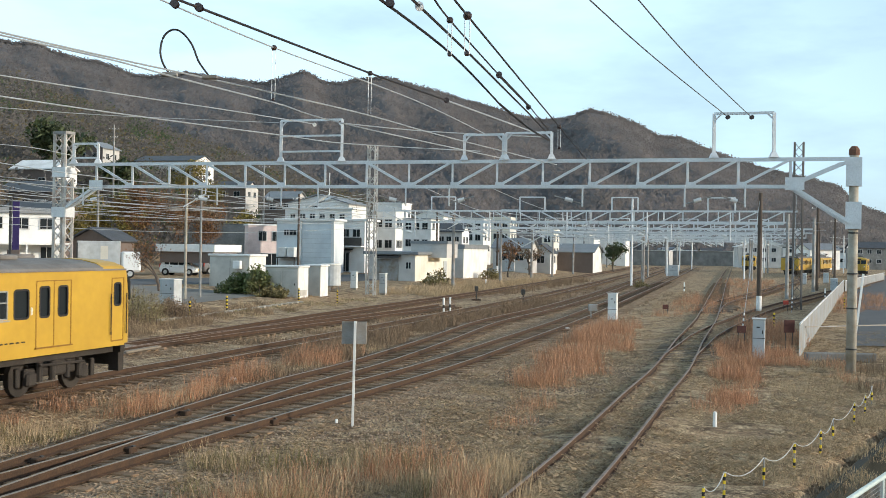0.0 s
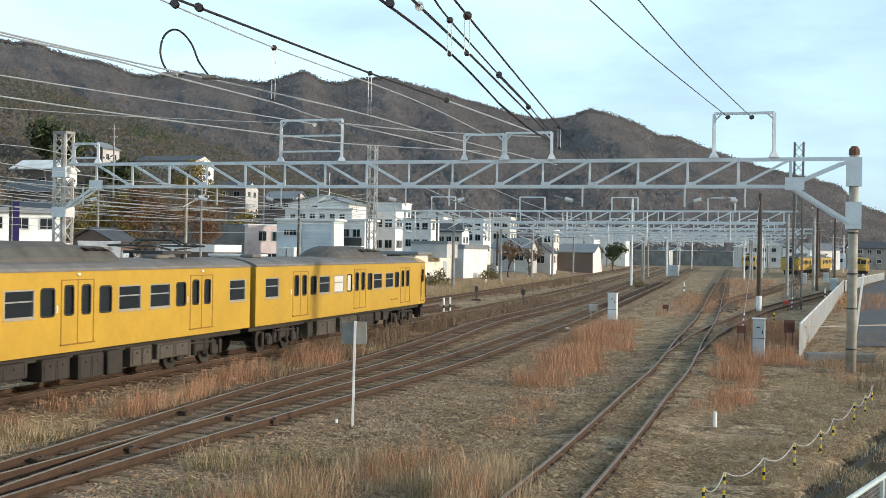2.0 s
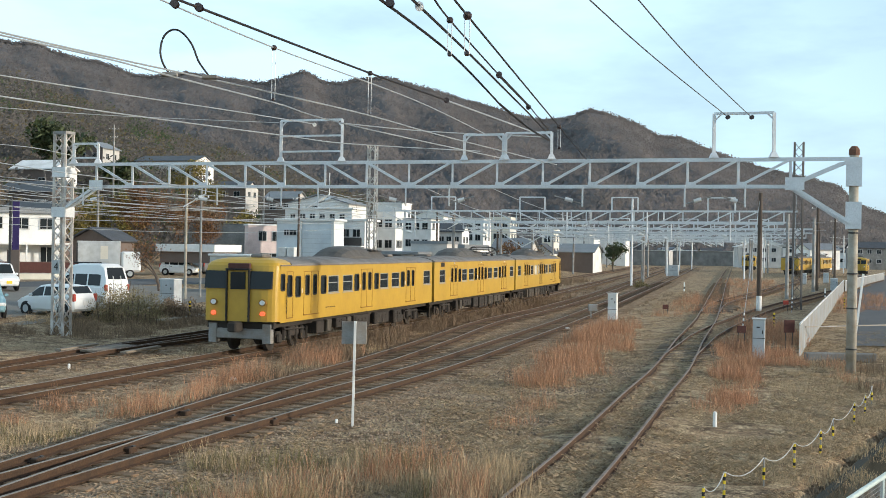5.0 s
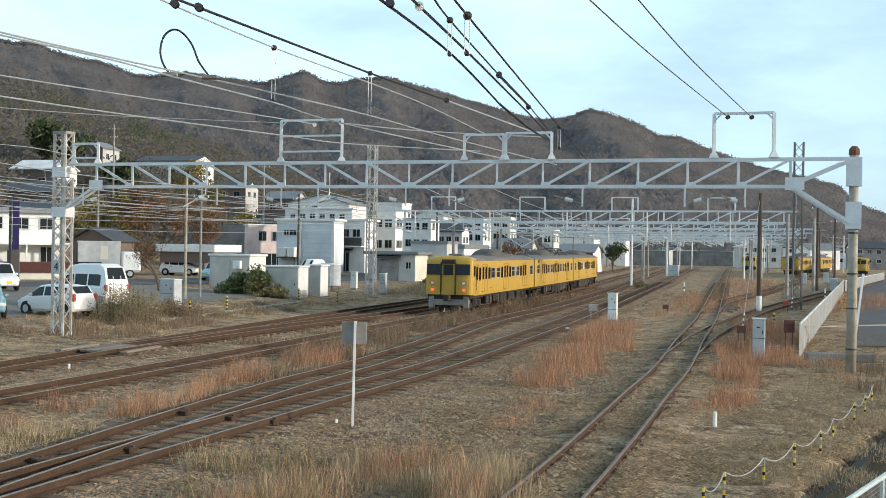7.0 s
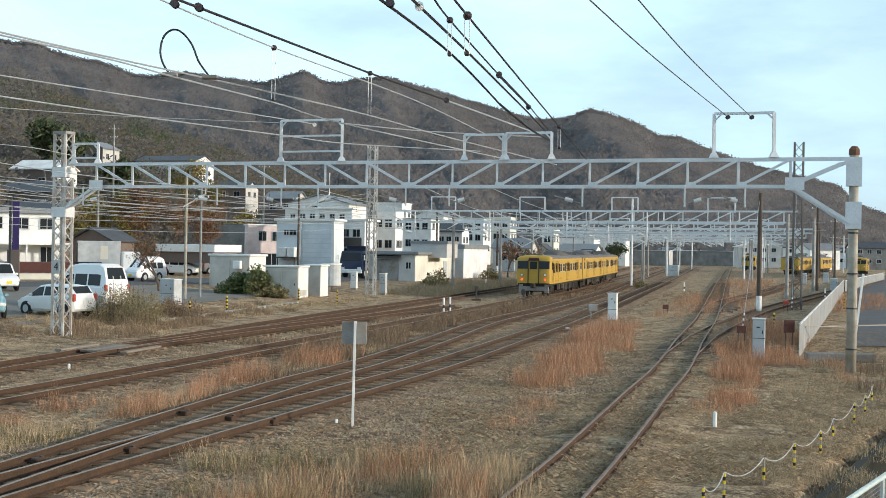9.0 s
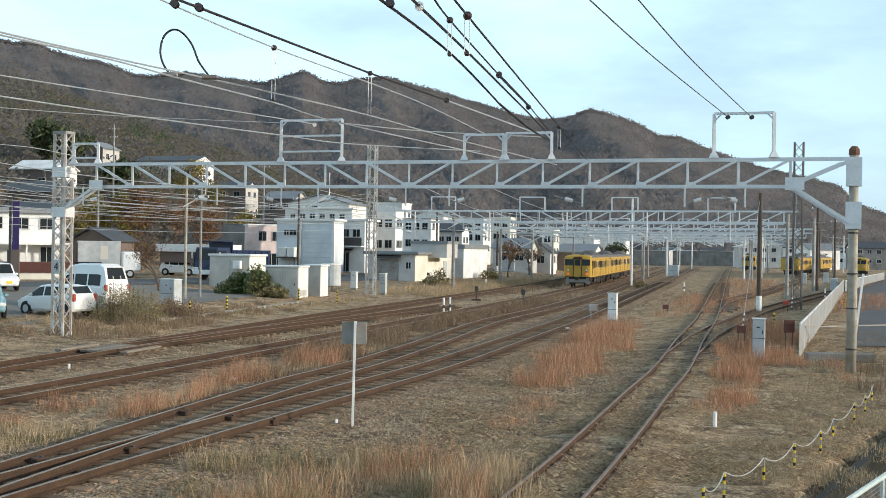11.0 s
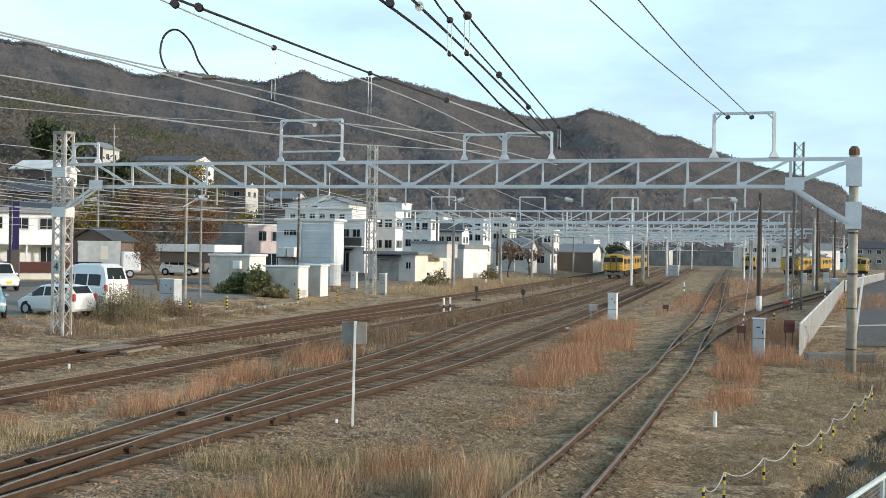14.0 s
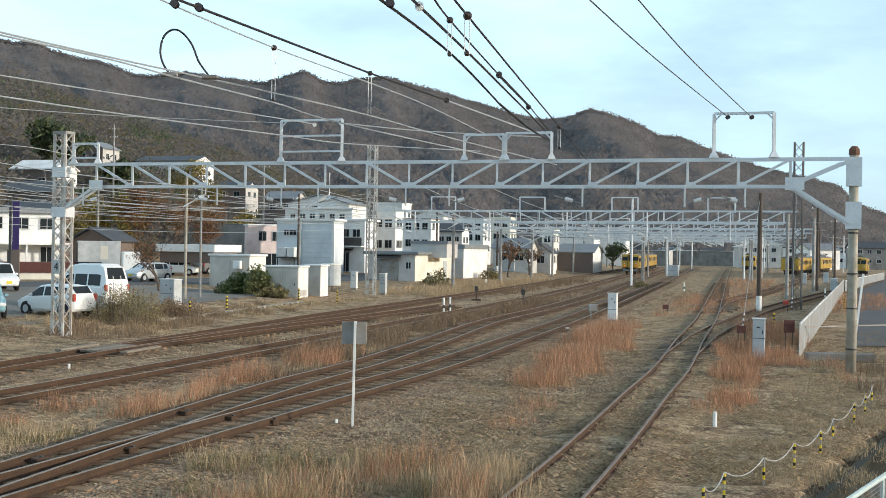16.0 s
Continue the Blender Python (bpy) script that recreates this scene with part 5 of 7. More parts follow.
# houses behind the depot, nearest first
# White sides on grey-fronted houses put the sunlight into the wall colour.
HOUSES = [
    ("white flat-roofed house with dark windows", (-6.9, 168), 3.6, 3.4, 2.0, 8.9, "wallw", "wallw", 2, [4.2, 7.2], "flat", "wallw"),
    ("white house with a red shuttered window", (-2.0, 188), 4.8, 5.0, 2.0, 8.4, "wallw", "wallw", 3, [4.5, 7.2], "slab", "roofg"),
    ("grey house with tiled gable", (3.2, 200), 4.6, 5.0, 1.5, 6.6, "wallg", "wallw", 3, [5.2], "gable_x", "roofd"),
    ("white apartment block with balconies", (7.4, 215), 6.6, 6.0, 1.5, 9.0, "wallw", "wallw", 4, [3.8, 5.8, 7.8], "flat", "wallw"),
    ("cream rendered apartment block", (13.5, 235), 4.0, 6.0, 1.5, 10.0, "wallc", "wallc", 2, [4.2, 6.3, 8.4], "flat", "wallc"),
    ("grey house with a tiled gable roof", (13.0, 175), 5.6, 6.0, 0.6, 3.9, "wallg", "wallg", 2, [2.6], "gable_x", "roofg"),
    ("little house with dark roof", (16.8, 182), 3.2, 5.0, 0.6, 3.2, "wallg", "wallw", 1, [2.2], "gable_y", "roofd"),
    ("narrow cream and brick tower house", (19.0, 202), 1.9, 6.5, 0.8, 7.2, "wallc", "wallc", 1, [3.5, 5.6], "flat", "wallc"),
    ("large pale grey warehouse", (30.0, 232), 7.6, 9.0, 0.6, 6.2, "wallw", "wallw", 0, [], "slab", "roofg"),
    ("long low shed with a grey sheet roof", (26.4, 205), 6.4, 12.0, 0.5, 3.4, "wallbrown", "wallw", 0, [], "gable_x", "roofg"),
    ("grey house under the hill", (-15.5, 200), 5.0, 6.0, 4.0, 10.0, "wallg", "wallg", 3, [6.5, 9.2], "gable_x", "roofd"),
    ("white stepped house under the hill", (-8.0, 225), 6.0, 6.0, 4.0, 12.2, "wallw", "wallw", 3, [7.2, 10.2], "flat", "wallw"),
    ("pale house with grey gable roof", (0.0, 250), 6.5, 7.0, 3.0, 10.6, "wallw", "wallw", 3, [6.2, 9.0], "gable_y", "roofg"),
    ("white terraced town house", (10.0, 275), 7.5, 7.0, 3.0, 11.0, "wallw", "wallw", 4, [6.2, 9.2], "flat", "roofg"),
    ("grey block behind the yard", (36.0, 285), 9.0, 9.0, 1.0, 9.0, "wallg", "wallw", 4, [4.0, 6.5, 9.0], "flat", "wallw"),
    ("white block with strip windows", (47.0, 300), 8.0, 9.0, 1.0, 9.5, "wallw", "wallw", 3, [4.0, 7.0], "flat", "wallw"),
    ("long grey factory hall", (64.0, 330), 18.0, 14.0, 1.0, 4.0, "conc_dark", "wallg", 0, [], "slab", "wallw"),
    ("long dark hall with white roof edge", (86.0, 345), 20.0, 14.0, 1.0, 4.1, "conc_dark", "wallb", 0, [], "slab", "wallw"),
    ("distant grey depot hall", (125.0, 340), 26.0, 14.0, 0.0, 6.2, "wallg", "wallw", 6, [4.0], "slab", "wallw"),
    ("distant grey depot shed roof", (150.0, 350), 20.0, 14.0, 0.0, 6.5, "wallg", "wallg", 4, [4.0], "slab", "roofg"),
    ("house with a dark hipped roof on the slope", (-56.0, 262), 15.0, 9.0, 15.0, 22.5, "wallg", "wallw", 4, [20.0], "gable_x", "roofd"),
    ("white-roofed house on the slope", (-57.0, 170), 7.0, 6.0, 9.0, 14.4, "wallbrown", "wallw", 2, [12.5], "gable_x", "wallw"),
    ("old brown house on the slope", (-50.5, 150), 8.0, 6.0, 5.0, 10.2, "wallbrown", "wallbrown", 3, [8.6], "gable_x", "roofd"),
    ("dark-roofed house at the foot of the slope", (-44.0, 135), 9.0, 6.0, 3.0, 7.0, "wallbrown", "wallbrown", 3, [5.5], "gable_x", "roofd"),
    ("grey house among the trees on the slope", (-40.0, 235), 7.0, 6.0, 9.0, 15.2, "wallbrown", "wallg", 2, [14.0], "gable_x", "roofd"),
    ("grey house high on the slope", (-66.0, 225), 6.0, 6.0, 16.0, 22.0, "wallbrown", "wallg", 2, [20.5], "gable_y", "roofg"),
    ("dull brown house between the trees", (-27.5, 215), 6.0, 6.0, 6.0, 12.4, "wallbrown", "wallg", 2, [11.0], "gable_x", "roofg"),
]
for lab, c, w, l, z0, z1, fm, sm_, nx, zs, rf, rm in HOUSES:
    g = land(c[0], c[1])
    building(lab, c, w, l, min(z0, g), z1, fm, sm_, fwin=grid(0.3, w - 0.3, nx, zs, min(1.3, 0.6 * w / max(nx, 1)), 1.15), swin=grid(0.4, l - 0.4, 2, zs, 1.1, 1.1) if nx else (), roof=rf, roofmat=rm, rise=1.4, category="house" if "house" in lab else "building")


# the crowded roofs of the far town beyond the yard
_r = random.Random(31)
for i in range(34):
    y = _r.uniform(300, 420)
    x = _r.uniform(0.10, 0.40) * y
    w, l = _r.uniform(6, 13), _r.uniform(5, 9)
    hgt = _r.uniform(3.4, 6.4)
    if 0.18 < x / y < 0.285:
        y, w, hgt = 395 + 0.25 * (y - 300), w * 0.55, hgt * 0.7
        x = x * y / 360
    building(_r.choice(("far pale town house with small windows", "far grey town house with small windows", "far white block with rows of windows")), (x, y), w, l, -0.2, hgt, _r.choice(("wallw", "wallg", "wallw", "conc_dark", "wallb")), _r.choice(("wallw", "wallc")), fwin=grid(0.5, w - 0.5, max(2, int(w / 2.6)), [z for z in (2.0, 4.6, 7.0) if z < hgt - 0.8], 1.2, 1.1), roof=_r.choice(("flat", "gable_x", "gable_y", "slab")), roofmat=_r.choice(("roofg", "roofd", "wallw")), category="house", ang=_r.uniform(-0.5, 0.3))


# ---- paved surfaces ----
def sheet(name, label, mat_, pts, lift, category, n=24):
    """A paved strip between two edges of the plan, draped on the land."""
    (a0, a1), (b0, b1) = pts
    mb = MB()
    m = 10
    vs = []
    for i in range(n + 1):
        t = i / n
        p, q = Vector(a0).lerp(Vector(a1), t), Vector(b0).lerp(Vector(b1), t)
        for j in range(m + 1):
            r = p.lerp(q, j / m)
            vs.append((r.x, r.y, land(r.x, r.y) + lift))
    mb.add(vs, [(i * (m + 1) + j, i * (m + 1) + j + 1, (i + 1) * (m + 1) + j + 1, (i + 1) * (m + 1) + j) for i in range(n) for j in range(m)])
    tagged(part(name, mb, mat_), label, category, kind="structure")


sheet("parking_lot", "worn grey gravel parking lot", M["parking"], (((-18.0, 50), (-11.5, 84)), ((-46, 50), (-22.0, 84))), 0.02, "parking lot")
STREET = through_track([(-55, 26), (-43, 50), (-27.9, 80), (-22.8, 90), (-17.6, 100), (-12.9, 110), (-9.3, 119), (-5.9, 131), (-0.6, 150), (6.6, 175), (42.9, 300)])


def street():
    vs = []
    ys = [20 + 3 * i for i in range(60)]
    for y in ys:
        m, nn, d = normal(STREET, y)
        for k in range(7):
            p = Vector((STREET(y), y, 0)) + nn * (k - 3) * 1.1
            vs.append((p.x, p.y, land(p.x, p.y) + 0.035))
    mb = MB().add(vs, [(i * 7 + j, i * 7 + j + 1, (i + 1) * 7 + j + 1, (i + 1) * 7 + j) for i in range(len(ys) - 1) for j in range(6)])
    tagged(part("street", mb, M["asphalt"]), "grey asphalt street behind the parking lot", "road", kind="structure")


street()
sheet("yard_pavement", "grey asphalt service yard beside the fence", M["asphalt"], (((17.5, 50), (80, 225)), ((70, 50), (170, 225))), 0.05, "pavement", 40)
sheet("lane", "grey asphalt lane beside the ditch", M["asphalt"], (((4.0, 8), (17, 48)), ((30, 8), (60, 48))), -1.0, "road", 30)


# ---- vehicles ----
def wheel(parent, x, y, r, w):
    t = part("wheel", MB().tube([(x - w / 2, y, r), (x - w * 0.3, y, r), (x + w * 0.3, y, r), (x + w / 2, y, r)], [r * 0.9, r, r, r * 0.9], 18), M["tyre"], parent)
    s = 1 if x > 0 else -1
    part("rim", MB().tube([(x + s * w * 0.42, y, r), (x + s * w * 0.53, y, r)], [r * 0.64, r * 0.58], 14), M["cars"], t)


def shell_car(label, name, L, W, rows, sides, screens, body, wheels, category, group="parked vehicles", lower=None, wheel_r=0.3, glass_top=0.93):
    """A car lofted from stations (y, sill, belt, roof, half width at belt, half width at roof); +y is forward.
    sides: spans (y0, y1) of the side glass; screens: pairs of stations between which the front or rear glass lies."""
    c = thing(name, label, category, group=group)
    st = [[r[k] for r in rows] for k in range(6)]

    def sec(y):
        return [float(np.interp(y, st[0], st[k])) for k in range(1, 6)]

    def ring(y):
        a, b2, t, w, v = sec(y)
        h = [(w * 0.90, a), (w * 0.985, a + 0.10), (w, (a + b2) / 2), (w * 0.98, b2 - 0.03), (w * 0.955, b2), (v, t - 0.07), (v * 0.86, t - 0.012), (v * 0.4, t + 0.012)]
        return [Vector((x, y, z)) for x, z in h] + [Vector((-x, y, z)) for x, z in reversed(h)]

    ys = sorted({round(r[0], 3) for r in rows} | {round(rows[0][0] + L * i / 22, 3) for i in range(1, 22)})
    rings = [ring(y) for y in ys]
    part("body", MB().loft(rings), M[body], c, smooth=False)
    for s in (-1, 1):
        for y0, y1 in sides:
            q = MB()
            n = 5
            pts = []
            for i in range(n + 1):
                y = y0 + (y1 - y0) * i / n
                a, b2, t, w, v = sec(y)
                for f in (0.06, glass_top):
                    pts.append((s * (w * 0.955 + (v - w * 0.955) * f + 0.006), y, b2 + (t - 0.07 - b2) * f))
            q.add(pts, [(2 * i, 2 * i + 2, 2 * i + 3, 2 * i + 1) if s > 0 else (2 * i + 1, 2 * i + 3, 2 * i + 2, 2 * i) for i in range(n)])
            part("side_window", q, M["glassd"], c)
        q = MB()
        for y0, y1 in sides[:2]:
            a, b2, t, w, v = sec((y0 + y1) / 2)
            q.box((s * (w + 0.003), y0 - 0.05, (a + b2) / 2 + 0.06), (0.008, 0.012, b2 - a - 0.2))
            q.bbox((s * (w + 0.012), y0 + 0.14, b2 - 0.12), (0.03, 0.16, 0.03), 0.008)
        part("door_seam", q, M["steel_dark"], c)
        for y in wheels:
            wd = sec(y)[3]
            part("wheel_arch", MB().tube([(s * (wd - 0.12), y, wheel_r), (s * (wd + 0.004), y, wheel_r)], wheel_r * 1.16, 20), M["black"], c)
            wheel(c, s * (wd - 0.07), y, wheel_r, 0.19)
        a, b2, t, w, v = sec(rows[-1][0] - 0.12)
        part("headlight", MB().bbox((s * w * 0.74, rows[-1][0] - 0.10, b2 - 0.10), (0.36, 0.24, 0.17), 0.05), M["white"], c)
        a, b2, t, w, v = sec(rows[0][0] + 0.08)
        part("tail_lamp", MB().bbox((s * w * 0.88, rows[0][0] + 0.06, b2 - 0.02), (0.17, 0.14, 0.36), 0.03), M["red"], c)
        ym = max(y1 for _, y1 in sides)
        a, b2, t, w, v = sec(ym - 0.15)
        part("mirror", MB().bbox((s * (w + 0.09), ym - 0.12, b2 + 0.08), (0.17, 0.11, 0.13), 0.03), M[body], c)
        if lower:
            a, b2, t, w, v = sec(0)
            part("lower_panel", MB().bbox((s * (w - 0.005), 0, a + 0.26), (0.03, L * 0.93, 0.34), 0.01), M[lower], c, "grey lower side panel")
    for i, j, sgn in screens:
        p, r = ring(rows[i][0]), ring(rows[j][0])
        q = [p[6], p[9], r[9], r[6]]
        q = [v.lerp(sum(q, Vector()) / 4, 0.07) + Vector((0, 0.012 * sgn, 0.012)) for v in q]
        part("windscreen" if sgn > 0 else "rear_window", MB().add(q, [(0, 1, 2, 3) if sgn < 0 else (3, 2, 1, 0)]), M["glassd"], c)
    part("number_plate", MB().box((0, rows[-1][0] + 0.012, 0.48), (0.33, 0.02, 0.17)), M["stripe_y"], c)
    part("rear_plate", MB().box((0, rows[0][0] - 0.012, 0.62), (0.33, 0.02, 0.17)), M["white"], c)
    return c


def hatchback(label, body, L=3.7, W=1.6, H=1.46, group="parked vehicles"):
    w, f = W / 2, L / 2
    rows = [(-f, 0.36, 0.80, 0.86, w * 0.86, w * 0.74), (-f + 0.10, 0.24, 0.92, 1.06, w * 0.96, w * 0.78), (-f + 0.42, 0.22, 0.96, H - 0.06, w, w * 0.80), (-f + 1.0, 0.22, 0.94, H, w, w * 0.80), (0.1, 0.22, 0.90, H, w, w * 0.80), (0.45, 0.22, 0.89, H - 0.05, w, w * 0.80),
            (f - 0.75, 0.22, 0.87, 0.98, w * 0.99, w * 0.86), (f - 0.35, 0.23, 0.80, 0.86, w * 0.95, w * 0.80), (f - 0.06, 0.28, 0.66, 0.72, w * 0.84, w * 0.68), (f, 0.36, 0.56, 0.62, w * 0.72, w * 0.56)]
    return shell_car(label, "car", L, W, rows, [(-f + 0.52, -f + 0.98), (-f + 1.06, 0.02), (0.10, f - 0.98)], [(6, 5, 1), (1, 2, -1)], body, (-f + 0.62, f - 0.68), "car", group)


def high_van(label, body, lower, L=4.9, W=1.72, H=2.28, group="parked vehicles", category="van"):
    w, f = W / 2, L / 2
    k = H / 2.28
    rows = [(-f, 0.40, 1.05 * k, 1.12 * k, w * 0.95, w * 0.9), (-f + 0.06, 0.28, 1.10 * k, 1.5 * k, w, w * 0.88), (-f + 0.28, 0.26, 1.12 * k, 2.12 * k, w, w * 0.80), (-f + 0.6, 0.26, 1.12 * k, H, w, w * 0.78), (f - 1.9, 0.26, 1.12 * k, H, w, w * 0.78),
            (f - 1.2, 0.26, 1.11 * k, H - 0.12 * k, w, w * 0.80), (f - 0.42, 0.26, 1.08 * k, 1.25 * k, w * 0.98, w * 0.84), (f - 0.1, 0.28, 0.98 * k, 1.06 * k, w * 0.92, w * 0.76), (f, 0.38, 0.78 * k, 0.84 * k, w * 0.84, w * 0.66)]
    n = 3
    a, b2 = -f + 0.4, f - 0.75
    sp = [(a + (b2 - a) * i / n + 0.05, a + (b2 - a) * (i + 1) / n - 0.05) for i in range(n)]
    return shell_car(label, "van", L, W, rows, sp[::-1], [(6, 5, 1), (1, 2, -1)], body, (-f + 0.95, f - 0.85), category, group, lower, 0.32, 0.58)


def park(v, x, y, az, lift=0.03):
    v.matrix_basis = Matrix.Translation((x, y, land(x, y) + lift)) @ Matrix.Rotation(-radians(az), 4, "Z")
    return v


van = park(high_van("white high-roof van with grey lower panels, parked", "carw", "carg", 4.2, 1.62, 2.3), -18.3, 60.5, -57)
part("roof_hatch", MB().bbox((0.1, 0.3, 2.32), (0.8, 1.3, 0.09), 0.03), M["black"], van)
q = MB()
for x in (-0.25, 0.25):
    q.beam((x, -2.15, 0.9), (x, -2.01, 1.7), 0.035)
for z in (1.0, 1.25, 1.5):
    q.beam((-0.25, -2.12 + 0.15 * (z - 1), z), (0.25, -2.12 + 0.15 * (z - 1), z), 0.03)
part("rear_ladder", q, M["cars"], van)
park(hatchback("white compact hatchback with dark rear glass, parked", "carw", 3.7, 1.6, 1.46), -18.2, 55.0, -62)
park(hatchback("small white box car facing out, parked", "carw", 3.4, 1.48, 1.62), -27.0, 71.0, 140)
park(hatchback("pale blue little car, parked", "carb", 3.4, 1.48, 1.6), -20.55, 52.3, 150)
park(hatchback("white delivery car, parked", "carw", 3.6, 1.5, 1.55), -24.3, 108, 100)
park(hatchback("dark car parked by the retaining wall", "carg", 3.8, 1.6, 1.5), -22.0, 115, 60)
park(hatchback("grey car parked before the white house", "carg", 3.8, 1.6, 1.5), -34.8, 90.5, 70)
tb = park(thing("box_truck", "small box truck with an open side and faded picture panel", "truck", group="parked vehicles"), -28.2, 97.5, 70, 0.0)
part("cargo_box", MB().bbox((0, -0.6, 2.0), (1.9, 3.4, 2.1), 0.04), M["cabinet"], tb, "pale grey cargo box")
part("picture_panel", MB().box((0.96, -0.2, 2.1), (0.02, 0.6, 1.1)), M["wallc"], tb, "faded orange picture")
part("cab", MB().bbox((0, 2.0, 1.35), (1.8, 1.6, 1.7), 0.15), M["carw"], tb)
# black sheet stands for the shade inside the open box
part("open_bay", MB().box((0.0, -2.32, 2.0), (1.6, 0.03, 1.8)), M["black"], tb)
for x in (-0.8, 0.8):
    for y in (-1.5, 1.9):
        wheel(tb, x, y, 0.36, 0.22)


def dump_truck():
    t = thing("dump_truck", "dark navy dump truck driving along the street", "truck")
    part("chassis", MB().box((0, 0, 0.85), (1.0, 7.4, 0.25)), M["steel_dark"], t)
    rings = [[(-1.2, y, 0.75), (1.2, y, 0.75), (1.22, y, 1.7), (1.08, y2, 2.75), (-1.08, y2, 2.75), (-1.22, y, 1.7)] for y, y2 in ((1.75, 1.8), (3.65, 3.45))]
    cab_ = part("cab", MB().loft(rings), M["carn"], t, "navy cab")
    part("windscreen", MB().loft([[(-1.1, 3.675, 1.75), (1.1, 3.675, 1.75), (0.98, 3.49, 2.6), (-0.98, 3.49, 2.6)], [(-1.1, 3.60, 1.75), (1.1, 3.60, 1.75), (0.98, 3.4, 2.6), (-0.98, 3.4, 2.6)]]), M["glassd"], cab_)
    for s in (-1, 1):
        part("cab_window", MB().box((s * 1.17, 2.9, 2.15), (0.06, 1.0, 0.7), m=Matrix.Rotation(-s * 0.1, 4, "Y")), M["glassd"], cab_)
        part("mirror", MB().bbox((s * 1.42, 3.6, 2.1), (0.12, 0.1, 0.55), 0.03), M["white"], cab_)
        part("headlight", MB().bbox((s * 0.9, 3.68, 1.0), (0.4, 0.08, 0.22), 0.03), M["white"], cab_)
    part("bumper", MB().bbox((0, 3.7, 0.7), (2.4, 0.2, 0.4), 0.05), M["white"], cab_)
    tip = part("tipper_body", MB().loft([[(-1.2, -3.7, 1.15), (1.2, -3.7, 1.15), (1.2, 1.45, 1.15), (-1.2, 1.45, 1.15)], [(-1.24, -3.85, 2.55), (1.24, -3.85, 2.55), (1.24, 1.5, 2.55), (-1.24, 1.5, 2.55)]]), M["carn"], t, "navy tipper body")
    part("head_board", MB().bbox((0, 1.58, 2.3), (2.45, 0.14, 2.0), 0.03), M["carn"], tip)
    part("cab_guard", MB().bbox((0, 2.2, 3.25), (2.3, 1.3, 0.1), 0.03), M["carn"], tip)
    for s in (-1, 1):
        for i in range(6):
            part("rib", MB().beam((s * 1.22, -3.4 + i * 0.9, 1.15), (s * 1.26, -3.4 + i * 0.9, 2.5), 0.09, 0.06), M["carn"], tip)
        part("side_guard", MB().bbox((s * 1.12, 0.3, 0.75), (0.08, 2.2, 0.55), 0.02), M["wallbrown"], t)
        for y in (2.6, -1.5, -2.8):
            wheel(t, s * 1.0, y, 0.5, 0.32)
    return t


TRUCK = dump_truck()
KEI = high_van("white boxy little van driving along the street", "carw", None, 3.4, 1.48, 1.88, "")
BLUE = hatchback("pale blue little car driving along the street", "carb", 3.4, 1.48, 1.6, "")
SILVER = hatchback("silver car driving along the street", "cars", 3.9, 1.66, 1.45, "")


_sy = np.linspace(-140, 300, 2201)
_sx = np.array([STREET(float(y)) for y in _sy])
_sd = np.concatenate([[0], np.cumsum(np.hypot(np.diff(_sx), np.diff(_sy)))])


def street_rows(t0, y0, speed, lane=0.0):
    """Rows for a vehicle that passes y0 at t0 seconds and drives towards the station at a steady speed."""
    rows = []
    s0 = float(np.interp(y0, _sy, _sd))
    for i in range(33):
        t = i * 0.5
        y = float(np.interp(s0 - speed * (t - t0), _sd, _sy))
        m, nn, d = normal(STREET, y)
        p = Vector((STREET(y), y, 0)) + nn * lane
        rows.append((t, Matrix.Translation((p.x, p.y, land(p.x, p.y) + 0.04)) @ Matrix.Rotation(math.pi - math.atan2(d.x, d.y), 4, "Z")))
    return rows


# yellow cars stabled on the far yard tracks
STABLED = [copy_thing(CARS[1], Matrix.Translation((60.6, 199, 0)) @ Matrix.Rotation(-0.42, 4, "Z")), copy_thing(CARS[1], Matrix.Translation((73, 226, 0)) @ Matrix.Rotation(-0.42, 4, "Z")),
           copy_thing(CARS[0], Matrix.Translation((64.5, 245, 0)) @ Matrix.Rotation(math.pi - 0.27, 4, "Z")), copy_thing(CARS[0], Matrix.Translation((73.4, 205, 0)) @ Matrix.Rotation(math.pi - 0.37, 4, "Z"))]
for s in STABLED:
    tagged(s, "yellow train car stabled on a distant yard track", "train car", "stabled yellow cars")


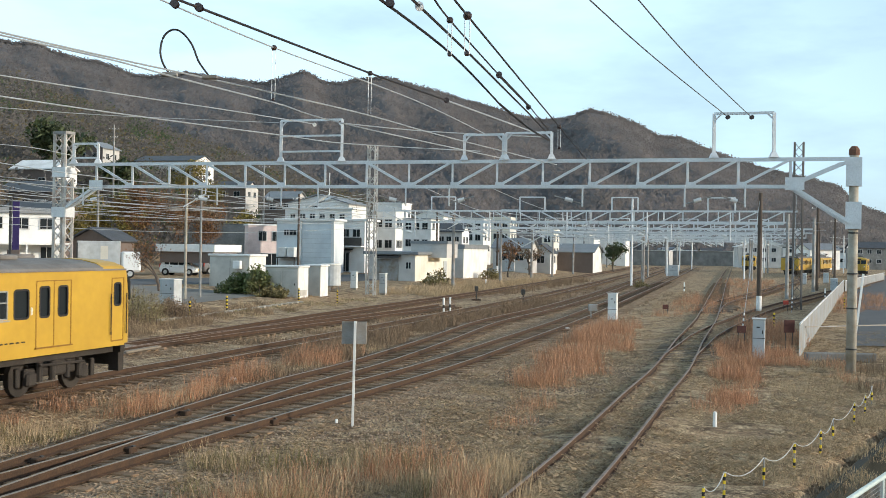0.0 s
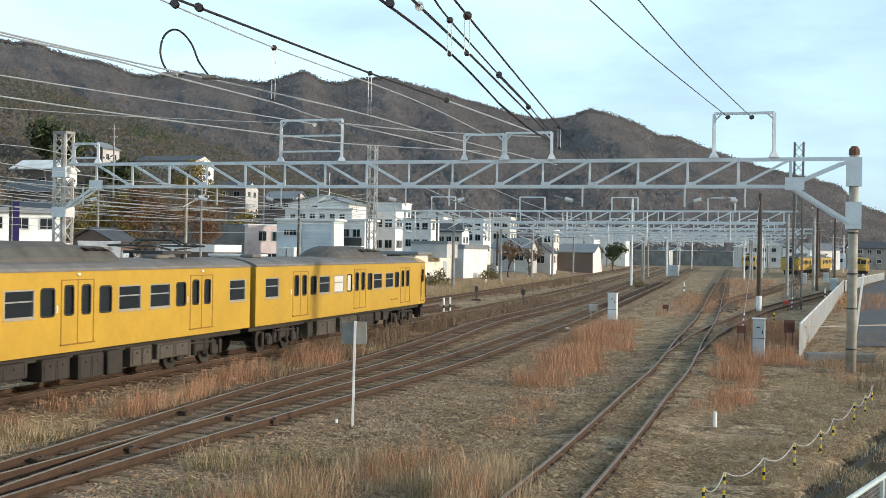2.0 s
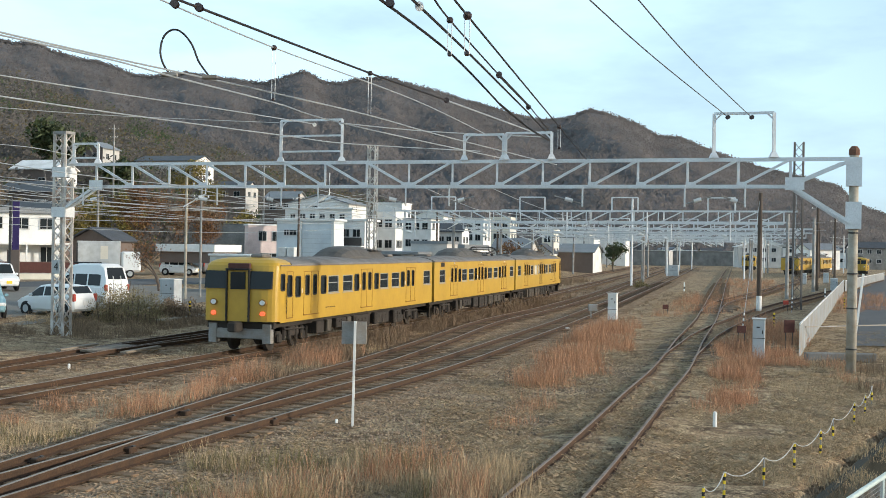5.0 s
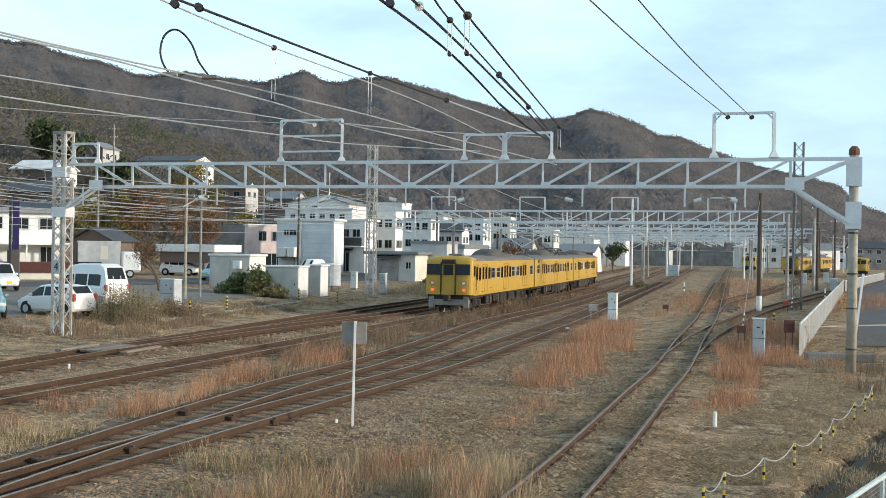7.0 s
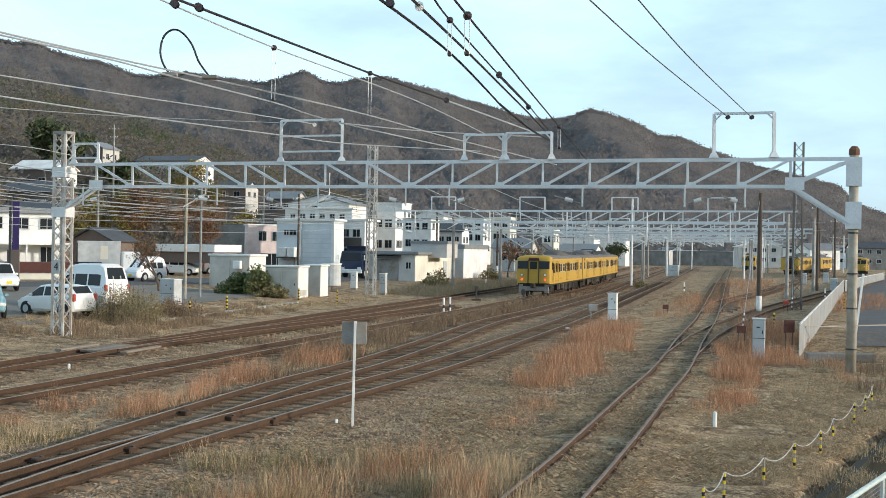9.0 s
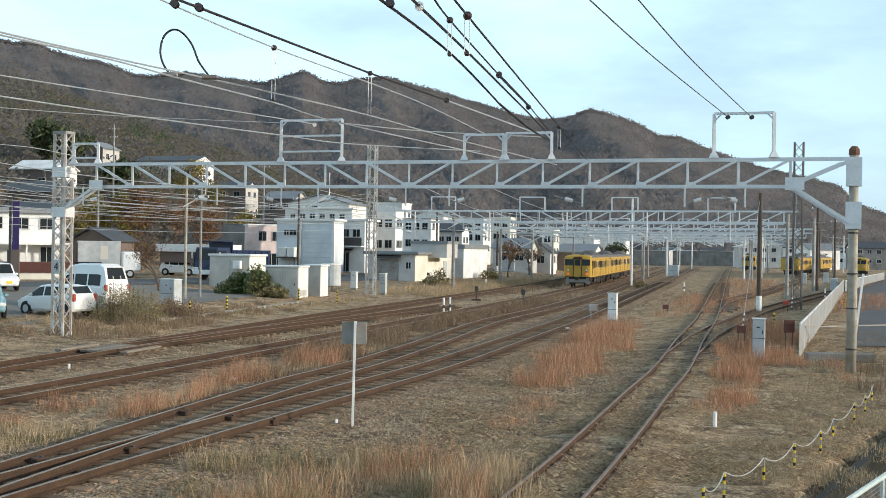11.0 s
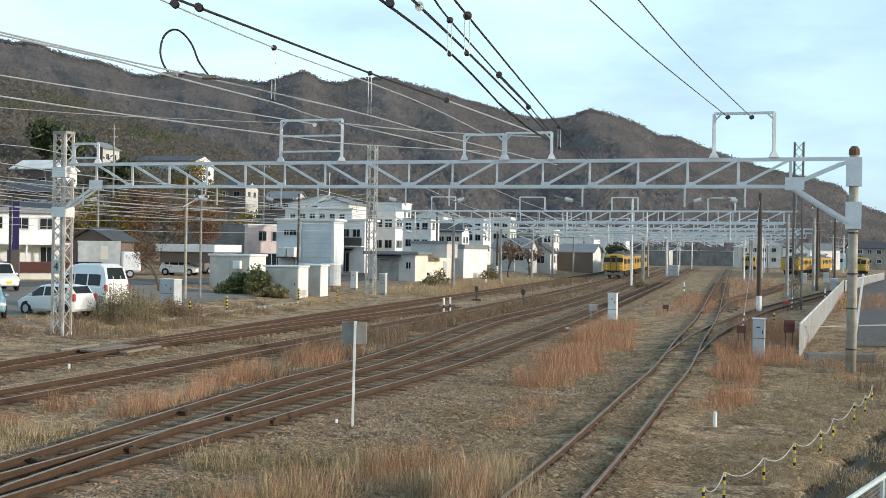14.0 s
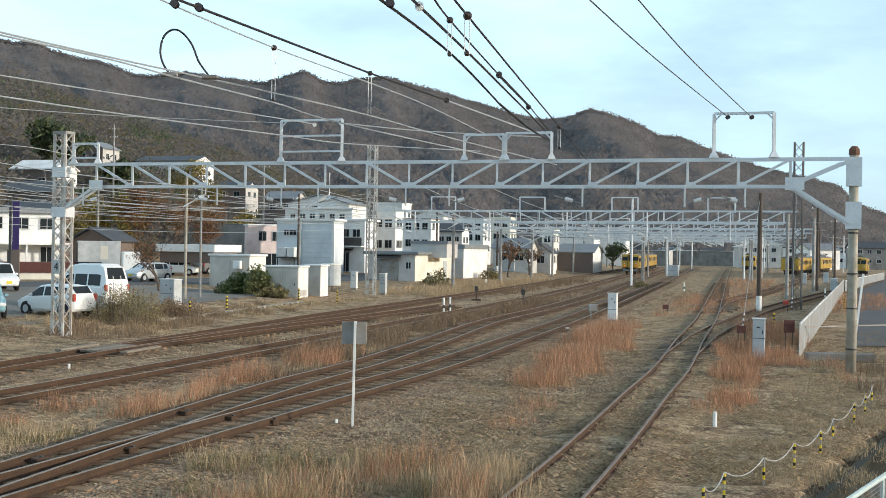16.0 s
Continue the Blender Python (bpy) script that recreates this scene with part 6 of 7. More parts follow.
# ---- overhead wires ----
WIRES = [
    ("wire_l", 0.016, [(-5.06, 20.03, 7.95), (-3.7, 25.04, 7.95), (-0.87, 33.58, 7.95), (1.47, 42.98, 7.95)]),
    ("wire_b", 0.026, [(-4.67, 19.44, 7.83), (-4.33, 20.33, 7.83), (-1.8, 27.68, 7.83), (0.03, 32.52, 7.83)]),
    ("wire_l", 0.024, [(0.03, 32.52, 7.83), (3.52, 42.05, 7.83)]),
    ("wire_b", 0.026, [(-1.17, 18.42, 7.7), (0.12, 24.05, 7.7), (1.51, 32.18, 7.7)]),
    ("wire_b", 0.036, [(1.51, 32.18, 7.7), (2.88, 38.87, 7.7), (3.9, 42.79, 7.7)]),
    ("wire_b", 0.026, [(-0.64, 18.47, 7.72), (0.47, 23.99, 7.72), (1.33, 28.45, 7.72), (2.44, 34.23, 7.72), (3.39, 39.36, 7.72)]),
    ("wire_b", 0.018, [(-0.25, 18.81, 7.8), (0.05, 20.88, 7.8), (1.25, 27.42, 7.8)]),
    ("wire_b", 0.034, [(1.25, 27.42, 7.8), (2.44, 33.52, 7.8)]),
    ("wire_b", 0.018, [(2.44, 33.52, 7.8), (3.52, 39.75, 7.8)]),
    ("wire_b", 0.017, [(0.06, 14.89, 6.95), (0.29, 16.25, 6.95), (3.02, 30.74, 6.95), (5.19, 42.2, 6.95)]),
    ("wire", 0.015, [(2.44, 21.04, 8.35), (5.04, 28.06, 8.35), (9.53, 39.5, 8.35)]),
    ("wire", 0.015, [(3.34, 20.98, 8.35), (5.96, 28.22, 8.35), (10.3, 39.4, 8.35)]),
    ("wire_l", 0.017, [(-6.67, 17.18, 6.8), (-5.58, 19.52, 6.8), (-3.48, 23.68, 6.8), (-1.77, 27.47, 6.8), (-0.11, 32.01, 6.8), (4.08, 42.35, 6.8)]),
    ("wire_l", 0.017, [(-6.76, 17.41, 6.8), (-5.65, 19.76, 6.8), (-5.03, 21.65, 6.8), (-3.71, 25.27, 6.8), (-2.51, 29.46, 6.8), (2.22, 40.31, 6.8)]),
    ("wire_l", 0.02, [(-12.72, 32.84, 8.4), (-10.42, 36.51, 8.4), (-7.64, 40.61, 8.4), (-5.01, 44.84, 8.4)]),
    ("wire_l", 0.02, [(-11.44, 29.56, 7.4), (-9.44, 33.11, 7.4), (-5.44, 39.08, 7.4), (-3.39, 41.89, 7.4), (1.35, 44.16, 7.4)]),
    ("wire_l", 0.014, [(-15.82, 40.88, 8.4), (-12.25, 42.99, 8.4), (-6.22, 44.62, 8.4)]),
    ("wire_l", 0.014, [(-16.21, 41.94, 7.2), (-15.31, 43.43, 7.2), (-14.99, 47.08, 7.2)]),
    ("wire_l", 0.02, [(-3.46, 40.67, 8.0), (-0.57, 42.97, 8.0), (3.83, 44.42, 8.0)]),
    ("wire_l", 0.014, [(-18.68, 48.38, 6.4), (-16.98, 53.38, 6.4), (-14.06, 63.64, 6.4), (-4.6, 65.18, 6.4)]),
    ("wire_l", 0.012, [(-21.61, 55.99, 6.2), (-18.77, 59.05, 6.2), (-14.15, 64.05, 6.2), (-5.23, 74.26, 6.2)]),
    ("wire_l", 0.012, [(-21.33, 55.28, 5.9), (-20.81, 65.47, 5.9), (-16.56, 75.01, 5.9), (-6.08, 86.55, 5.9)]),
    ("wire_l", 0.012, [(-23.22, 60.22, 5.6), (-22.51, 70.86, 5.6), (-19.43, 88.09, 5.6), (-6.98, 99.41, 5.6)]),
]
HANGERS = [((-3.7, 25.04, 7.95), 6.84), ((-1.8, 27.68, 7.83), 6.84), ((0.29, 16.25, 6.95), 6.42), ((0.06, 20.93, 7.8), 7.18), ((3.02, 30.74, 6.95), 6.4)]
CLAMPS = [(-4.82, 20.66, 7.95), (-4.32, 20.33, 7.83), (-0.46, 19.41, 7.72), (-0.93, 19.08, 7.7), (0.03, 32.52, 7.83), (2.39, 33.53, 7.8), (1.25, 27.42, 7.8), (9.7, 39.99, 8.35), (10.49, 39.88, 8.35), (-5.04, 45.05, 8.4)]
LOOP = [(-4.38, 21.65, 6.81), (-4.59, 21.65, 7.09), (-4.72, 21.65, 7.4), (-4.91, 21.65, 7.63), (-5.09, 21.65, 7.68), (-5.25, 21.65, 7.55), (-5.31, 21.65, 7.29), (-5.26, 21.65, 7.06), (-5.13, 21.65, 6.85)]


def smooth_line(pts, n=6):
    p = [Vector(q) for q in pts]
    if len(p) < 3:
        return p
    out = []
    for i in range(len(p) - 1):
        a, b2, c, d = p[max(i - 1, 0)], p[i], p[i + 1], p[min(i + 2, len(p) - 1)]
        for k in range(n):
            t = k / n
            out.append(0.5 * (2 * b2 + (c - a) * t + (2 * a - 5 * b2 + 4 * c - d) * t * t + (3 * b2 - 3 * c + d - a) * t**3))
    return out + [p[-1]]


def wires():
    for m, r, pts in WIRES:
        w = thing("overhead_wire", "taut overhead wire strung to the gantry", "wire", group="overhead wires")
        part("strand", MB().tube(smooth_line(pts), r, 5), M[m], w)
    for (x, y, z), z1 in HANGERS:
        h = thing("wire_hanger", "dark pulley with two thin hanger rods", "hanger", (x, y, z), group="wire hangers")
        part("pulley", MB().ball((0, 0, 0), 0.065, 8), M["insul"], h)
        for s in (-0.035, 0.035):
            part("rod", MB().tube([(s, 0, 0), (s, 0, z1 - z)], 0.006, 4), M["wire_l"], h)
        part("clip", MB().ball((0, 0, z1 - z), 0.04, 6), M["insul"], h)
    for i, p in enumerate(CLAMPS):
        c = thing("strain_insulator", "dark porcelain insulator on the wire", "insulator", p, group="insulators")
        for k in range(3):
            part("disc", MB().tube([(0, k * 0.07 - 0.09, 0), (0, k * 0.07 - 0.045, 0)], [0.075, 0.04], 8), M["insul"] if i not in (2, 9) else M["insul_w"], c)
    lp = thing("cable_loop", "stiff dark cable loop clamped to the wires", "cable")
    part("cable", MB().tube(smooth_line(LOOP), 0.02, 6), M["wire_b"], lp)
    for p in (LOOP[0], LOOP[-1]):
        part("clamp", MB().bbox(p, (0.3, 0.12, 0.08), 0.02), M["galv_dull"], lp)


def catenary(key, y0, stops, lift=0.0):
    """Contact and carrier wire over one track, hung at the gantries, with droppers."""
    fn = TRACKS[key]
    c = thing("catenary_wire", "thin contact and carrier wires above the track", "wire", group="catenaries")
    prev = y0
    for y1 in stops:
        car_, con = [], []
        for i in range(9):
            t = i / 8
            y = prev + (y1 - prev) * t
            con.append((fn(y) + 0.12 * (1 - 2 * t), y, 5.15 + lift))
            car_.append((fn(y), y, 6.05 + lift - 0.55 * 4 * t * (1 - t)))
        part("contact_wire", MB().tube(con, 0.012, 4), M["wire_l"], c)
        part("carrier_wire", MB().tube(car_, 0.012, 4), M["wire_l"], c)
        for a, b2 in zip(con[1:-1], car_[1:-1]):
            part("dropper", MB().tube([a, b2], 0.006, 4), M["wire"], c)
        # steady arm and insulator at the support
        x = fn(y1)
        part("steady_arm", MB().tube([(x, y1, 5.2 + lift), (x + 0.9, y1, 5.75 + lift), (x + 0.9, y1, 6.6 + lift)], 0.03, 5), M["galv"], c)
        part("insulator", MB().tube([(x + 0.5, y1, 5.5 + lift), (x + 0.75, y1, 5.66 + lift)], 0.06, 7), M["insul_w"], c)
        prev = y1


wires()
for i in range(9):
    w = thing("overhead_wire", "thin feeder wire slung between street and gantry posts", "wire", group="overhead wires")
    a, b2 = Vector((-24.6 - 0.35 * i, 62 + 0.9 * i, 4.7 + 0.36 * i)), Vector((-5.6, 91, 5.3 + 0.33 * ((i * 4) % 9)))
    part("strand", MB().tube([a.lerp(b2, k / 10) - Vector((0, 0, (0.5 + 0.06 * i) * 4 * (k / 10) * (1 - k / 10))) for k in range(11)], 0.014, 4), M["wire_l"], w)
for key, y0, off in (("outer", 24, 0), ("through", 20, 1), ("main", 44.5, 2), ("loop", 43.5, 3)):
    catenary(key, y0, ([47.0 - off] if y0 < 40 else []) + [89.5 - off, 129.5 - off, 169 - off, 214 - off, 268 - off])
for i, (xa, xb, y, z) in enumerate(((-6, 26, 96, 5.0), (2, 34, 112, 5.5), (8, 40, 139, 5.2), (14, 44, 152, 5.6), (20, 50, 185, 5.4), (26, 58, 198, 5.9), (34, 68, 232, 5.6), (44, 80, 290, 6.2))):
    s = thing("span_wire", "thin cross-span wires between poles", "wire", group="cross spans")
    for dz in (0, 0.7):
        part("strand", MB().tube([(xa, y, z + dz + 0.3), ((xa + xb) / 2, y - 4.2, z + dz), (xb, y - 8.5, z + dz + 0.3)], 0.016, 4), M["wire_l"], s)
    for k in range(6):
        x = xa + (xb - xa) * (k + 0.5) / 6
        part("insulator", MB().tube([(x, y - 8.5 * (k + 0.5) / 6, z + 0.1), (x + 0.3, y - 8.5 * (k + 0.5) / 6, z + 0.25)], 0.06, 6), M["insul_w"], s)


# ---- trackside things ----
M["board"] = mat("worn_board", (0.24, 0.2, 0.155), 0.9, var=0.2, scale=3, rnd=0.2)
M["oily"] = mat("oily_timber", (0.20, 0.152, 0.11), 0.9, var=0.3, scale=4, rnd=0.3)
def cabinet(x, y, w, d, h, label, az=-16, split=None, leg=0.12, m="cabinet"):
    c = thing("equipment_cabinet", label, "cabinet", Matrix.Translation((x, y, land(x, y))) @ Matrix.Rotation(radians(az), 4, "Z"), group="trackside cabinets")
    part("plinth", MB().box((0, 0, leg / 2 - 0.1), (w * 0.85, d * 0.85, leg + 0.25)), M["concrete"], c)
    part("body", MB().bbox((0, 0, leg + h / 2), (w, d, h), 0.02), M[m], c)
    part("lid", MB().bbox((0, 0, leg + h + 0.02), (w + 0.06, d + 0.06, 0.05), 0.015), M["white"], c)
    part("door_seam", MB().box((0, -d / 2 - 0.003, leg + h * (split or 0.5)), (w * 0.96, 0.01, 0.02)), M["steel_dark"], c)
    part("handle", MB().bbox((w * 0.3, -d / 2 - 0.03, leg + h * 0.68), (0.04, 0.05, 0.14), 0.01), M["steel_dark"], c)
    part("notice", MB().box((-w * 0.05, -d / 2 - 0.006, leg + h * 0.8), (0.12, 0.008, 0.05)), M["steel_dark"], c)
    return c


cabinet(9.52, 65, 0.5, 0.45, 1.45, "white upright relay cabinet standing beside the track", split=0.4, m="white")
cabinet(11.6, 42.6, 0.44, 0.44, 1.42, "tall grey signal cabinet standing in russet grass", split=0.52)
cabinet(-14.75, 63.3, 0.95, 0.7, 1.5, "large pale grey equipment cabinet beside the parking lot", az=-24)
cabinet(-4.7, 92.5, 0.5, 0.5, 1.55, "slim blue-grey cabinet below the lattice post")
cabinet(10.2, 176, 1.5, 1.2, 1.8, "grey equipment cabinet beside the distant track")
cabinet(36.8, 186, 1.6, 1.2, 1.7, "grey equipment cabinet between distant tracks")
cabinet(-7.2, 95, 0.5, 0.4, 1.3, "white switch cabinet behind the tank", m="white")
for x, y in ((46.5, 150), (41, 122), (52, 158)):
    cabinet(x, y, 0.7, 0.5, 1.3, "small grey cabinet in the far yard")

sg = thing("speed_sign", "blank-backed square sign on a white post", "sign", (-1.97, 25.6, land(-1.97, 25.6)))
part("post", MB().beam((0.04, 0, -0.2), (0.07, -0.02, 2.32), 0.085, 0.05), M["white"], sg, "white painted post")
part("plate", MB().bbox((0.045, 0.05, 2.06), (0.55, 0.02, 0.5), 0.008), M["galv_dull"], sg, "grey metal sign back")
for z in (1.9, 2.2):
    part("bolt", MB().tube([(0.065, -0.05, z), (0.065, -0.03, z)], 0.02, 6), M["steel_dark"], sg)


def marker(x, y, h, r, label, bands=(), m="white"):
    p = thing("marker_post", label, "marker post", (x, y, land(x, y)), group="small marker posts")
    part("post", MB().tube([(0, 0, -0.15), (0, 0, h - 0.03), (0, 0, h)], [r, r, r * 0.6], 10), M[m], p)
    for z0, z1, mm in bands:
        part("band", MB().tube([(0, 0, z0), (0, 0, z1)], r * 1.08, 10), M[mm], p)
    return p


marker(6.2, 26.3, 0.36, 0.045, "short white distance post in dry grass")
marker(-2.3, 25.8, 0.13, 0.035, "little white peg beside the sign post")
marker(-11.5, 36.0, 0.2, 0.045, "little white peg between the tracks")
for x, y in ((-13.1, 60.5), (-12.2, 66), (-9.6, 78), (-7.2, 80), (17.4, 61.0), (29, 84)):
    marker(x, y, 0.85, 0.05, "black and yellow banded warning post", [(0.05 + 0.2 * i, 0.15 + 0.2 * i, "black") for i in range(4)], "stripe_y")
for x, y in ((0.1, 72), (0.5, 73), (4.4, 118), (24.5, 118), (48, 150), (34.5, 105)):
    marker(x, y, 0.9, 0.07, "white topped trackside post", [(0.25, 0.45, "steel_dark")])


def ground_signal(x, y, h, label):
    s = thing("ground_signal", label, "signal", (x, y, land(x, y)), group="dwarf signals")
    part("post", MB().tube([(0, 0, -0.1), (0, 0, h)], 0.05, 8), M["steel_dark"], s)
    part("head", MB().bbox((0, 0, h + 0.16), (0.28, 0.22, 0.4), 0.04), M["steel_dark"], s)
    part("base", MB().bbox((0, 0, 0.04), (0.7, 0.4, 0.16), 0.03), M["rust"], s)


ground_signal(2.6, 89, 0.75, "dark dwarf signal among weeds")
ground_signal(5.7, 82, 0.8, "dark dwarf signal beside the track")
for x, y, m, h in ((12.2, 47.4, "redbrown", 0.75), (13.9, 46.6, "redbrown", 0.95), (23.6, 80, "red", 0.5), (14.2, 74, "redbrown", 0.35)):
    b = thing("signal_board", "dark red-brown board on thin legs in the grass", "board", Matrix.Translation((x, y, land(x, y))), group="small boards")
    part("board", MB().bbox((0, 0, h + 0.1), (0.36 if h < 0.9 else 0.42, 0.06, 0.28 if h < 0.9 else 0.5), 0.01), M[m], b)
    for s in (-0.13, 0.13):
        part("leg", MB().beam((s, 0.02, -0.1), (s, 0.02, h), 0.03), M["steel_dark"], b)

# white litter bag and pebbly rubbish beside the track
part_ = tagged(part("plastic_bag", MB().ball((0, 0, 0.05), 0.14, 8, sq=0.6), M["white"], at=(-6.05, 33.8, land(-6.05, 33.8))), "crumpled white plastic bag on the ballast", "litter")
tagged(part("plastic_bag", MB().ball((0, 0, 0.05), 0.14, 8, sq=0.8), M["white"], at=(6.2, 57.5, land(6.2, 57.5))), "crumpled white plastic bag beside the rail", "litter")


# ---- poles ----
def pole(x, y, h, r, label, mat_, white_to=0.0, arms=(), lean=0.0):
    z0 = land(x, y)
    p = thing("utility_pole", label, "pole", (x, y, z0), group="line poles")
    part("shaft", MB().tube([(0, 0, -0.3), (lean / 2, 0, h / 2), (lean, 0, h)], [r, r * 0.9, r * 0.75], 10), mat_, p)
    if white_to:
        part("white_base", MB().tube([(0, 0, white_to[0]), (0, 0, white_to[1])], r * 1.06, 10), M["white"], p)
    for z, w in arms:
        part("cross_arm", MB().beam((lean - w / 2, 0, z), (lean + w / 2, 0, z), 0.08), M["galv_dull"], p)
        for s in (-0.45, -0.15, 0.15, 0.45):
            part("insulator", MB().tube([(lean + s * w, 0, z), (lean + s * w, 0, z + 0.16)], [0.05, 0.03], 6), M["insul_w"], p)
    return p


M["pole_brown"] = mat("creosoted_pole", (0.10, 0.075, 0.058), 0.85, var=0.25, scale=1.5)
pole(21.2, 78, 8.0, 0.17, "dark wooden pole with a white painted foot", M["pole_brown"], (0.05, 1.1))
pole(40.5, 126, 9.6, 0.17, "dark wooden pole beside the far yard", M["pole_brown"], 0, [(8.9, 1.4)])
pole(55.5, 165, 9.2, 0.17, "dark wooden pole in the far yard", M["pole_brown"], 0, [(8.6, 1.4)])
pole(-15.9, 72, 7.6, 0.095, "grey concrete pole beside the parking lot", M["concrete"], 0, [(6.9, 1.2)])
pole(-15.6, 75, 7.4, 0.085, "grey steel pole beside the parking lot", M["galv_dull"], 0, [(7.2, 1.1), (6.4, 1.0)])
pole(-0.7, 128, 7.6, 0.13, "thin dark pole beside the depot", M["pole_brown"])
pole(7.0, 150, 6.8, 0.15, "dark pole with a white foot", M["pole_brown"], (0.3, 1.4))
pole(13.5, 178, 6.4, 0.14, "dark pole with a white foot", M["pole_brown"], (0.3, 1.4))
pole(-25.5, 165, 14.5, 0.16, "grey street pole with short cross arms", M["galv_dull"], 0, [(14.0, 1.6), (12.6, 1.2)])
pole(-52.5, 185, 22.5 - land(-52.5, 185), 0.16, "grey street pole on the slope", M["galv_dull"], 0, [(21.8 - land(-52.5, 185), 1.6), (20.5 - land(-52.5, 185), 1.2)])
pole(-15.9, 128, 8.6, 0.14, "dark pole by the works", M["pole_brown"], 0, [(8.0, 1.4)])
pole(-35, 118, 8.6, 0.14, "grey pole among the autumn trees", M["galv_dull"], 0, [(8.2, 1.2)])
pole(20.9, 129, 9.8, 0.14, "slender steel pole with V-shaped bracket arms", M["galv"], 0, [(6.9, 1.0)])
pole(23.6, 137, 6.8, 0.14, "slender steel pole between the tracks", M["galv_dull"])
pole(36, 187, 8.0, 0.16, "pale lattice-like pole between the tracks", M["galv"])
pole(63, 195, 8.4, 0.15, "dark pole in the far yard", M["pole_brown"])
for x, y, h in ((27, 158, 7.0), (31, 176, 7.4), (39, 204, 7.2), (45, 224, 7.6), (50, 246, 7.8), (44, 170, 7.0), (52, 190, 7.4), (58, 214, 7.8), (64, 232, 8.0), (72, 214, 7.6), (79, 236, 8.0), (56, 262, 8.2), (69, 268, 8.2), (86, 250, 8.0)):
    pole(x, y, h, 0.13, "slender steel pole among the far yard tracks", M["galv_dull"] if int(x) % 2 else M["galv"], 0, [(h - 0.6, 1.8), (h - 1.6, 1.2)])
pole(49, 138, 7.4, 0.12, "grey pole in the far yard", M["galv_dull"])
for x, y, s in ((20.9, 129, 1), (8.9, 131, -1)):
    q = thing("bracket_arm", "V-shaped steel bracket arms on a pole", "bracket", (x, y, 0), group="pole brackets")
    part("arm", MB().beam((0, 0, 4.0), (3.4, -0.8, 6.0), 0.1), M["galv"], q)
    part("arm", MB().beam((0, 0, 4.0), (-3.0, 0.8, 6.0), 0.1), M["galv"], q)

# guy wires with banded guards
for a, b2 in (((21.1, 77.8, 7.2), (14.8, 57.5, -0.3)), ((25.0, 82.5, 8.5), (23.4, 78, -0.3))):
    g = thing("guy_wire", "taut steel stay with a red and white guard at its foot", "stay wire", group="stays")
    part("stay", MB().tube([a, b2], 0.014, 5), M["wire_l"], g)
    A, B = Vector(b2), Vector(a)
    for i in range(6):
        p, q2 = A.lerp(B, 0.03 + 0.016 * i), A.lerp(B, 0.039 + 0.016 * i)
        part("guard_band", MB().tube([p, q2], 0.04, 6), M["white"] if i % 2 else M["rust_cap"], g)


# ---- fences on the right ----
def sheet_fence(p0, p1, n):
    f = thing("sheet_fence", "weathered corrugated metal fence along the service yard", "fence", group="yard fences")
    a, b2 = Vector((*p0, 0)), Vector((*p1, 0))
    d = (b2 - a).normalized()
    s = Vector((d.y, -d.x, 0))
    for i in range(n):
        p, q = a.lerp(b2, i / n), a.lerp(b2, (i + 1) / n - 0.003)
        m = MB()
        pts = []
        for k in range(9):
            r = p.lerp(q, k / 8) + s * (0.03 if k % 2 else -0.03)
            pts.append(r)
        z0, z1 = land(p.x, p.y) - 0.05, 0.98 + 0.02 * math.sin(i * 1.7)
        m.loft([[r + Vector((0, 0, z)) for r in pts] + [r + s * 0.01 + Vector((0, 0, z)) for r in reversed(pts)] for z in (z0, z1)])
        part("fence_sheet", m, M["fence"], f)
    part("top_rail", MB().beam(a + Vector((0, 0, 0.99)), b2 + Vector((0, 0, 0.99)), 0.06), M["white"], f, "pale top rail")
    return f


M["fence"] = mat("fence_sheet_paint", (0.27, 0.305, 0.325), 0.6, metal=0.1, var=0.12, scale=1.2, tint=(0.24, 0.22, 0.20), rnd=0.1)
sheet_fence((13.9, 45.2), (42.0, 122), 62)
sheet_fence((42.4, 122.6), (69, 182), 40)
p = Vector((17.0, 50.5, 0))
g = thing("yard_gate_post", "leaning white gate post with a rail", "gate post", (20.6, 58, land(20.6, 58)))
part("post", MB().beam((0, 0, -0.1), (0.35, 0, 3.0), 0.09), M["white"], g)
part("rail", MB().beam((-5.6, -10.0, 0.95), (2.5, -3.0, 0.75), 0.05), M["galv_dull"], g)
M["moss"] = mat("damp_moss", (0.035, 0.036, 0.026), 0.9, var=0.3, scale=2)
wl_ = thing("kerb_wall", "low dark concrete kerb half buried in weeds", "kerb", group="kerbs")
part("block", MB().bbox((14.8, 43.2, -0.12), (2.6, 0.4, 0.35), 0.03), M["conc_dark"], wl_)
dk = thing("ditch_wall", "dark mossy concrete edge of the ditch", "kerb", group="kerbs")
part("wall", MB().beam((4.5, 15.9, -0.75), (12.9, 30.9, -0.75), 0.16, 1.0), M["moss"], dk)
part("channel", MB().beam((6.5, 14.8, -1.1), (14.9, 29.8, -1.1), 4.0, 0.2), M["moss"], dk, "dark damp ditch bed")


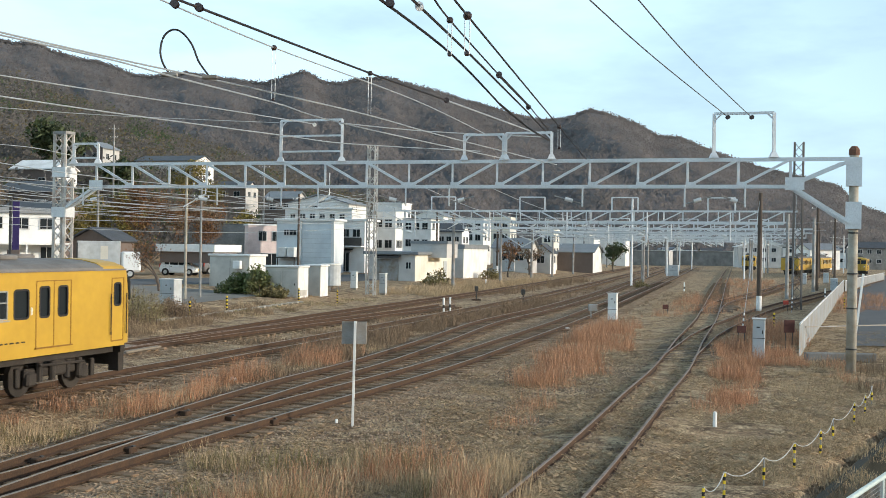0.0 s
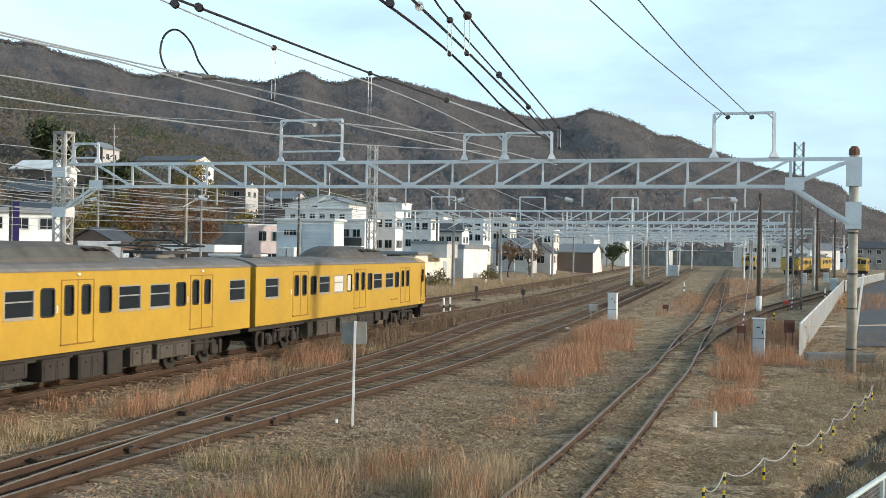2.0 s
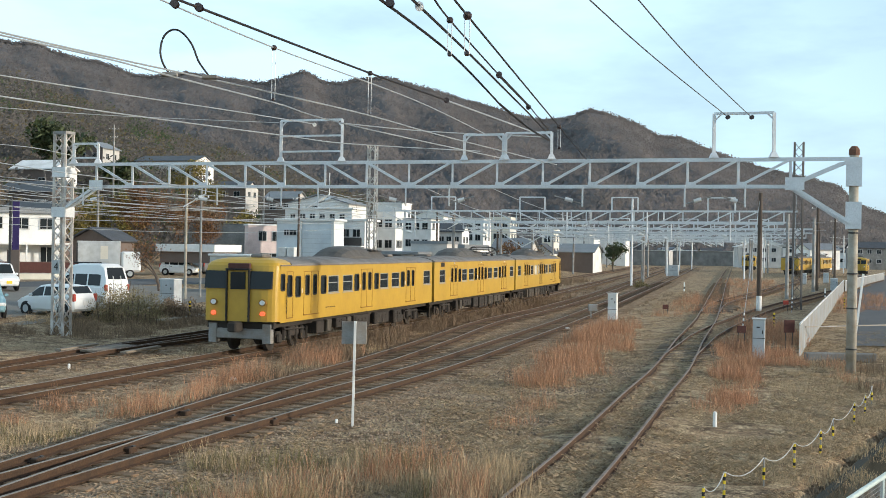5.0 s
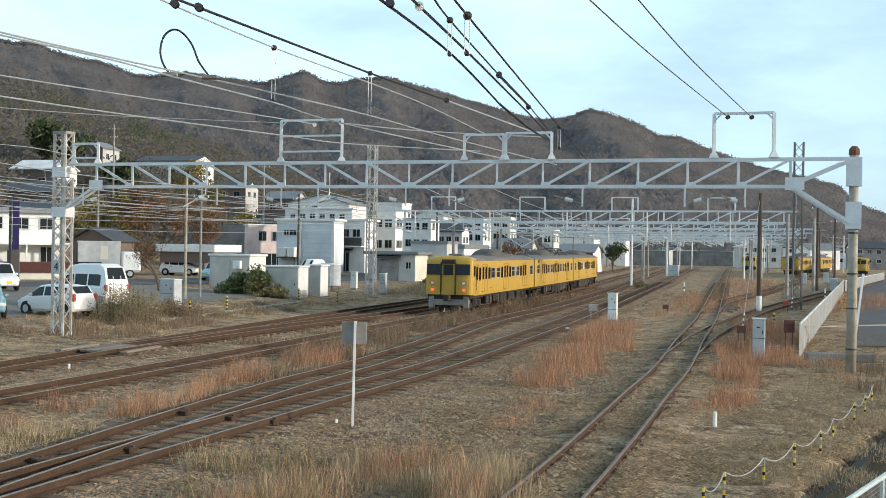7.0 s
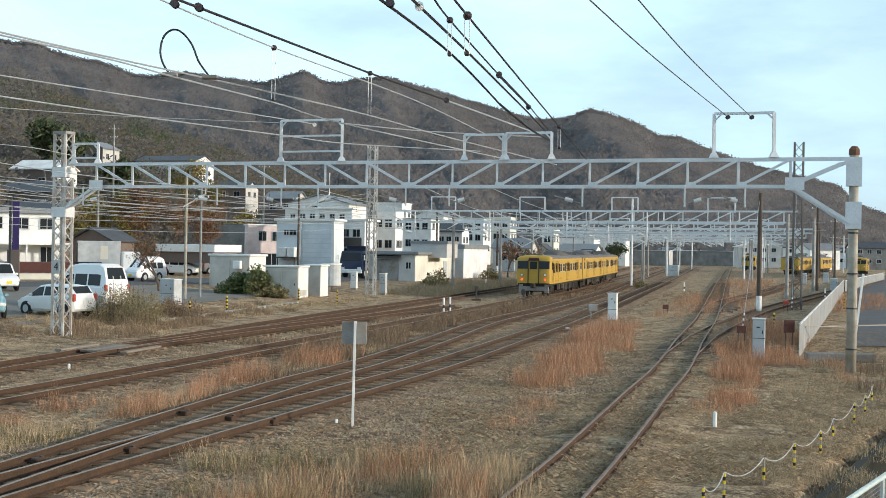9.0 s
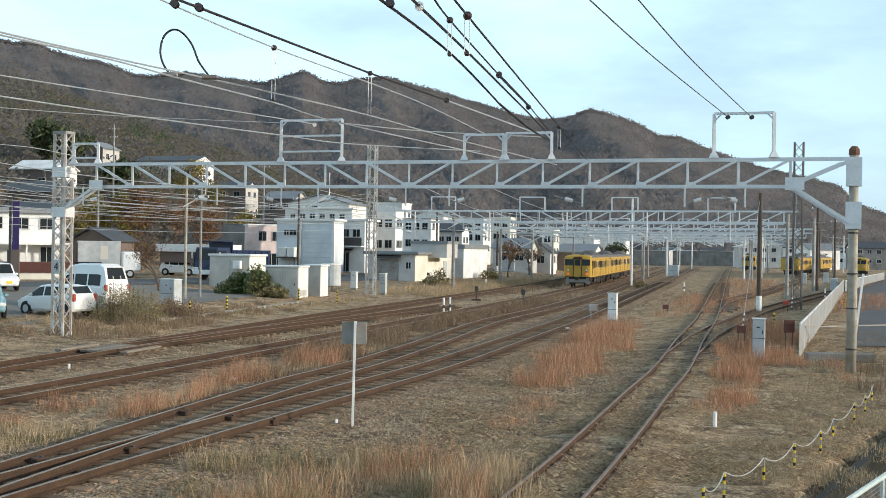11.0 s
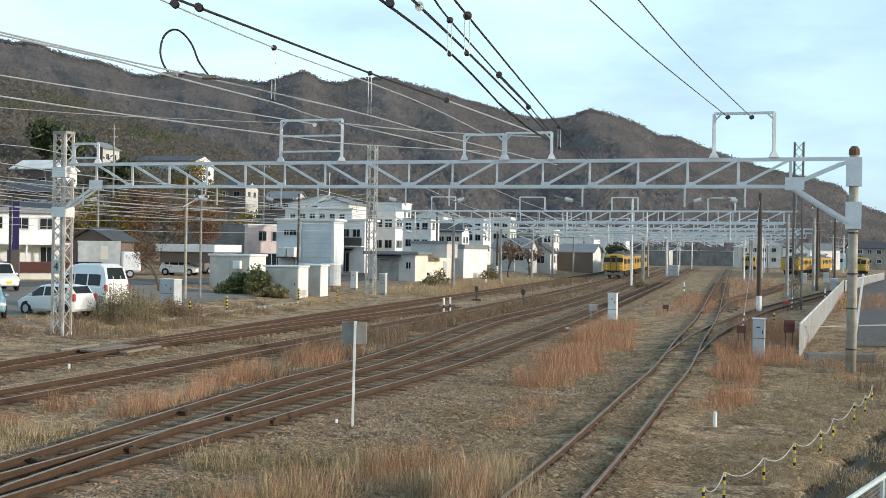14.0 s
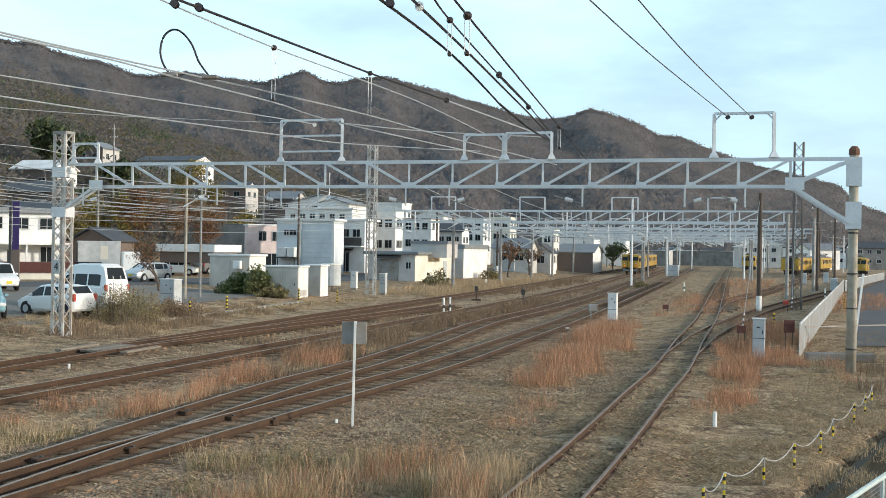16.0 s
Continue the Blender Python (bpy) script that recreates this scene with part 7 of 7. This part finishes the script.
def rope_fence():
    pts = [(3.9, 17.2), (4.5, 18.4), (5.5, 19.75), (6.5, 21.35), (7.5, 22.95), (8.3, 24.6), (9.7, 27.3), (10.5, 28.8), (11.4, 30.8)]
    tops = []
    for i, (x, y) in enumerate(pts):
        z = land(x, y)
        p = thing("rope_post", "thin post with yellow and black reflective bands", "post", (x, y, z), group="rope fence posts")
        part("rod", MB().tube([(0, 0, -0.2), (0, 0, 0.5)], 0.013, 6), M["galv_dull"], p)
        for z0, z1 in ((0.0, 0.2), (0.3, 0.47)) if i % 3 != 2 else ((0.12, 0.32),):
            part("sleeve", MB().tube([(0, 0, z0), (0, 0, z1)], 0.023, 8), M["stripe_y"], p, "yellow sleeve")
            part("dark_band", MB().tube([(0, 0, (z0 + z1) / 2 - 0.03), (0, 0, (z0 + z1) / 2 + 0.03)], 0.0245, 8), M["black"], p)
        tops.append(Vector((x, y, z + 0.49)))
    r = thing("rope", "slack pale rope strung between the posts", "rope")
    for a, b2 in zip(tops, tops[1:]):
        q = []
        for i in range(9):
            t = i / 8
            q.append(a.lerp(b2, t) - Vector((0, 0, 0.17 * 4 * t * (1 - t))))
        part("strand", MB().tube(q, 0.0075, 5), M["frame"], r)


rope_fence()


def railing():
    r = thing("railing", "pale galvanised pipe railing with wire mesh panels", "railing")
    a, b2 = Vector((3.3, 11.9, 0)), Vector((8.2, 19.4, 0))
    part("top_pipe", MB().tube([a + Vector((0, 0, 0.58)), b2 + Vector((0, 0, 0.58))], 0.038, 8), M["railp"], r)
    part("bottom_pipe", MB().tube([a + Vector((0, 0, -0.3)), b2 + Vector((0, 0, -0.3))], 0.028, 8), M["railp"], r)
    n = 5
    for i in range(n + 1):
        p = a.lerp(b2, i / n)
        part("post", MB().tube([p + Vector((0, 0, -1.5)), p + Vector((0, 0, 0.58))], 0.03, 8), M["railp"], r)
    q = MB()
    for i in range(0, 140):
        p = a.lerp(b2, i / 140)
        q.beam(p + Vector((0, 0, -0.3)), p + Vector((0, 0, 0.56)), 0.006)
    for k in range(15):
        z = -0.3 + 0.06 * k
        q.beam(a + Vector((0, 0, z)), b2 + Vector((0, 0, z)), 0.006)
    tagged(part("wire_mesh", q, M["galv_dull"], r), kind="stuff")


M["railp"] = mat("railing_paint", (0.55, 0.64, 0.62), 0.45, metal=0.1, var=0.08)
railing()


# ---- trees and bushes ----
def leaf_cloud(mb, c, r, n, size, rnd, flat=0.8):
    for _ in range(n):
        d = Vector((rnd.gauss(0, 1), rnd.gauss(0, 1), rnd.gauss(0, 1)))
        d = d.normalized() * r * rnd.random() ** 0.4
        p = Vector(c) + Vector((d.x, d.y, d.z * flat))
        s = size * rnd.uniform(0.5, 1.3)
        a, b2 = Vector((rnd.uniform(-1, 1), rnd.uniform(-1, 1), rnd.uniform(-1, 1))) * s, Vector((rnd.uniform(-1, 1), rnd.uniform(-1, 1), rnd.uniform(-1, 1))) * s
        mb.add([p - a * 0.5, p + b2 * 0.5, p + a * 0.5, p - b2 * 0.5], [(0, 1, 2, 3)])


def tree(x, y, h, r, leaf, label, seed, leaves=900, size=0.35, trunk=0.16, bare=False, z=None):
    rnd = random.Random(seed)
    z0 = land(x, y) if z is None else z
    t = thing("tree", label, "tree", (x, y, z0), group="trees of the town")
    wood, tips = MB(), []

    def limb(p, d, ln, rad, depth):
        pts, q = [p], p
        for i in range(3):
            d = (d + Vector((rnd.uniform(-0.22, 0.22), rnd.uniform(-0.22, 0.22), rnd.uniform(-0.05, 0.15)))).normalized()
            q = q + d * ln / 3
            pts.append(q)
        wood.tube(pts, [rad, rad * 0.85, rad * 0.7, rad * 0.5], 5)
        if depth == 0:
            tips.append(q)
            return
        tips.append(pts[2])
        for _ in range(4 if depth > 1 else 3):
            nd = (d * 0.75 + Vector((rnd.uniform(-1, 1), rnd.uniform(-1, 1), rnd.uniform(-0.15, 0.7)))).normalized()
            limb(pts[rnd.choice((2, 3))], nd, ln * rnd.uniform(0.55, 0.8), rad * 0.5, depth - 1)

    limb(Vector((0, 0, -0.2)), Vector((0, 0, 1)), h * 0.42, trunk, 3)
    top = max(p.z for p in tips)
    k = h / top
    kr = r / max(0.1, max(math.hypot(p.x, p.y) for p in tips))
    wood.v = [(v[0] * (kr if v[2] > h * 0.2 else 1), v[1] * (kr if v[2] > h * 0.2 else 1), v[2] * k) for v in wood.v]
    part("trunk", wood, M["bark"], t)
    if not bare:
        mb = MB()
        for p in tips:
            leaf_cloud(mb, (p.x * kr, p.y * kr, p.z * k), r * 0.28, max(3, leaves // len(tips)), size, rnd)
        part("crown", mb, M[leaf], t)
    return t


tree(-62, 190, 11.5, 5.5, "leaf_g", "dark evergreen tree on the slope", 1, 2600, 0.75, 0.3)
tree(-55, 195, 8.0, 4.0, "leaf_g", "dark evergreen tree on the slope", 2, 1600, 0.7, 0.25)
tree(-37.5, 126, 9.2, 3.0, "leaf_y", "yellow-green autumn tree behind the house", 3, 7000, 0.2)
tree(-34.5, 128, 8.0, 2.6, "leaf_y", "yellowing autumn tree behind the house", 13, 6000, 0.2)
tree(-31.5, 122, 8.8, 2.8, "leaf_o", "russet autumn tree by the street", 4, 6000, 0.18)
tree(-27.8, 119, 8.2, 3.2, "leaf_o", "thinning orange autumn tree by the street", 5, 5000, 0.15)
tree(-25.0, 121, 7.2, 2.6, "leaf_o", "thinning orange autumn tree by the street", 6, 4500, 0.15)
tree(-19.2, 79, 3.9, 2.1, "leaf_o", "small twiggy tree with a few russet leaves", 7, 700, 0.11, trunk=0.12)
tree(31.5, 215, 5.2, 2.2, "leaf_g", "rounded green garden tree", 8, 900, 0.45)
tree(8.5, 152, 4.6, 2.6, "leaf_o", "bare brownish garden tree", 9, 500, 0.3)
tree(12.5, 168, 4.2, 2.4, "weed", "grey twiggy garden tree", 10, 500, 0.3)
for i, (x, y, h, r, lf) in enumerate(((-48, 215, 10, 4, "leaf_y"), (-40, 205, 9, 3.5, "leaf_y"), (-33, 232, 9, 4, "leaf_o"), (-70, 205, 10, 5, "leaf_g"), (-47, 150, 7, 3, "leaf_g"), (-41, 160, 8, 3.4, "leaf_o"), (-36, 170, 8.5, 3.6, "weed"), (-30, 180, 8, 3.4, "leaf_y"), (-60, 150, 7, 3, "leaf_y"), (-24, 195, 8, 3.5, "weed"), (-54, 135, 6, 3, "weed"), (-75, 180, 9, 5, "leaf_o"))):
    tree(x, y, h, r, lf, "mixed autumn tree on the slope behind the houses", 20 + i, 3000, 0.3)


def bush(x, y, w, d, h, leaf, label, seed, n=1500, size=0.16):
    rnd = random.Random(seed)
    b = thing("bush", label, "bush", (x, y, land(x, y)), group="trackside bushes")
    mb, st = MB(), MB()
    for i in range(40):
        a = Vector((rnd.uniform(-0.5, 0.5) * w, rnd.uniform(-0.5, 0.5) * d, 0))
        k = 1 - (2 * a.x / w) ** 2 * 0.6
        top = a + Vector((rnd.uniform(-0.2, 0.2), rnd.uniform(-0.2, 0.2), h * k * rnd.uniform(0.6, 1)))
        st.tube([a - Vector((0, 0, 0.1)), top], [0.015, 0.005], 4)
        f = rnd.uniform(0.2, 0.85)
        leaf_cloud(mb, top * f + a * (1 - f), 0.30 * h, n // 40, size, rnd)
    part("stem_frame", st, M["bark"], b)
    part("foliage", mb, M[leaf], b)


bush(-13.4, 81.0, 3.6, 2.6, 2.2, "creeper", "dense green creeper bush beside the hut", 1, 11000, 0.16)
bush(-11.4, 78.5, 2.0, 1.2, 0.9, "olive", "yellow-green bush beside the hut", 2, 2500)
bush(-14.9, 55.0, 2.9, 2.2, 2.4, "withered", "half-withered bush beside the parking lot", 3, 11000, 0.06)
bush(-13.6, 60, 2.2, 1.8, 1.2, "weed", "brown withered shrub beside the parking lot", 4, 7000, 0.06)
bush(-0.6, 112, 2.2, 1.6, 1.9, "olive", "leafy shrub before the depot wall", 5, 700, 0.22)
bush(5.6, 140, 2.4, 1.8, 1.6, "olive", "leafy shrub beside the annex", 6, 700, 0.22)
bush(21.5, 126, 1.6, 1.4, 1.0, "olive", "green shrub at the foot of a pole", 7, 500, 0.16)


# ---- grass and weeds ----
def blades(name, label, material, regions, seed, width=0.0058):
    """Tufts of dry blades over plan regions (x0, x1, y0, y1, skew, count, low, high): x is measured from skew * (y - y0)."""
    rnd = random.Random(seed)
    vs, fs = [], []
    for x0, x1, y0, y1, skew, n, lo, hi in regions:
        for _ in range(int(n * (1.5 if material in ("reed", "straw") else 1.8))):
            y = rnd.uniform(y0, y1)
            u = rnd.random()
            x = x0 + (x1 - x0) * u + skew * (y - y0)
            if noise.noise((x * 0.55, y * 0.45, seed)) < -0.08 + 0.25 * (abs(u - 0.5) * 2) ** 3:
                continue
            thick = sm(-0.08, 0.25, noise.noise((x * 0.55, y * 0.45, seed))) * (1 - abs(u - 0.5) ** 2 * 2)
            if clear_of_rails(x, y):
                continue
            g = land(x, y) - 0.03
            tall = rnd.uniform(0.55, 1.15)
            for k in range(7):
                bx, by = x + rnd.gauss(0, 0.10), y + rnd.gauss(0, 0.10)
                h = tall * rnd.uniform(lo, hi) * rnd.uniform(0.35, 1) * (0.55 + 0.45 * thick)
                a = rnd.uniform(0, math.pi)
                wv = width * rnd.uniform(0.6, 1.3) * (1 + y / 60)
                dx, dy = math.cos(a) * wv / 2, math.sin(a) * wv / 2
                lx, ly = rnd.gauss(0, 0.22) * h, rnd.gauss(0, 0.22) * h
                i = len(vs)
                vs += [(bx - dx, by - dy, g), (bx + dx, by + dy, g), (bx + dx * 0.9 + lx * 0.5, by + dy * 0.9 + ly * 0.5, g + h * 0.6), (bx - dx * 0.9 + lx * 0.5, by - dy * 0.9 + ly * 0.5, g + h * 0.6), (bx + lx * 1.2, by + ly * 1.2, g + h)]
                fs += [(i, i + 1, i + 2, i + 3), (i + 3, i + 2, i + 4)]
    mb = MB().add(vs, fs)
    tagged(part(name, mb, M[material]), label, "grass", kind="stuff")


def clear_of_rails(x, y):
    return any(abs(x - TRACKS[k](y)) < w for k, w in (("main", 1.25), ("loop", 1.25), ("through", 1.2), ("outer", 1.2), ("crossover", 1.1))) or abs(abs(x - TRACKS["siding"](y)) - 0.58) < 0.14


blades("russet_grass", "tall russet dry grass clumps", "reed", [
    (1.5, 4.6, 33, 60, 0.22, 1500, 0.7, 1.3), (0.9, 2.3, 25, 36, 0.15, 170, 0.4, 0.9), (6.8, 8.5, 30, 38, 0.25, 400, 0.45, 0.95), (6.0, 7.5, 28, 42, 0.29, 420, 0.25, 0.7), (9.4, 12.4, 39, 48, 0.2, 720, 0.5, 1.0), (12.2, 15.5, 49, 63, 0.25, 650, 0.6, 1.2),
    (-8.2, -6.4, 26, 43, 0.235, 900, 0.6, 1.2), (-1.7, 0.7, 17.0, 20.8, 0.05, 420, 0.55, 1.05), (-9.8, -8.6, 25, 29, 0.2, 90, 0.5, 0.9), (-4.2, -1.4, 16.2, 20, 0.1, 260, 0.4, 0.85),
    (12, 19, 70, 105, 0.28, 900, 0.4, 0.9), (26, 33, 78, 112, 0.34, 900, 0.5, 1.1), (24, 32, 105, 170, 0.25, 700, 0.4, 0.9), (11.8, 13.8, 29, 41, 0.1, 180, 0.4, 0.8)], 11)
blades("straw_grass", "pale straw-coloured dry grass", "straw", [
    (-5.2, 1.2, 15.5, 21.5, 0.12, 1500, 0.4, 0.9), (-10.4, -7.2, 21.5, 29, 0.22, 620, 0.25, 0.6), (3.4, 9, 17, 30, 0.35, 3000, 0.08, 0.27), (8, 14, 27, 44, 0.2, 2600, 0.08, 0.32), (8.5, 13.5, 60, 112, 0.27, 1800, 0.08, 0.3), (-7.6, -5.0, 30, 46, 0.27, 420, 0.25, 0.6),
    (2.2, 6.6, 20, 40, 0.25, 1300, 0.05, 0.16), (-5.5, 0.5, 94, 128, 0.26, 2200, 0.5, 1.3), (1.5, 6, 108, 150, 0.22, 1600, 0.5, 1.2), (-20, -12, 50, 56, 0.2, 500, 0.3, 0.7), (-15.5, -11.5, 56, 84, 0.22, 800, 0.2, 0.5)], 12)
blades("olive_grass", "fading olive green grass", "olive", [(-5.0, 0.2, 16, 21.5, 0.15, 480, 0.35, 0.8), (-10.2, -7.6, 22, 27, 0.2, 260, 0.25, 0.5), (-13, -10.5, 62, 86, 0.26, 260, 0.2, 0.4)], 13)
blades("brown_weeds", "brown withered weeds between the tracks", "weed", [
    (-6.4, -3.0, 40, 62, 0.27, 2600, 0.4, 1.15), (-2.4, 1.8, 58, 88, 0.27, 3000, 0.5, 1.3), (-7.6, -5.2, 29, 42, 0.27, 700, 0.35, 0.9), (-12.3, -9.9, 33, 52, 0.27, 420, 0.2, 0.5), (-8.3, -6.6, 46, 66, 0.27, 420, 0.2, 0.6), (11.2, 15, 28, 43, 0.15, 460, 0.4, 0.9), (4.8, 9, 84, 120, 0.26, 500, 0.3, 0.7), (1.5, 7.5, 98, 150, 0.24, 1600, 0.5, 1.3), (9, 12.5, 66, 118, 0.27, 500, 0.15, 0.45),
    (-19, -13, 47, 58, 0.2, 1100, 0.3, 0.9), (-15, -11.5, 58, 74, 0.24, 900, 0.2, 0.6), (5.5, 10.5, 18.5, 29, 0.55, 500, 0.1, 0.35)], 14)


# ---- loose ballast stones near the camera ----
def stones():
    rnd = random.Random(21)
    vs, fs = [], []
    base = [(1, 0, 0), (-1, 0, 0), (0, 1, 0), (0, -1, 0), (0, 0, 1), (0, 0, -0.6)]
    tri = [(0, 2, 4), (2, 1, 4), (1, 3, 4), (3, 0, 4), (2, 0, 5), (1, 2, 5), (3, 1, 5), (0, 3, 5)]
    for key, n, half, y1 in (("main", 6500, 2.4, 40), ("loop", 6500, 2.6, 40), ("through", 2500, 2.2, 45), ("siding", 900, 1.1, 34), ("bank", 12000, 2.6, 42)):
        for _ in range(n):
            y = 15 + (y1 - 15) * rnd.random() ** 1.4
            o = rnd.uniform(-half, half)
            x = TRACKS["loop"](y) + 3.9 + o if key == "bank" else TRACKS[key](y) + o
            z = land(x, y) + 0.03 if key in ("bank", "siding") else -0.195 if abs(o) < 1.6 else -0.195 - 0.16 * (abs(o) - 1.6)
            s = rnd.uniform(0.02, 0.045)
            a = rnd.uniform(0, 6.28)
            i = len(vs)
            for p in base:
                k = s * rnd.uniform(0.6, 1.25)
                vs.append((x + (p[0] * math.cos(a) - p[1] * math.sin(a)) * k, y + (p[0] * math.sin(a) + p[1] * math.cos(a)) * k, z + p[2] * k * 0.8))
            fs += [tuple(j + i for j in q) for q in tri]
    tagged(part("ballast_stones", MB().add(vs, fs), M["stone"]), "loose grey brown ballast stones", "stones", kind="stuff")


M["stone"] = mat("ballast_piece", (0.265, 0.196, 0.137), 0.9, var=0.15, scale=3, island=0.5, bump=0)
stones()


M["chaff"] = mat("grey_chaff", (0.385, 0.300, 0.198), 0.95, var=0.2, scale=0.8, island=0.3, bump=0, tint=(0.26, 0.19, 0.12), spec=0.1)


def litter():
    """Broken stalks and chaff lying on the ground."""
    rnd = random.Random(41)
    vs, fs = [], []
    while len(fs) < 80000:
        y = 15 + 45 * rnd.random() ** 1.5
        x = rnd.uniform(-0.42, 0.40) * y
        if clear_of_rails(x, y) or noise.noise((x * 0.4, y * 0.4, 9)) < -0.12 or (x < -0.13 * y and rnd.random() < 0.7):
            continue
        if x - (6.6 + 0.56 * (y - 19)) > -0.8 and y < 44:
            continue
        g = land(x, y) + 0.06 * noise.noise((x * 0.5, y * 0.5, 0)) + 0.035 * noise.noise((x * 1.7, y * 1.7, 4)) + rnd.uniform(0.005, 0.05)
        a, ln, w = rnd.uniform(0, 6.28), rnd.uniform(0.05, 0.14), rnd.uniform(0.0009, 0.0021) * (1 + y / 40)
        c, s_ = math.cos(a), math.sin(a)
        t = rnd.uniform(-0.03, 0.07)
        i = len(vs)
        vs += [(x - s_ * w, y + c * w, g), (x + s_ * w, y - c * w, g + 0.01), (x + c * ln + s_ * w, y + s_ * ln - c * w, g + t + 0.01), (x + c * ln - s_ * w, y + s_ * ln + c * w, g + t)]
        fs.append((i, i + 1, i + 2, i + 3))
    tagged(part("dry_litter", MB().add(vs, fs), M["chaff"]), "broken straw and dead stalks on the ground", "litter", kind="stuff")


litter()


# ---- track fittings ----
ct = thing("cable_trough", "pale concrete cable trough lids beside the outer track", "cable trough")
for i in range(22):
    x, y = -13.9 + 0.215 * i, 57.5 + 0.92 * i
    part("lid", MB().bbox((x, y, land(x, y) + 0.03), (0.42, 0.86, 0.09), 0.012), M["concrete"], ct)
for key, y0 in (("outer", 41.5),):
    # boards are added where only pale soil lies by the outer track
    cb = thing("crossing_boards", "worn pale timber boards added over bare soil", "crossing", group="foot crossings")
    for o in (-1.25, -0.28, 0.0, 0.28, 1.25):
        m, nn, d = normal(TRACKS[key], y0)
        p = Vector((TRACKS[key](y0), y0, -0.045)) + nn * o
        part("board", MB().bbox((0, 0, 0), (0.25, 2.6, 0.07), 0.01), M["board"], cb, at=Matrix.Translation(p) @ Matrix.Rotation(-math.atan(m), 4, "Z"))
for a, b2 in ((41.0, 50.5), (74.0, 85.0)):
    st = thing("switch_timbers", "worn oily timbers under a siding turnout", "sleepers", group="turnout timbers")
    for y in spaced(TRACKS["siding"], a, b2, 0.7):
        m, nn, d = normal(TRACKS["siding"], y)
        w = 2.2 + 0.07 * (y - a) + 0.2 * math.sin(y * 7.3)
        p = Vector((TRACKS["siding"](y), y, -0.165)) + nn * (w - 2.2) / 2
        part("timber", MB().bbox((0, 0, 0), (w, 0.2, 0.12), 0.015), M["oily"], st, at=Matrix.Translation(p) @ Matrix.Rotation(-math.atan(m), 4, "Z"))
for x, y in ((-5.72, 21.5), (-5.75, 26.3), (-4.6, 25.6), (-3.62, 25.2), (-7.0, 20.3)):
    b = thing("rail_brace", "rusty grimy metal brace box beside the rail", "rail brace", Matrix.Translation((x, y, -0.12)) @ Matrix.Rotation(-0.3, 4, "Z"), group="rail braces")
    part("box", MB().bbox((0, 0, 0), (0.17, 0.26, 0.13), 0.02), M["rust"], b)
    part("lug", MB().bbox((0.04, 0.05, 0.07), (0.06, 0.08, 0.04), 0.008), M["steel_dark"], b)
# low relay stand between loop and siding
rs = thing("relay_stand", "small grey relay box on a thin post", "relay box", (8.5, 66.5, land(8.5, 66.5)))
part("post", MB().beam((0, 0, -0.1), (0, 0, 0.9), 0.07), M["galv_dull"], rs)
part("box", MB().bbox((0.1, 0, 0.7), (0.5, 0.25, 0.4), 0.03), M["galv_dull"], rs)


# ---- what moves ----
def motions():
    for car, rows in zip(CARS, train_rows()):
        walk(car, rows)
    walk(TRUCK, street_rows(12.5, 82.8, 12.4))
    walk(KEI, street_rows(6.3, 119.2, 11.9, -0.3))
    walk(BLUE, street_rows(7.5, 91.0, 14.0, 0.3))
    walk(SILVER, street_rows(15.9, 91.0, 11.0, 0.0))


motions()
